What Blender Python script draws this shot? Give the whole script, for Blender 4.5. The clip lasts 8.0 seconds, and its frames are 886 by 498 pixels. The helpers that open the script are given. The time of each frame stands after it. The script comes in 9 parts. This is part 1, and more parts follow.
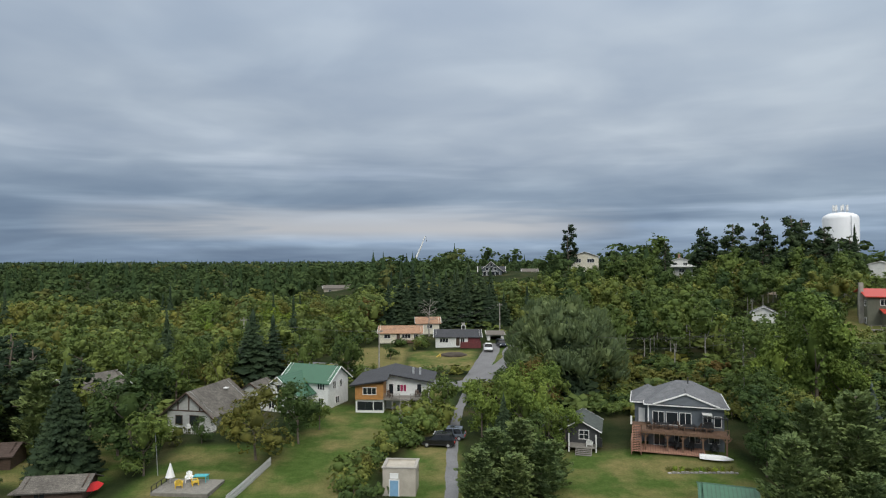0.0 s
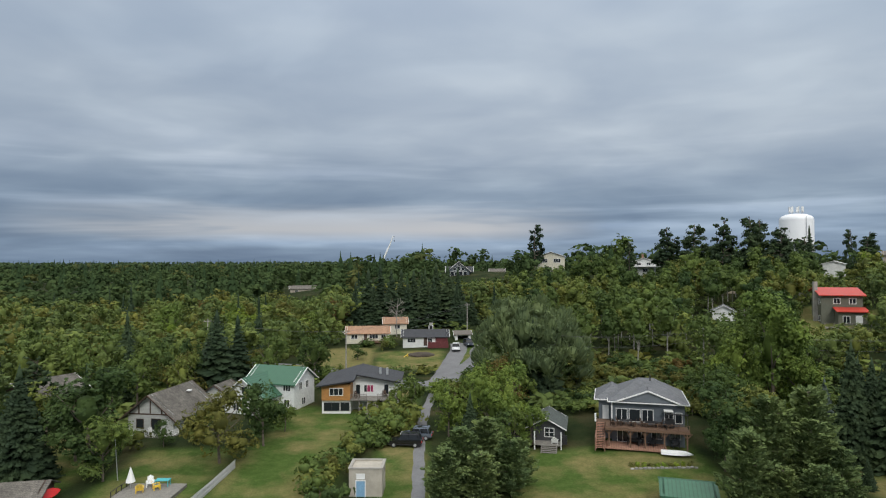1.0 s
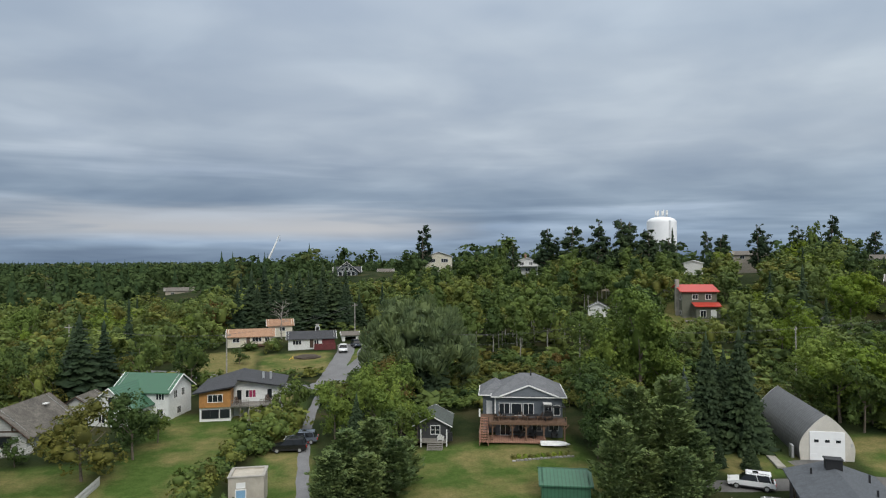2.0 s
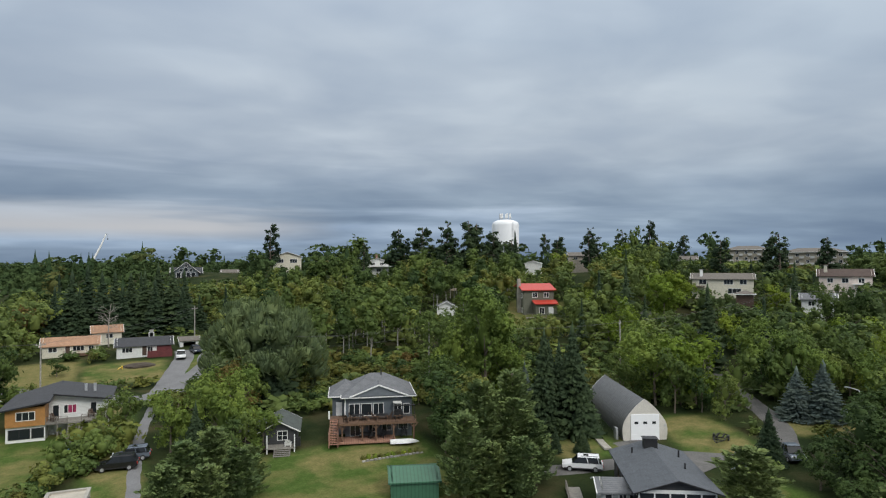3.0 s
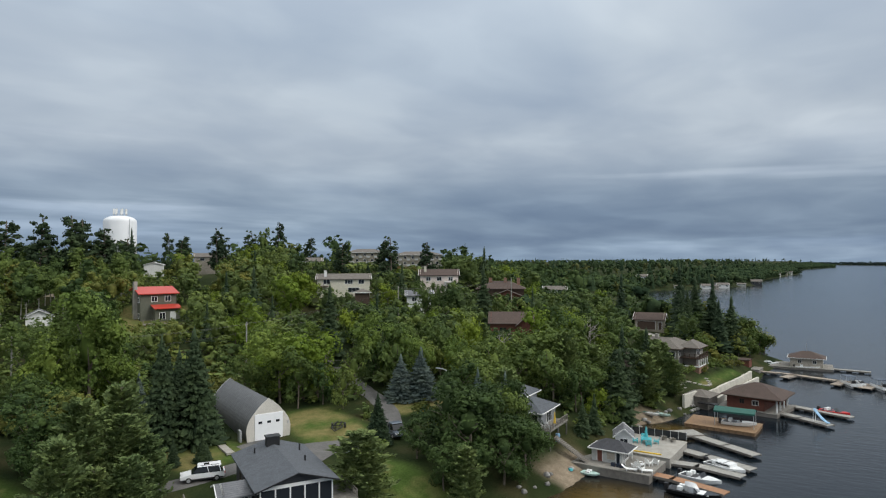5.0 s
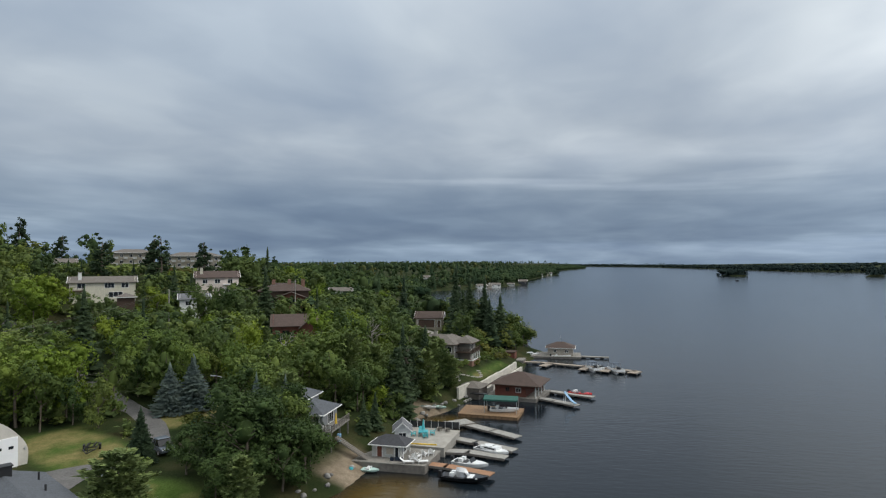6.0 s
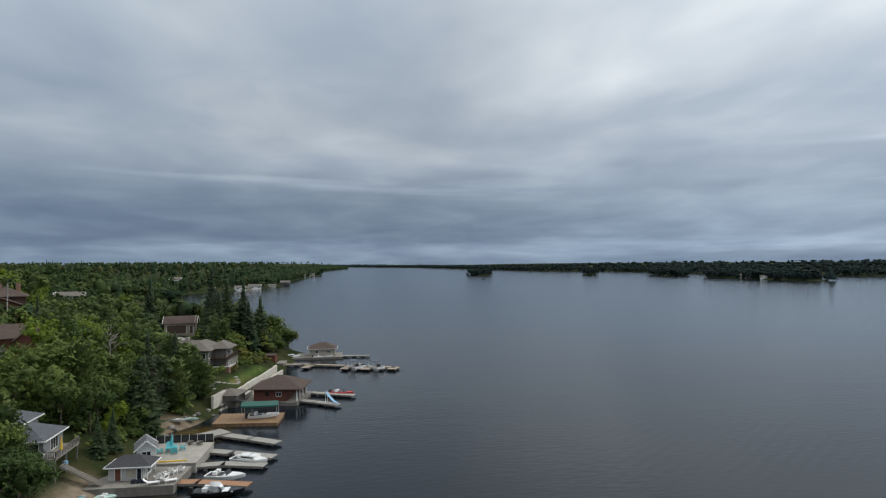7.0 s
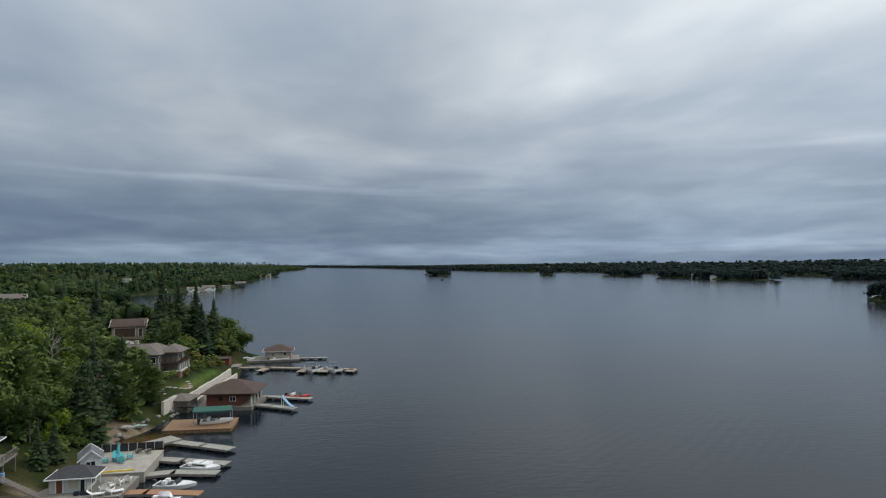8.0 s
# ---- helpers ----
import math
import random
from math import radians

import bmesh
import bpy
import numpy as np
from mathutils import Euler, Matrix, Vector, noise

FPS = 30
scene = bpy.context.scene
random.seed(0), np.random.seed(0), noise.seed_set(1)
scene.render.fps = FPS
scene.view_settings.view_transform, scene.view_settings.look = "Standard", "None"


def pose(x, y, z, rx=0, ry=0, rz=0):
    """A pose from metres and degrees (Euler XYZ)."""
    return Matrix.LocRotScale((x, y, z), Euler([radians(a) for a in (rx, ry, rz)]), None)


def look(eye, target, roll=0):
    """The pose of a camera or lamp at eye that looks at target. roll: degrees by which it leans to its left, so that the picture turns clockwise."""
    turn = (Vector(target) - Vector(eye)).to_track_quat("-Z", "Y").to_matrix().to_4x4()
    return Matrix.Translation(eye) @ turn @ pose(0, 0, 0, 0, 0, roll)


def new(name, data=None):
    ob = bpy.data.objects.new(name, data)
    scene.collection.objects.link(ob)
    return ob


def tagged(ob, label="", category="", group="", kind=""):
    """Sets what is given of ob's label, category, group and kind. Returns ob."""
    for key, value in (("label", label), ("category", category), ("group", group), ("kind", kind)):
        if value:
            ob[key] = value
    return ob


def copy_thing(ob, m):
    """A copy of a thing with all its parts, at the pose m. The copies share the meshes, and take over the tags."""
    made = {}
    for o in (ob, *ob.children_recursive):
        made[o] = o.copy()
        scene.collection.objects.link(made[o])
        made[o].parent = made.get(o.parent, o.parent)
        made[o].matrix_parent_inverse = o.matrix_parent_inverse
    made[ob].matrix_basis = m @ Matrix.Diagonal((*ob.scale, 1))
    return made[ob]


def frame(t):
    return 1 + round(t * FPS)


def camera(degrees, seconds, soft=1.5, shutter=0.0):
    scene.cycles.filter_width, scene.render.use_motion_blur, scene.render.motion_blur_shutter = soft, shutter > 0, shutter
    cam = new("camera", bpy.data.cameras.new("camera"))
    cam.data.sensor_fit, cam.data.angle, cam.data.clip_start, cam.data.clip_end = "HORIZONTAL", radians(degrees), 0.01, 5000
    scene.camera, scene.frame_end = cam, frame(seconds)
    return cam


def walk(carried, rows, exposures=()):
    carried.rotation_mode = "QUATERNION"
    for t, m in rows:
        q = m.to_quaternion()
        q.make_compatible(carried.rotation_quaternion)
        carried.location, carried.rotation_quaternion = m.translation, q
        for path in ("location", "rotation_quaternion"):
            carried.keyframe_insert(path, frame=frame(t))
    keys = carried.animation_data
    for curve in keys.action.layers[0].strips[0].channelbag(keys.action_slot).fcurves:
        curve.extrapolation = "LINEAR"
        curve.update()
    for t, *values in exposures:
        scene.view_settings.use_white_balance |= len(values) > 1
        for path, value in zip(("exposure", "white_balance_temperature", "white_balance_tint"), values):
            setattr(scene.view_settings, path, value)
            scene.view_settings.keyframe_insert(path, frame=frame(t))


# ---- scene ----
cam = camera(70.98, 8.0, soft=1.2)
# seconds, eye, then turn, tilt and lean in degrees: a drone hovering 30 m over the lake turns to its right
PATH = [
    (0.0, -0.00, 0.00, 30.00, 0.00, 1.24, 0.16),
    (0.5, 0.03, -0.15, 30.00, -0.44, 1.23, 0.17),
    (1.0, 0.17, -0.21, 29.99, -2.93, 1.24, 0.21),
    (2.5, 0.55, -0.20, 29.90, -19.77, 1.18, 0.37),
    (3.0, 0.56, -0.12, 29.85, -26.78, 1.18, 0.34),
    (3.5, 0.72, -0.11, 29.85, -33.95, 1.12, 0.34),
    (4.0, 0.75, -0.31, 29.85, -42.07, 1.10, 0.39),
    (4.5, 0.93, -0.27, 29.76, -50.96, 1.12, 0.31),
    (6.0, 1.32, -1.21, 29.43, -79.23, 1.28, 0.24),
    (6.5, 1.43, -1.33, 29.36, -90.62, 1.28, 0.22),
    (7.0, 1.48, -1.29, 29.38, -100.82, 1.24, 0.27),
    (7.5, 1.75, -1.28, 29.47, -104.23, 1.23, 0.23),
    (8.0, 2.40, -1.41, 29.45, -104.62, 1.26, 0.29),
]
walk(cam, [(t, pose(x, y, z, 90 + tilt, lean, turn)) for t, x, y, z, turn, tilt, lean in PATH], [(0.0, 0.05), (4.5, 0.06), (6.0, -0.04), (7.0, -0.17), (8.0, -0.2)])

# ---- sky and sun: a broken overcast, brighter overhead ----
SUN_AZIMUTH, SUN_HEIGHT, GLOW_AZIMUTH = radians(172), radians(40), radians(142)
world = bpy.data.worlds.new("overcast_sky")
scene.world = world
world.use_nodes = True
wt = world.node_tree
wt.nodes.clear()


def wnode(kind, **settings):
    n = wt.nodes.new(kind)
    for key, value in settings.items():
        if key in n.inputs:
            n.inputs[key].default_value = value
    return n


def wmath(op, a, b=None):
    n = wt.nodes.new("ShaderNodeMath")
    n.operation = op
    for k, v in enumerate((a, b)):
        if v is None:
            continue
        if isinstance(v, (int, float)):
            n.inputs[k].default_value = v
        else:
            wt.links.new(v, n.inputs[k])
    return n.outputs[0]


def wramp(fac, stops):
    n = wt.nodes.new("ShaderNodeValToRGB")
    while len(n.color_ramp.elements) < len(stops):
        n.color_ramp.elements.new(0.5)
    for e, (p, c) in zip(n.color_ramp.elements, stops):
        e.position, e.color = p, (*c, 1)
    wt.links.new(fac, n.inputs[0])
    return n.outputs[0]


def wmix(kind, fac, a, b):
    n = wt.nodes.new("ShaderNodeMix")
    n.data_type, n.blend_type = "RGBA", kind
    if isinstance(fac, (int, float)):
        n.inputs[0].default_value = fac
    else:
        wt.links.new(fac, n.inputs[0])
    for k, v in ((6, a), (7, b)):
        if isinstance(v, tuple):
            n.inputs[k].default_value = (*v, 1)
        else:
            wt.links.new(v, n.inputs[k])
    return n.outputs[2]


where = wnode("ShaderNodeTexCoord").outputs["Generated"]
split = wnode("ShaderNodeSeparateXYZ")
wt.links.new(where, split.inputs[0])
sx, sy, sz = split.outputs
up = wmath("MAXIMUM", sz, 0.0)


lift = wmath("ADD", up, 0.13)
plan = wnode("ShaderNodeCombineXYZ")
wt.links.new(wmath("DIVIDE", sx, lift), plan.inputs[0])
wt.links.new(wmath("DIVIDE", sy, lift), plan.inputs[1])


def clouds(scale, detail, rough, warp, shift):
    """A level sheet of cloud seen from below: shapes draw out into bands towards the horizon."""
    m = wnode("ShaderNodeMapping")
    m.inputs["Location"].default_value = shift
    m.inputs["Rotation"].default_value = (0, 0, radians(24))
    m.inputs["Scale"].default_value = (scale, scale * 1.15, scale)
    wt.links.new(plan.outputs[0], m.inputs[0])
    n = wnode("ShaderNodeTexNoise", Scale=1.0, Detail=detail, Roughness=rough, Distortion=warp)
    wt.links.new(m.outputs[0], n.inputs["Vector"])
    return n.outputs["Fac"]


decks = clouds(0.5, 4, 0.47, 0.5, (3.1, 7.7, 0.4))
billows = clouds(1.7, 4, 0.46, 0.35, (1.4, 2.2, 3.0))
low = wnode("ShaderNodeMapping")
low.inputs["Scale"].default_value = (1.5, 1.5, 21.0)
wt.links.new(where, low.inputs[0])
bars = wnode("ShaderNodeTexNoise", Scale=1.0, Detail=4.0, Roughness=0.5, Distortion=0.3)
wt.links.new(low.outputs[0], bars.inputs["Vector"])
depth = wramp(up, [(0.0, (0.162, 0.232, 0.335)), (0.03, (0.168, 0.238, 0.345)), (0.11, (0.25, 0.315, 0.405)), (0.17, (0.385, 0.445, 0.52)),
                   (0.33, (0.54, 0.605, 0.67)), (0.60, (0.86, 0.92, 0.97)), (1.0, (1.2, 1.24, 1.28))])
thick = wramp(decks, [(0.32, (0.75, 0.79, 0.85)), (0.50, (1.0, 1.0, 1.0)), (0.68, (1.33, 1.29, 1.24))])
fluff = wramp(billows, [(0.34, (0.90, 0.915, 0.94)), (0.50, (1.0, 1.0, 1.0)), (0.66, (1.13, 1.115, 1.09))])
lit = wmix("MULTIPLY", 1.0, wmix("MULTIPLY", 1.0, depth, thick), fluff)
band = wramp(up, [(0.0, (0.25, 0.25, 0.25)), (0.05, (1, 1, 1)), (0.10, (0.7, 0.7, 0.7)), (0.2, (0, 0, 0))])
streak = wramp(bars.outputs["Fac"], [(0.40, (0.86, 0.88, 0.91)), (0.53, (1.0, 1.0, 1.0)), (0.58, (1.28, 1.24, 1.19)), (0.66, (1.85, 1.72, 1.6))])
lit = wmix("MULTIPLY", band, lit, streak)
break_at = wmath("ADD", wmath("MULTIPLY", sx, -0.14), wmath("MULTIPLY", sy, 0.99))
rift = wmath("MULTIPLY", wramp(up, [(0.032, (0, 0, 0)), (0.052, (1, 1, 1)), (0.068, (0.75, 0.75, 0.75)), (0.10, (0, 0, 0))]), wramp(break_at, [(0.90, (0, 0, 0)), (0.97, (1, 1, 1))]))
rift = wmath("MULTIPLY", rift, wramp(bars.outputs["Fac"], [(0.44, (0, 0, 0)), (0.56, (1, 1, 1))]))
lit = wmix("MIX", rift, lit, (0.52, 0.52, 0.54))
toward = wmath("ADD", wmath("MULTIPLY", sx, math.sin(GLOW_AZIMUTH)), wmath("MULTIPLY", sy, math.cos(GLOW_AZIMUTH)))
lit = wmix("MULTIPLY", 1.0, lit, wramp(wmath("ADD", wmath("MULTIPLY", toward, 0.5), 0.5), [(0.0, (0.82, 0.85, 0.89)), (0.12, (0.95, 0.96, 0.98)), (0.45, (1.09, 1.09, 1.08)), (0.66, (1.11, 1.11, 1.10)), (0.86, (1.02, 1.02, 1.02)), (1.0, (1.42, 1.4, 1.37))]))
sky = wnode("ShaderNodeTexSky")
sky.sky_type, sky.sun_disc, sky.sun_elevation, sky.sun_rotation = "NISHITA", False, SUN_HEIGHT, SUN_AZIMUTH
blue = wmix("MULTIPLY", 1.0, sky.outputs[0], (0.10, 0.10, 0.10))
back = wnode("ShaderNodeBackground", Strength=1.0)
wt.links.new(wmix("MIX", 0.93, blue, lit), back.inputs["Color"])
wt.links.new(back.outputs[0], wnode("ShaderNodeOutputWorld").inputs[0])

sun = new("sun", bpy.data.lights.new("sun", "SUN"))
sun.data.energy, sun.data.angle, sun.data.color = 1.38, radians(20), (1.0, 0.965, 0.91)
sun.matrix_world = look((0, 0, 0), (-math.sin(SUN_AZIMUTH) * math.cos(SUN_HEIGHT), -math.cos(SUN_AZIMUTH) * math.cos(SUN_HEIGHT), -math.sin(SUN_HEIGHT)))

# ---- materials ----
def material(name, colour, rough=0.7, metal=0.0, vary=0.25, scale=1.5, grain=0.15, fine=30.0, bump=0.2, lines=None, other=None, dapple=0.0, each=0.0):
    """A painted, wooden or mineral surface: large stains, fine grain and relief. lines: (axis, metres) of boards or courses. other: a second colour for the stains."""
    m = bpy.data.materials.new(name)
    m.use_nodes = True
    t = m.node_tree
    p = t.nodes["Principled BSDF"]
    p.inputs["Roughness"].default_value, p.inputs["Metallic"].default_value = rough, metal
    co = t.nodes.new("ShaderNodeTexCoord").outputs["Object"]

    def noise_at(s, detail, r=0.55):
        n = t.nodes.new("ShaderNodeTexNoise")
        n.inputs["Scale"].default_value, n.inputs["Detail"].default_value, n.inputs["Roughness"].default_value = s, detail, r
        t.links.new(co, n.inputs["Vector"])
        return n.outputs["Fac"]

    def mixed(kind, fac, a, b):
        n = t.nodes.new("ShaderNodeMix")
        n.data_type, n.blend_type = "RGBA", kind
        for k, v in ((0, fac), (6, a), (7, b)):
            if isinstance(v, (int, float)):
                n.inputs[k].default_value = v
            elif isinstance(v, tuple):
                n.inputs[k].default_value = (*v, 1)
            else:
                t.links.new(v, n.inputs[k])
        return n.outputs[2]

    def ramp(fac, lo, hi, a=0.35, b=0.65):
        n = t.nodes.new("ShaderNodeValToRGB")
        e = n.color_ramp.elements
        e[0].position, e[0].color, e[1].position, e[1].color = a, (lo, lo, lo, 1), b, (hi, hi, hi, 1)
        t.links.new(fac, n.inputs[0])
        return n.outputs[0]

    second = other or tuple(c * (1 - vary) for c in colour)
    col = mixed("MIX", ramp(noise_at(scale, 4), 0, 1), colour, second)
    fine_noise = noise_at(fine, 3)
    col = mixed("MULTIPLY", 1.0, col, ramp(fine_noise, 1 - grain, 1 + grain))
    tall = fine_noise
    if dapple:
        col = mixed("MULTIPLY", 1.0, col, ramp(noise_at(scale * 0.2, 2), 1 - dapple, 1 + dapple))
    if each:
        info = t.nodes.new("ShaderNodeObjectInfo")
        col = mixed("MULTIPLY", 1.0, col, ramp(info.outputs["Random"], 1 - each, 1 + each, 0, 1))
    if lines:
        axis, step = lines
        sep = t.nodes.new("ShaderNodeSeparateXYZ")
        t.links.new(co, sep.inputs[0])
        saw = t.nodes.new("ShaderNodeMath")
        saw.operation = "PINGPONG"
        saw.inputs[1].default_value = step / 2
        t.links.new(sep.outputs["xyz".index(axis)], saw.inputs[0])
        edge = ramp(saw.outputs[0], 0.62, 1.0, 0.0, min(0.9, step * 0.2))
        col = mixed("MULTIPLY", 1.0, col, edge)
        tall = edge
    t.links.new(col, p.inputs["Base Color"])
    if bump:
        b = t.nodes.new("ShaderNodeBump")
        b.inputs["Strength"].default_value, b.inputs["Distance"].default_value = bump, 0.03
        t.links.new(tall, b.inputs["Height"])
        t.links.new(b.outputs[0], p.inputs["Normal"])
    return m


def foliage(name, dark, light, turn=None, joined=False, even=False):
    """Leaves: each tree keeps its own shade between dark and light, a few trees turn; each leaf clump differs a little.
    Joined woods read tint, which can also carry the hillside's light.
    """
    m = bpy.data.materials.new(name)
    m.use_nodes = True
    t = m.node_tree
    p = t.nodes["Principled BSDF"]
    p.inputs["Roughness"].default_value = 0.75
    p.inputs["Specular IOR Level"].default_value = 0.2
    if joined:
        a = t.nodes.new("ShaderNodeAttribute")
        a.attribute_name = "tint"
        own = a.outputs["Fac"]
    else:
        own = t.nodes.new("ShaderNodeObjectInfo").outputs["Random"]
    r = t.nodes.new("ShaderNodeValToRGB")
    stops = [(0.0, dark), (0.86, light)] + ([(0.97, turn)] if turn else [])
    while len(r.color_ramp.elements) < len(stops):
        r.color_ramp.elements.new(0.9)
    for e, (q, c) in zip(r.color_ramp.elements, stops):
        e.position, e.color = q, (*c, 1)
    t.links.new(own, r.inputs[0])
    isl = t.nodes.new("ShaderNodeNewGeometry").outputs["Random Per Island"]
    r2 = t.nodes.new("ShaderNodeValToRGB")
    r2.color_ramp.elements[0].color, r2.color_ramp.elements[1].color = (0.84, 0.82, 0.80, 1), (1.28, 1.2, 1.1, 1)
    t.links.new(isl, r2.inputs[0])
    spot = t.nodes.new("ShaderNodeTexCoord")
    patch = t.nodes.new("ShaderNodeTexNoise")
    patch.inputs["Scale"].default_value, patch.inputs["Detail"].default_value = (0.55 if not joined else 0.22), 3
    t.links.new(spot.outputs["Object"], patch.inputs["Vector"])
    r3 = t.nodes.new("ShaderNodeValToRGB")
    r3.color_ramp.elements[0].position, r3.color_ramp.elements[1].position = 0.33, 0.67
    r3.color_ramp.elements[0].color, r3.color_ramp.elements[1].color = (0.80, 0.85, 0.92, 1), (1.2, 1.16, 1.04, 1)
    t.links.new(patch.outputs["Fac"], r3.inputs[0])
    m2 = t.nodes.new("ShaderNodeMix")
    m2.data_type, m2.blend_type = "RGBA", "MULTIPLY"
    m2.inputs[0].default_value = 1.0
    t.links.new(r3.outputs[0], m2.inputs[6])
    t.links.new(r2.outputs[0], m2.inputs[7])
    mx = t.nodes.new("ShaderNodeMix")
    mx.data_type, mx.blend_type = "RGBA", "MULTIPLY"
    mx.inputs[0].default_value = 1.0
    t.links.new(r.outputs[0], mx.inputs[6])
    t.links.new(m2.outputs[2], mx.inputs[7])
    if even:
        mx.inputs[0].default_value = 0.3
        p.inputs["Specular IOR Level"].default_value = 0.0
    t.links.new(mx.outputs[2], p.inputs["Base Color"])
    thin = t.nodes.new("ShaderNodeBsdfTranslucent")
    t.links.new(mx.outputs[2], thin.inputs["Color"])
    both = t.nodes.new("ShaderNodeMixShader")
    both.inputs[0].default_value = 0.22
    t.links.new(p.outputs[0], both.inputs[1])
    t.links.new(thin.outputs[0], both.inputs[2])
    t.links.new(both.outputs[0], t.nodes["Material Output"].inputs[0])
    return m


LEAF = foliage("broad_leaves", (0.042, 0.078, 0.025), (0.124, 0.178, 0.046), (0.145, 0.17, 0.042))
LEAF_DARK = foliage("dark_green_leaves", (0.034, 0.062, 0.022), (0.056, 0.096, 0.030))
LEAF_LIGHT = foliage("light_green_leaves", (0.11, 0.172, 0.040), (0.15, 0.215, 0.046))
LEAF_LIME = foliage("yellow_green_leaves", (0.12, 0.19, 0.025), (0.17, 0.235, 0.03))
LEAF_AUTUMN = foliage("turning_leaves", (0.095, 0.115, 0.027), (0.125, 0.125, 0.032), (0.135, 0.085, 0.03))
LEAF_WILLOW = foliage("silvery_leaves", (0.12, 0.168, 0.080), (0.125, 0.172, 0.082))
NEEDLE = foliage("dark_needles", (0.030, 0.054, 0.030), (0.050, 0.080, 0.038))
NEEDLE_PINE = foliage("pine_needles", (0.115, 0.172, 0.07), (0.15, 0.205, 0.078))
NEEDLE_BLUE = foliage("blue_needles", (0.085, 0.122, 0.118), (0.105, 0.14, 0.132))
LEAF_FAR = foliage("far_leaves", (0.042, 0.076, 0.029), (0.14, 0.19, 0.052), (0.16, 0.17, 0.042), joined=True)
# distance haze mixed into the leaf colour: duller and bluer than the near woods
LEAF_DISTANT_HAZE = foliage("hazy_distant_leaves", (0.032, 0.056, 0.033), (0.080, 0.115, 0.054), (0.11, 0.12, 0.05), joined=True, even=True)
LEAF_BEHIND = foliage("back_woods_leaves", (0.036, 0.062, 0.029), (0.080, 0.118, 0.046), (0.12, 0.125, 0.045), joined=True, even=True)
# leaf colour blued and evened out to stand in for haze across the lake
LEAF_SHORE_HAZE = foliage("hazy_shore_leaves", (0.029, 0.045, 0.044), (0.041, 0.058, 0.053), joined=True, even=True)
BARK = material("bark", (0.16, 0.13, 0.10), 0.9, vary=0.4, scale=3, fine=12)
BARK_PALE = material("pale_bark", (0.42, 0.40, 0.36), 0.85, vary=0.5, scale=4, fine=9)
DEADWOOD = material("dead_wood", (0.33, 0.30, 0.27), 0.9)

WHITE = material("white_paint", (0.80, 0.80, 0.78), 0.55, vary=0.08, grain=0.04, bump=0.05)
PICKET = material("weathered_white_pickets", (0.5, 0.5, 0.48), 0.7, vary=0.15)
WHITE_SIDING = material("white_siding", (0.76, 0.77, 0.75), 0.6, vary=0.1, grain=0.05, lines=("z", 0.2), bump=0.3)
CREAM_SIDING = material("cream_siding", (0.70, 0.66, 0.54), 0.6, vary=0.1, grain=0.05, lines=("z", 0.2), bump=0.3)
PINK_STUCCO = material("pale_pink_stucco", (0.72, 0.62, 0.56), 0.8, vary=0.1)
GREY_SIDING = material("slate_grey_siding", (0.115, 0.135, 0.155), 0.6, vary=0.12, grain=0.06, lines=("z", 0.18), bump=0.3)
GREY_GABLE = material("slate_grey_gable", (0.165, 0.185, 0.21), 0.6, vary=0.1, grain=0.06, lines=("z", 0.18))
DARK_SIDING = material("charcoal_siding", (0.05, 0.052, 0.056), 0.65, vary=0.2, lines=("z", 0.2))
GREY_WALL = material("light_grey_siding", (0.50, 0.51, 0.49), 0.65, vary=0.12, lines=("z", 0.2))
TAN_WALL = material("tan_siding", (0.46, 0.41, 0.34), 0.7, vary=0.12, lines=("z", 0.2))
OLIVE_WALL = material("olive_grey_siding", (0.13, 0.135, 0.10), 0.7, vary=0.15, lines=("z", 0.2))
ORANGE_WOOD = material("orange_cedar_siding", (0.46, 0.22, 0.065), 0.6, vary=0.18, lines=("z", 0.16), scale=2)
DARK_WOOD = material("dark_stained_wood", (0.085, 0.052, 0.035), 0.75, vary=0.3, lines=("z", 0.2), scale=3)
RED_WOOD = material("red_brown_wood", (0.17, 0.055, 0.035), 0.7, vary=0.25, lines=("z", 0.2))
MAROON = material("maroon_paint", (0.14, 0.03, 0.032), 0.6)
DECK_WOOD = material("brown_deck_wood", (0.18, 0.105, 0.066), 0.8, vary=0.3, lines=("x", 0.14), scale=3)
NEW_WOOD = material("fresh_tan_planks", (0.27, 0.165, 0.085), 0.7, vary=0.2, lines=("x", 0.14), scale=2)
ORANGE_PLANK = material("orange_planks", (0.44, 0.21, 0.095), 0.7, vary=0.15, lines=("y", 0.14), scale=2)
GREY_PLANK = material("weathered_grey_planks", (0.26, 0.245, 0.215), 0.8, vary=0.25, lines=("y", 0.15), scale=2)
GREY_POST = material("weathered_timber", (0.22, 0.20, 0.175), 0.85, vary=0.3)
PAVERS = material("reddish_pavers", (0.42, 0.23, 0.16), 0.85, vary=0.25, lines=("x", 0.4))
BRICK = material("brown_brick", (0.30, 0.17, 0.12), 0.85, vary=0.25, lines=("z", 0.15))
SHINGLE_GREY = material("grey_shingles", (0.155, 0.16, 0.17), 0.9, vary=0.2, scale=1.0, grain=0.25, fine=9, lines=("y", 0.28), bump=0.4)
SHINGLE_DARK = material("charcoal_shingles", (0.055, 0.057, 0.064), 0.9, vary=0.2, scale=1.0, grain=0.25, fine=9, lines=("y", 0.28), bump=0.4)
SHINGLE_OLD = material("weathered_shingles", (0.16, 0.145, 0.125), 0.95, vary=0.35, scale=1.6, grain=0.35, fine=8, lines=("y", 0.28), bump=0.5, dapple=0.2)
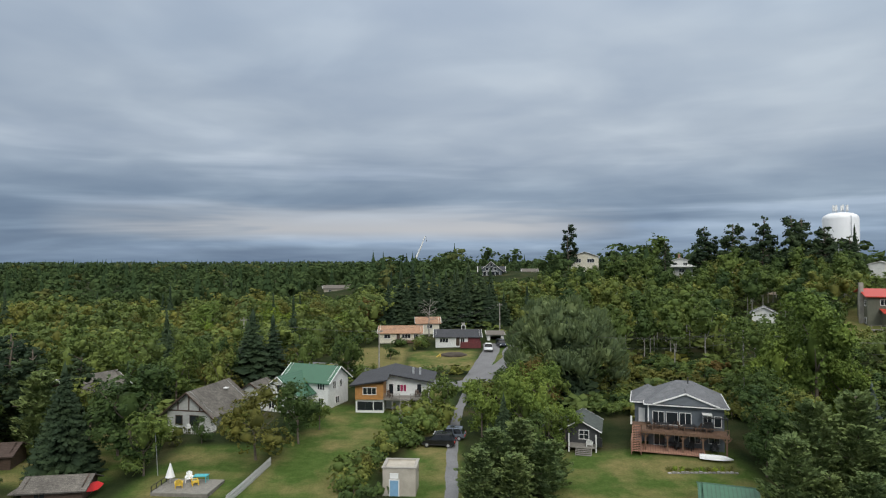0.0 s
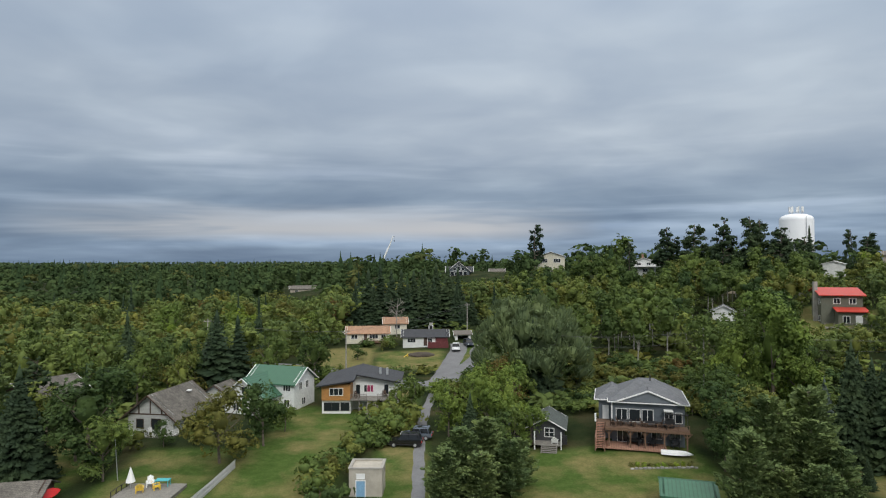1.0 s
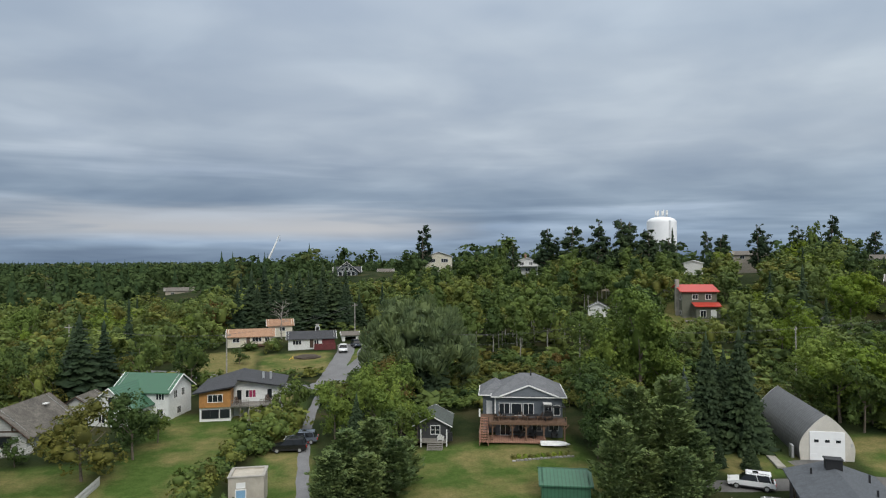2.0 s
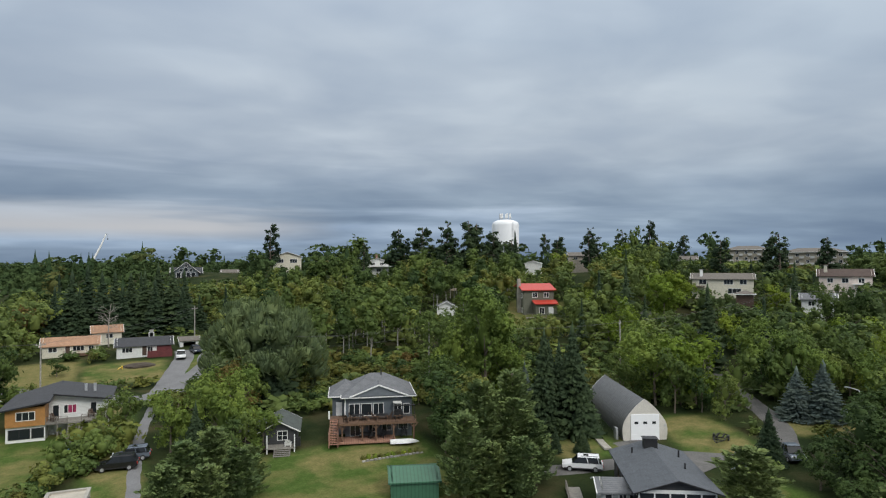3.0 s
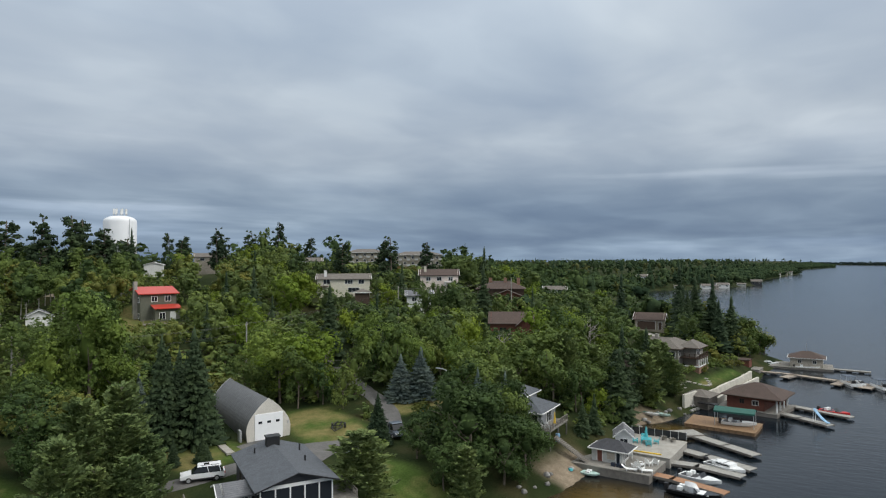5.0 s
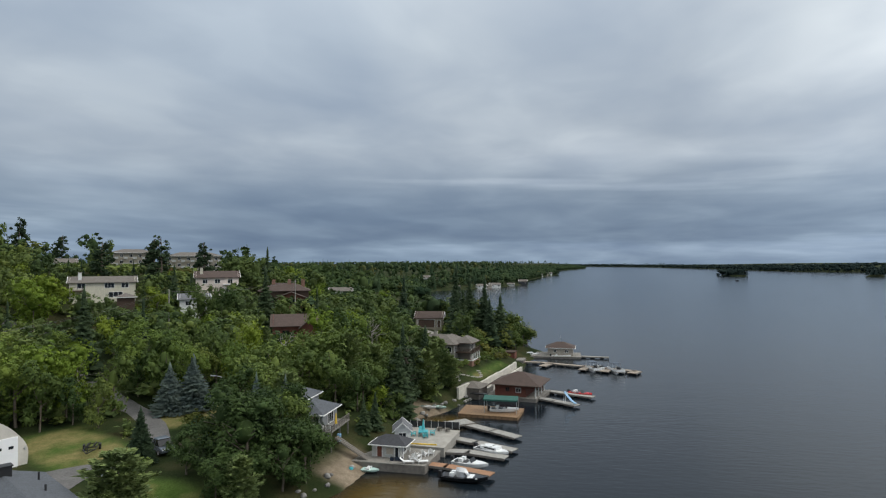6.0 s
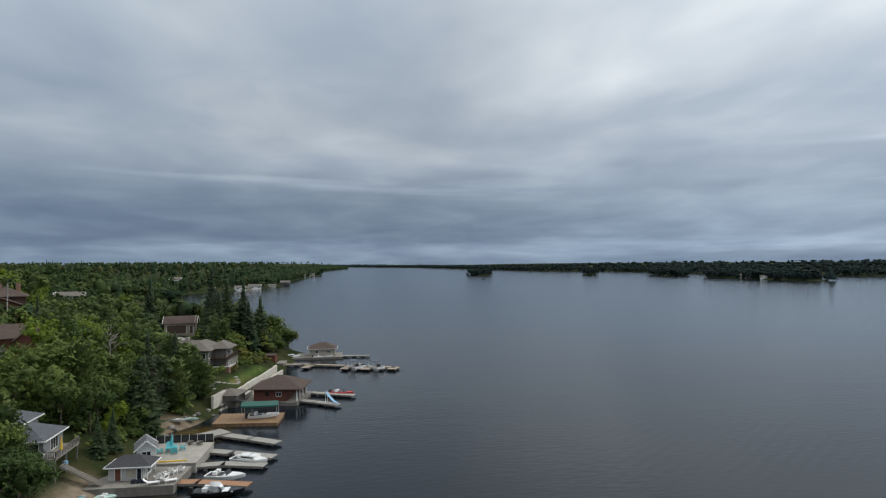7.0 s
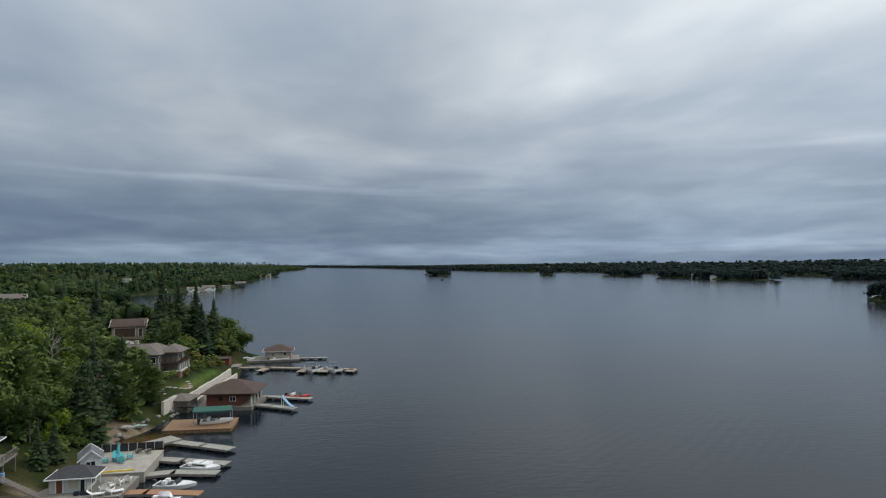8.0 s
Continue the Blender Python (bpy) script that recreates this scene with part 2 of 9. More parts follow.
SHINGLE_MOSS = material("grey_green_shingles", (0.085, 0.10, 0.092), 0.9, vary=0.25, grain=0.25, fine=9, lines=("y", 0.28), bump=0.4)
SHINGLE_SLATE = material("slate_grey_shingles", (0.10, 0.11, 0.125), 0.9, vary=0.2, grain=0.25, fine=9, lines=("y", 0.28), bump=0.4)
DOOR_WHITE = material("bright_white_door", (0.88, 0.89, 0.90), 0.4, vary=0.04, grain=0.02, bump=0.03)
WIRE_GREY = material("grey_cable", (0.12, 0.12, 0.12), 0.6, vary=0.05, bump=0)
SHINGLE_BROWN = material("brown_shingles", (0.085, 0.058, 0.047), 0.9, vary=0.2, scale=1.0, grain=0.25, fine=9, lines=("y", 0.28), bump=0.4)
SHINGLE_TAN = material("faded_orange_shingles", (0.40, 0.235, 0.145), 0.9, vary=0.2, scale=1.0, grain=0.2, fine=9, lines=("y", 0.28), bump=0.4)
SHINGLE_TAUPE = material("taupe_shingles", (0.165, 0.148, 0.128), 0.9, vary=0.2, grain=0.25, fine=9, lines=("y", 0.28), bump=0.4)
GREEN_METAL = material("green_metal_roofing", (0.05, 0.145, 0.085), 0.5, vary=0.15, grain=0.05, lines=("x", 0.4))
RED_METAL = material("red_metal_roofing", (0.52, 0.05, 0.03), 0.4, vary=0.1, grain=0.05, lines=("x", 0.4))
GREY_METAL = material("corrugated_grey_steel", (0.17, 0.172, 0.175), 0.5, 0.15, vary=0.2, grain=0.08, lines=("y", 0.6), bump=0.6)
TANK_PAINT = material("white_tank_paint", (0.82, 0.83, 0.84), 0.45, vary=0.06, scale=0.2, grain=0.03)
CONCRETE = material("pale_concrete", (0.37, 0.35, 0.31), 0.9, vary=0.22, scale=0.9, grain=0.12)
CONCRETE_WARM = material("tan_concrete_block", (0.47, 0.43, 0.36), 0.9, vary=0.22, scale=0.8, grain=0.1)
STONE = material("lichen_grey_rock", (0.30, 0.29, 0.27), 0.95, vary=0.4, scale=1.2, fine=8, bump=0.8, each=0.25)
ASPHALT = material("worn_asphalt", (0.185, 0.185, 0.19), 0.9, vary=0.22, scale=0.25, grain=0.15, fine=6)
GRAVEL = material("grey_gravel", (0.135, 0.13, 0.125), 0.95, vary=0.3, scale=0.3, grain=0.2, fine=5)
GRAVEL_TAN = material("tan_gravel", (0.34, 0.28, 0.21), 0.95, vary=0.3, scale=0.3, grain=0.2, fine=5)
SOIL = material("dark_soil", (0.07, 0.055, 0.042), 0.95, vary=0.3)
BLACK = material("black_plastic", (0.02, 0.02, 0.022), 0.5, bump=0)
TYRE = material("tyre_rubber", (0.022, 0.022, 0.022), 0.9, bump=0)
STEEL = material("galvanised_steel", (0.55, 0.56, 0.57), 0.4, 0.6, vary=0.1)
CAR_WHITE = material("white_car_paint", (0.80, 0.81, 0.82), 0.25, vary=0.03, grain=0.02, bump=0)
CAR_NAVY = material("navy_car_paint", (0.02, 0.03, 0.05), 0.2, vary=0.03, grain=0.02, bump=0)
CAR_BLACK = material("black_car_paint", (0.012, 0.013, 0.015), 0.2, vary=0.03, grain=0.02, bump=0)
CAR_SILVER = material("blue_grey_car_paint", (0.16, 0.19, 0.23), 0.25, 0.3, vary=0.03, grain=0.02, bump=0)
RED_PAINT = material("bright_red_paint", (0.62, 0.02, 0.02), 0.4, vary=0.1)
YELLOW = material("yellow_paint", (0.75, 0.50, 0.05), 0.5, vary=0.1)
TEAL = material("turquoise_plastic", (0.07, 0.42, 0.47), 0.5, vary=0.1)
BLUE = material("light_blue_paint", (0.22, 0.40, 0.58), 0.55, vary=0.1)
BLUE_TARP = material("blue_tarp", (0.04, 0.14, 0.42), 0.5, vary=0.2)
MINT = material("mint_fibreglass", (0.48, 0.66, 0.60), 0.35, vary=0.08)
GEL_WHITE = material("white_gelcoat", (0.80, 0.81, 0.80), 0.25, vary=0.06)
GREEN_CANVAS = material("green_canvas", (0.02, 0.105, 0.082), 0.7, vary=0.15)
CURTAIN = material("magenta_curtain", (0.35, 0.03, 0.10), 0.8)


def glass(name, tint):
    m = bpy.data.materials.new(name)
    m.use_nodes = True
    p = m.node_tree.nodes["Principled BSDF"]
    p.inputs["Base Color"].default_value, p.inputs["Roughness"].default_value = (*tint, 1), 0.12
    p.inputs["IOR"].default_value = 1.5
    return m


PANE = glass("dark_window_glass", (0.018, 0.022, 0.027))
PANE_CAR = glass("car_glass", (0.01, 0.012, 0.014))

# ---- lie of the land: shoreline, height ----
SHORE = [(-5200, 60), (-300, 45), (-40, 55), (0, 54), (35, 50), (55, 40), (68, 31), (78, 27), (88, 26), (95, 23), (103, 21),
         (110, 23), (116, 26), (121, 22), (134, 18), (150, 14), (170, 10), (185, 9), (209, 5), (216, 12), (235, 35), (300, 60),
         (440, 85), (560, 130), (640, 128), (690, 92), (728, 76), (830, 48), (871, 42), (900, 60), (1400, 25), (1509, 2), (1900, 60), (3050, -120), (3600, 60),
         (5200, 200), (5200, 5200), (-5200, 5200)]
OPPOSITE = [(4980, 60), (4250, -230), (3600, -500), (1950, -670), (1750, -840), (1250, -930), (960, -1010), (800, -850), (660, -1000),
            (300, -1300), (-600, -1700), (-600, -5200), (5200, -5200)]
ISLANDS = [(1385, -355, 42, 26), (1330, -596, 26, 16), (1190, -712, 62, 24), (925, -716, 150, 34), (362, -431, 17, 9)]


def inland(px, py, ring):
    """Signed distance to a closed ring of shore points: positive on land."""
    px, py = np.asarray(px, float), np.asarray(py, float)
    best, odd = np.full(px.shape, 1e9), np.zeros(px.shape, bool)
    for (ax, ay), (bx, by) in zip(ring, ring[1:] + ring[:1]):
        ux, uy = bx - ax, by - ay
        k = np.clip(((px - ax) * ux + (py - ay) * uy) / (ux * ux + uy * uy), 0, 1)
        best = np.minimum(best, np.hypot(px - ax - k * ux, py - ay - k * uy))
        cross = (ay > py) != (by > py)
        if uy != 0:
            odd ^= cross & (px < ax + (py - ay) / uy * ux)
    return np.where(odd, best, -best)


def height(px, py):
    px, py = np.asarray(px, float), np.asarray(py, float)
    r = np.hypot(px, py)
    s = inland(px, py, SHORE)
    z = 4.0 + 0.035 * np.clip(r - 75, 0, 330) + 0.004 * np.clip(r - 405, 0, 2500)
    along = np.clip(((px - 20) * 145 + (py - 310) * -129) / (145 ** 2 + 129 ** 2), 0, 1)
    ridge = np.hypot(px - 20 - 145 * along, py - 310 + 129 * along)
    z = z + 13.5 * np.exp(-(ridge / 70) ** 2) + 10 * np.exp(-((px - 190) ** 2 + (py - 120) ** 2) / 60 ** 2)
    z = z + 0.5 * np.sin(px * 0.051 + 1.3) * np.sin(py * 0.043) * np.clip((r - 110) / 60, 0, 1)
    z = z + 0.9 * np.exp(-((px - 33) ** 2 + (py - 87) ** 2) / 13 ** 2)
    z = np.where(s > 0, np.minimum(z, 0.15 + np.where(px > 260, 0.17, 0.42) * s), np.maximum(-3, 0.25 * s))
    o = inland(px, py, OPPOSITE)
    z = np.where(o > 0, np.minimum(6.5 + 2.5 * np.sin(px * 0.004) * np.sin(py * 0.005) + 0.013 * np.clip(o - 60, 0, 1100), 0.4 + 0.12 * o), z)
    for ix, iy, ra, rb in ISLANDS:
        e = 1 - np.hypot((px - ix) / ra, (py - iy) / rb)
        z = np.where(e > 0, np.maximum(z, 5 * np.sqrt(np.clip(e, 0, 1))), z)
    return z

# ---- helpers for meshes ----
def mesh_of(name, verts, faces, mat, smooth=False):
    me = bpy.data.meshes.new(name)
    me.from_pydata([tuple(v) for v in verts], [], [tuple(f) for f in faces])
    me.materials.append(mat)
    if smooth:
        me.polygons.foreach_set("use_smooth", [True] * len(me.polygons))
    me.update()
    return me


def ground_at(px, py):
    return float(height(np.array([px]), np.array([py]))[0])


# ---- ground: one sheet to the horizon ----
# lawns: centre, half sizes, turn in degrees, dryness
LAWNS = [(-15, 86, 7.0, 22, -6, 0.3), (-30, 78, 6, 9, 0, 0.35), (-1.5, 92, 3.2, 30, 2, 0.45), (24, 70, 13, 13, 0, 0.35), (0, 148, 8, 10, 0, 0.5),
         (-17, 150, 8, 14, 0, 0.9), (73.5, 62.5, 5, 9.5, -25, 0.55), (93, 56, 8, 4, -20, 0.75), (62, 42, 5, 6, 0, 0.3),
         (56, 68, 5, 5, 0, 0.5), (-48, 82, 8, 10, 0, 0.4), (100, 150, 16, 9, 30, 0.6), (14, 150, 2.0, 16, -12, 0.3), (160, 17, 12, 1.0, -12, 0.4)]
around = np.concatenate([np.radians(np.arange(-42, 146, 0.45)), np.radians(np.arange(146, 318, 4.0))])
rings = np.concatenate([np.array([0.0, 12, 24, 34]), np.geomspace(40, 260, 190), np.geomspace(265, 4990, 130)])
A, R = np.meshgrid(around, rings)
GX, GY = R * np.sin(A), R * np.cos(A)
GZ = height(GX, GY)
nr, na = GX.shape
gv = np.stack([GX, GY, GZ], -1).reshape(-1, 3)
gf = []
for i in range(nr - 1):
    for j in range(na):
        k = (j + 1) % na
        gf.append((i * na + j, i * na + k, (i + 1) * na + k, (i + 1) * na + j))


def soft(v, a, b):
    return np.clip((v - a) / (b - a), 0, 1)


lawn, dry = np.zeros(len(gv)), np.zeros(len(gv))
for cx, cy, hx, hy, deg, d in LAWNS:
    c, s = math.cos(radians(deg)), math.sin(radians(deg))
    u, v = (gv[:, 0] - cx) * c + (gv[:, 1] - cy) * s, -(gv[:, 0] - cx) * s + (gv[:, 1] - cy) * c
    w = soft(hx - np.abs(u), -1.2, 0.8) * soft(hy - np.abs(v), -1.2, 0.8)
    lawn, dry = np.maximum(lawn, w), np.where(w > 0.02, np.maximum(dry, w * d), dry)
shore_gap = np.abs(inland(gv[:, 0], gv[:, 1], SHORE))
sand = soft(5.5 - shore_gap, 0, 2.5) * np.maximum(soft(6.5 - np.abs(gv[:, 0] - 85), 0, 2), soft(9 - np.abs(gv[:, 0] - 116), 0, 3))
ground = new("ground", mesh_of("ground", gv, gf, bpy.data.materials.new("ground_cover"), True))
for key, values in (("lawn", lawn), ("dry", dry), ("sand", sand)):
    at = ground.data.attributes.new(key, "FLOAT", "POINT")
    at.data.foreach_set("value", values.astype(np.float32))
tagged(ground, "lawns, scrubby forest floor and sandy shore", "ground", kind="structure")


def ground_cover(m):
    m.use_nodes = True
    t = m.node_tree
    p = t.nodes["Principled BSDF"]
    p.inputs["Specular IOR Level"].default_value = 0.05
    p.inputs["Roughness"].default_value = 0.95
    co = t.nodes.new("ShaderNodeTexCoord").outputs["Object"]

    def grain(s, d):
        n = t.nodes.new("ShaderNodeTexNoise")
        n.inputs["Scale"].default_value, n.inputs["Detail"].default_value = s, d
        t.links.new(co, n.inputs["Vector"])
        return n.outputs["Fac"]

    def ramp(fac, stops):
        n = t.nodes.new("ShaderNodeValToRGB")
        while len(n.color_ramp.elements) < len(stops):
            n.color_ramp.elements.new(0.5)
        for e, (q, c) in zip(n.color_ramp.elements, stops):
            e.position, e.color = q, (*c, 1)
        t.links.new(fac, n.inputs[0])
        return n.outputs[0]

    def mix(fac, a, b, kind="MIX"):
        n = t.nodes.new("ShaderNodeMix")
        n.data_type, n.blend_type = "RGBA", kind
        for k, v in ((0, fac), (6, a), (7, b)):
            if isinstance(v, (int, float)):
                n.inputs[k].default_value = v
            else:
                t.links.new(v, n.inputs[k])
        return n.outputs[2]

    def attr(key):
        n = t.nodes.new("ShaderNodeAttribute")
        n.attribute_name = key
        return n.outputs["Fac"]

    def calc(op, a, b):
        n = t.nodes.new("ShaderNodeMath")
        n.operation, n.use_clamp = op, True
        for k, v in ((0, a), (1, b)):
            if isinstance(v, (int, float)):
                n.inputs[k].default_value = v
            else:
                t.links.new(v, n.inputs[k])
        return n.outputs[0]

    floor = ramp(grain(0.16, 6), [(0.32, (0.016, 0.026, 0.010)), (0.5, (0.028, 0.038, 0.014)), (0.68, (0.055, 0.052, 0.024))])
    green = ramp(grain(1.1, 5), [(0.3, (0.046, 0.082, 0.017)), (0.7, (0.074, 0.112, 0.028))])
    straw = ramp(grain(0.9, 5), [(0.3, (0.13, 0.125, 0.045)), (0.7, (0.19, 0.165, 0.07))])
    patch = ramp(calc("ADD", calc("SUBTRACT", grain(0.2, 5), 0.28), calc("MULTIPLY", attr("dry"), 0.42)), [(0.28, (0, 0, 0)), (0.52, (1, 1, 1))])
    col = mix(attr("lawn"), floor, mix(patch, green, straw))
    col = mix(attr("sand"), col, ramp(grain(0.8, 5), [(0.3, (0.17, 0.135, 0.095)), (0.7, (0.27, 0.22, 0.16))]))
    col = mix(1.0, col, ramp(grain(5.0, 4), [(0.3, (0.8, 0.8, 0.8)), (0.7, (1.2, 1.2, 1.2))]), "MULTIPLY")
    t.links.new(col, p.inputs["Base Color"])
    b = t.nodes.new("ShaderNodeBump")
    b.inputs["Strength"].default_value, b.inputs["Distance"].default_value = 0.6, 0.12
    t.links.new(grain(4.0, 5), b.inputs["Height"])
    t.links.new(b.outputs[0], p.inputs["Normal"])


ground_cover(ground.data.materials[0])


# ---- the lake ----
def lake_water():
    m = bpy.data.materials.new("lake_water")
    m.use_nodes = True
    t = m.node_tree
    p = t.nodes["Principled BSDF"]
    p.inputs["Roughness"].default_value, p.inputs["IOR"].default_value = 0.11, 1.33
    co = t.nodes.new("ShaderNodeTexCoord").outputs["Object"]
    near = None
    for spot, wide in (((77.0, 20.5, 0.0), 10.0), ((114.5, 20.0, 0.0), 7.0)):
        far_off = t.nodes.new("ShaderNodeVectorMath")
        far_off.operation = "DISTANCE"
        t.links.new(co, far_off.inputs[0])
        far_off.inputs[1].default_value = spot
        fall = t.nodes.new("ShaderNodeMapRange")
        for k, v in enumerate((wide * 0.35, wide, 1.0, 0.0), 1):
            fall.inputs[k].default_value = v
        t.links.new(far_off.outputs["Value"], fall.inputs[0])
        if near is None:
            near = fall.outputs[0]
        else:
            most = t.nodes.new("ShaderNodeMath")
            most.operation = "MAXIMUM"
            t.links.new(near, most.inputs[0])
            t.links.new(fall.outputs[0], most.inputs[1])
            near = most.outputs[0]
    bed = t.nodes.new("ShaderNodeMix")
    bed.data_type = "RGBA"
    bed.inputs[6].default_value, bed.inputs[7].default_value = (0.007, 0.011, 0.015, 1), (0.085, 0.058, 0.018, 1)
    t.links.new(near, bed.inputs[0])
    t.links.new(bed.outputs[2], p.inputs["Base Color"])
    p.inputs["Specular IOR Level"].default_value = 0.29

    def ripple(s, stretch, turn, detail):
        mp = t.nodes.new("ShaderNodeMapping")
        mp.inputs["Rotation"].default_value = (0, 0, radians(turn))
        mp.inputs["Scale"].default_value = (s, s * stretch, s)
        t.links.new(co, mp.inputs[0])
        n = t.nodes.new("ShaderNodeTexNoise")
        n.inputs["Scale"].default_value, n.inputs["Detail"].default_value = 1.0, detail
        t.links.new(mp.outputs[0], n.inputs["Vector"])
        return n.outputs["Fac"]

    add = t.nodes.new("ShaderNodeMath")
    add.operation = "ADD"
    t.links.new(ripple(1.1, 0.35, 30, 4), add.inputs[0])
    t.links.new(ripple(0.12, 0.3, 55, 3), add.inputs[1])
    # an old wake spreading over the calm water
    mp = t.nodes.new("ShaderNodeMapping")
    mp.inputs["Rotation"].default_value = (0, 0, radians(-38))
    t.links.new(co, mp.inputs[0])
    wave = t.nodes.new("ShaderNodeTexWave")
    wave.inputs["Scale"].default_value, wave.inputs["Distortion"].default_value, wave.inputs["Detail Scale"].default_value = 0.14, 2.2, 0.35
    t.links.new(mp.outputs[0], wave.inputs["Vector"])
    gap = t.nodes.new("ShaderNodeVectorMath")
    gap.operation = "DISTANCE"
    t.links.new(co, gap.inputs[0])
    gap.inputs[1].default_value = (86, -68, 0)
    fade = t.nodes.new("ShaderNodeMapRange")
    for k, v in enumerate((8.0, 34.0, 0.55, 0.0), 1):
        fade.inputs[k].default_value = v
    t.links.new(gap.outputs["Value"], fade.inputs[0])
    rise = t.nodes.new("ShaderNodeMath")
    rise.operation = "MULTIPLY_ADD"
    t.links.new(wave.outputs["Fac"], rise.inputs[0])
    t.links.new(fade.outputs[0], rise.inputs[1])
    t.links.new(add.outputs[0], rise.inputs[2])
    b = t.nodes.new("ShaderNodeBump")
    b.inputs["Strength"].default_value, b.inputs["Distance"].default_value = 0.5, 0.12
    t.links.new(rise.outputs[0], b.inputs["Height"])
    t.links.new(b.outputs[0], p.inputs["Normal"])
    return m


water = new("water", mesh_of("water", [(-4990, -4990, 0), (4990, -4990, 0), (4990, 4990, 0), (-4990, 4990, 0)], [(0, 1, 2, 3)], lake_water()))
tagged(water, "calm grey lake with fine ripples", "lake", kind="structure")


# ---- roads ----
def smooth_line(points, step=2.0):
    """Points of a Catmull-Rom curve through the given ones."""
    p = [np.array(q, float) for q in points]
    p = [2 * p[0] - p[1]] + p + [2 * p[-1] - p[-2]]
    out = []
    for a, b, c, d in zip(p, p[1:], p[2:], p[3:]):
        n = max(2, int(np.hypot(*(c - b)) / step))
        for k in range(n):
            t = k / n
            out.append(0.5 * (2 * b + (c - a) * t + (2 * a - 5 * b + 4 * c - d) * t * t + (3 * b - a - 3 * c + d) * t ** 3))
    return out + [p[-2]]


ROAD_LINES = []


def road(name, points, width, mat, label, lift=0.07):
    line = smooth_line(points)
    ROAD_LINES.extend((q[0], q[1], width / 2) for q in line)
    verts, faces, n = [], [], 5
    for i, q in enumerate(line):
        d = line[min(i + 1, len(line) - 1)] - line[max(i - 1, 0)]
        side = np.array([d[1], -d[0]]) / max(np.hypot(*d), 1e-6)
        for k in range(n):
            e = q + side * (k / (n - 1) - 0.5) * (width + 0.25 * math.sin(i * 1.7 + k))
            verts.append((e[0], e[1], ground_at(*e) + (lift if 0 < k < n - 1 else -0.05)))
    for i in range(len(line) - 1):
        for k in range(n - 1):
            a = i * n + k
            faces.append((a, a + 1, a + n + 1, a + n))
    ob = new(name, mesh_of(name, verts, faces, mat, True))
    return tagged(ob, label, "road", kind="structure")


road("road_street", [(-70, 165), (-45, 150), (-24, 141), (-10, 132), (0, 124), (6, 126), (11, 135), (16.5, 148), (19, 160), (34, 180), (60, 196)], 6.6, ASPHALT, "narrow worn asphalt street between houses")
road("road_driveway", [(6, 127), (9, 142), (12.2, 158), (12.5, 165)], 5.4, ASPHALT, "pale asphalt driveway up to a bungalow")
road("road_lane", [(4.6, 119), (2.6, 105), (1.6, 94), (1.1, 82), (0.9, 70), (0.6, 58)], 1.9, ASPHALT, "narrow grey lane down to the lake")
road("road_yard", [(43, 64), (50, 61.5), (58, 60), (64, 59), (70, 54), (77, 53), (87, 61), (97, 76), (105, 88), (120, 101), (125, 117), (126, 135)], 4.2, GRAVEL, "grey gravel lane past the arched workshop")
road("road_apron", [(63, 66), (62, 60), (63, 53)], 7.0, GRAVEL, "grey gravel apron before the workshop")
road("road_track", [(112, 196), (106, 194), (101, 191)], 5.0, GRAVEL_TAN, "pale gravel parking spot on the hill")
road("road_hill", [(140, 205), (150, 212), (165, 214)], 5.0, GRAVEL_TAN, "pale hillside drive below the water tank")

# ---- trees ----
tree_rng = np.random.default_rng(7)


def tri_mesh(name, verts, tris, mat, tint=None, quads=False):
    me = bpy.data.meshes.new(name)
    verts, tris = np.asarray(verts, np.float32), np.asarray(tris, np.int32)
    n = tris.shape[1]
    me.vertices.add(len(verts))
    me.vertices.foreach_set("co", verts.ravel())
    me.loops.add(tris.size)
    me.loops.foreach_set("vertex_index", tris.ravel())
    me.polygons.add(len(tris))
    me.polygons.foreach_set("loop_start", np.arange(len(tris), dtype=np.int32) * n)
    me.polygons.foreach_set("loop_total", np.full(len(tris), n, np.int32))
    me.materials.append(mat)
    if tint is not None:
        me.attributes.new("tint", "FLOAT", "POINT").data.foreach_set("value", np.asarray(tint, np.float32))
    me.update(calc_edges=True)
    me.validate()
    return me


def unit(v):
    return v / np.maximum(np.linalg.norm(v, axis=-1, keepdims=True), 1e-9)


def blob(rng, centre, radii, rows=4, cols=7, rough=0.18):
    """A lumpy closed form, all triangles."""
    v = [centre + np.array([0, 0, radii[2]])]
    for i in range(1, rows):
        th = math.pi * i / rows
        for j in range(cols):
            ph = 2 * math.pi * (j + 0.5 * (i % 2)) / cols
            k = 1 + rng.uniform(-rough, rough)
            v.append(centre + np.array([math.sin(th) * math.cos(ph), math.sin(th) * math.sin(ph), math.cos(th)]) * radii * k)
    v.append(centre - np.array([0, 0, radii[2]]))
    f, last = [], len(v) - 1
    for j in range(cols):
        f.append((0, 1 + j, 1 + (j + 1) % cols))
        f.append((last, last - cols + (j + 1) % cols, last - cols + j))
    for i in range(rows - 2):
        for j in range(cols):
            a, b = 1 + i * cols + j, 1 + i * cols + (j + 1) % cols
            f += [(a, a + cols, b), (b, a + cols, b + cols)]
    return np.array(v), np.array(f)


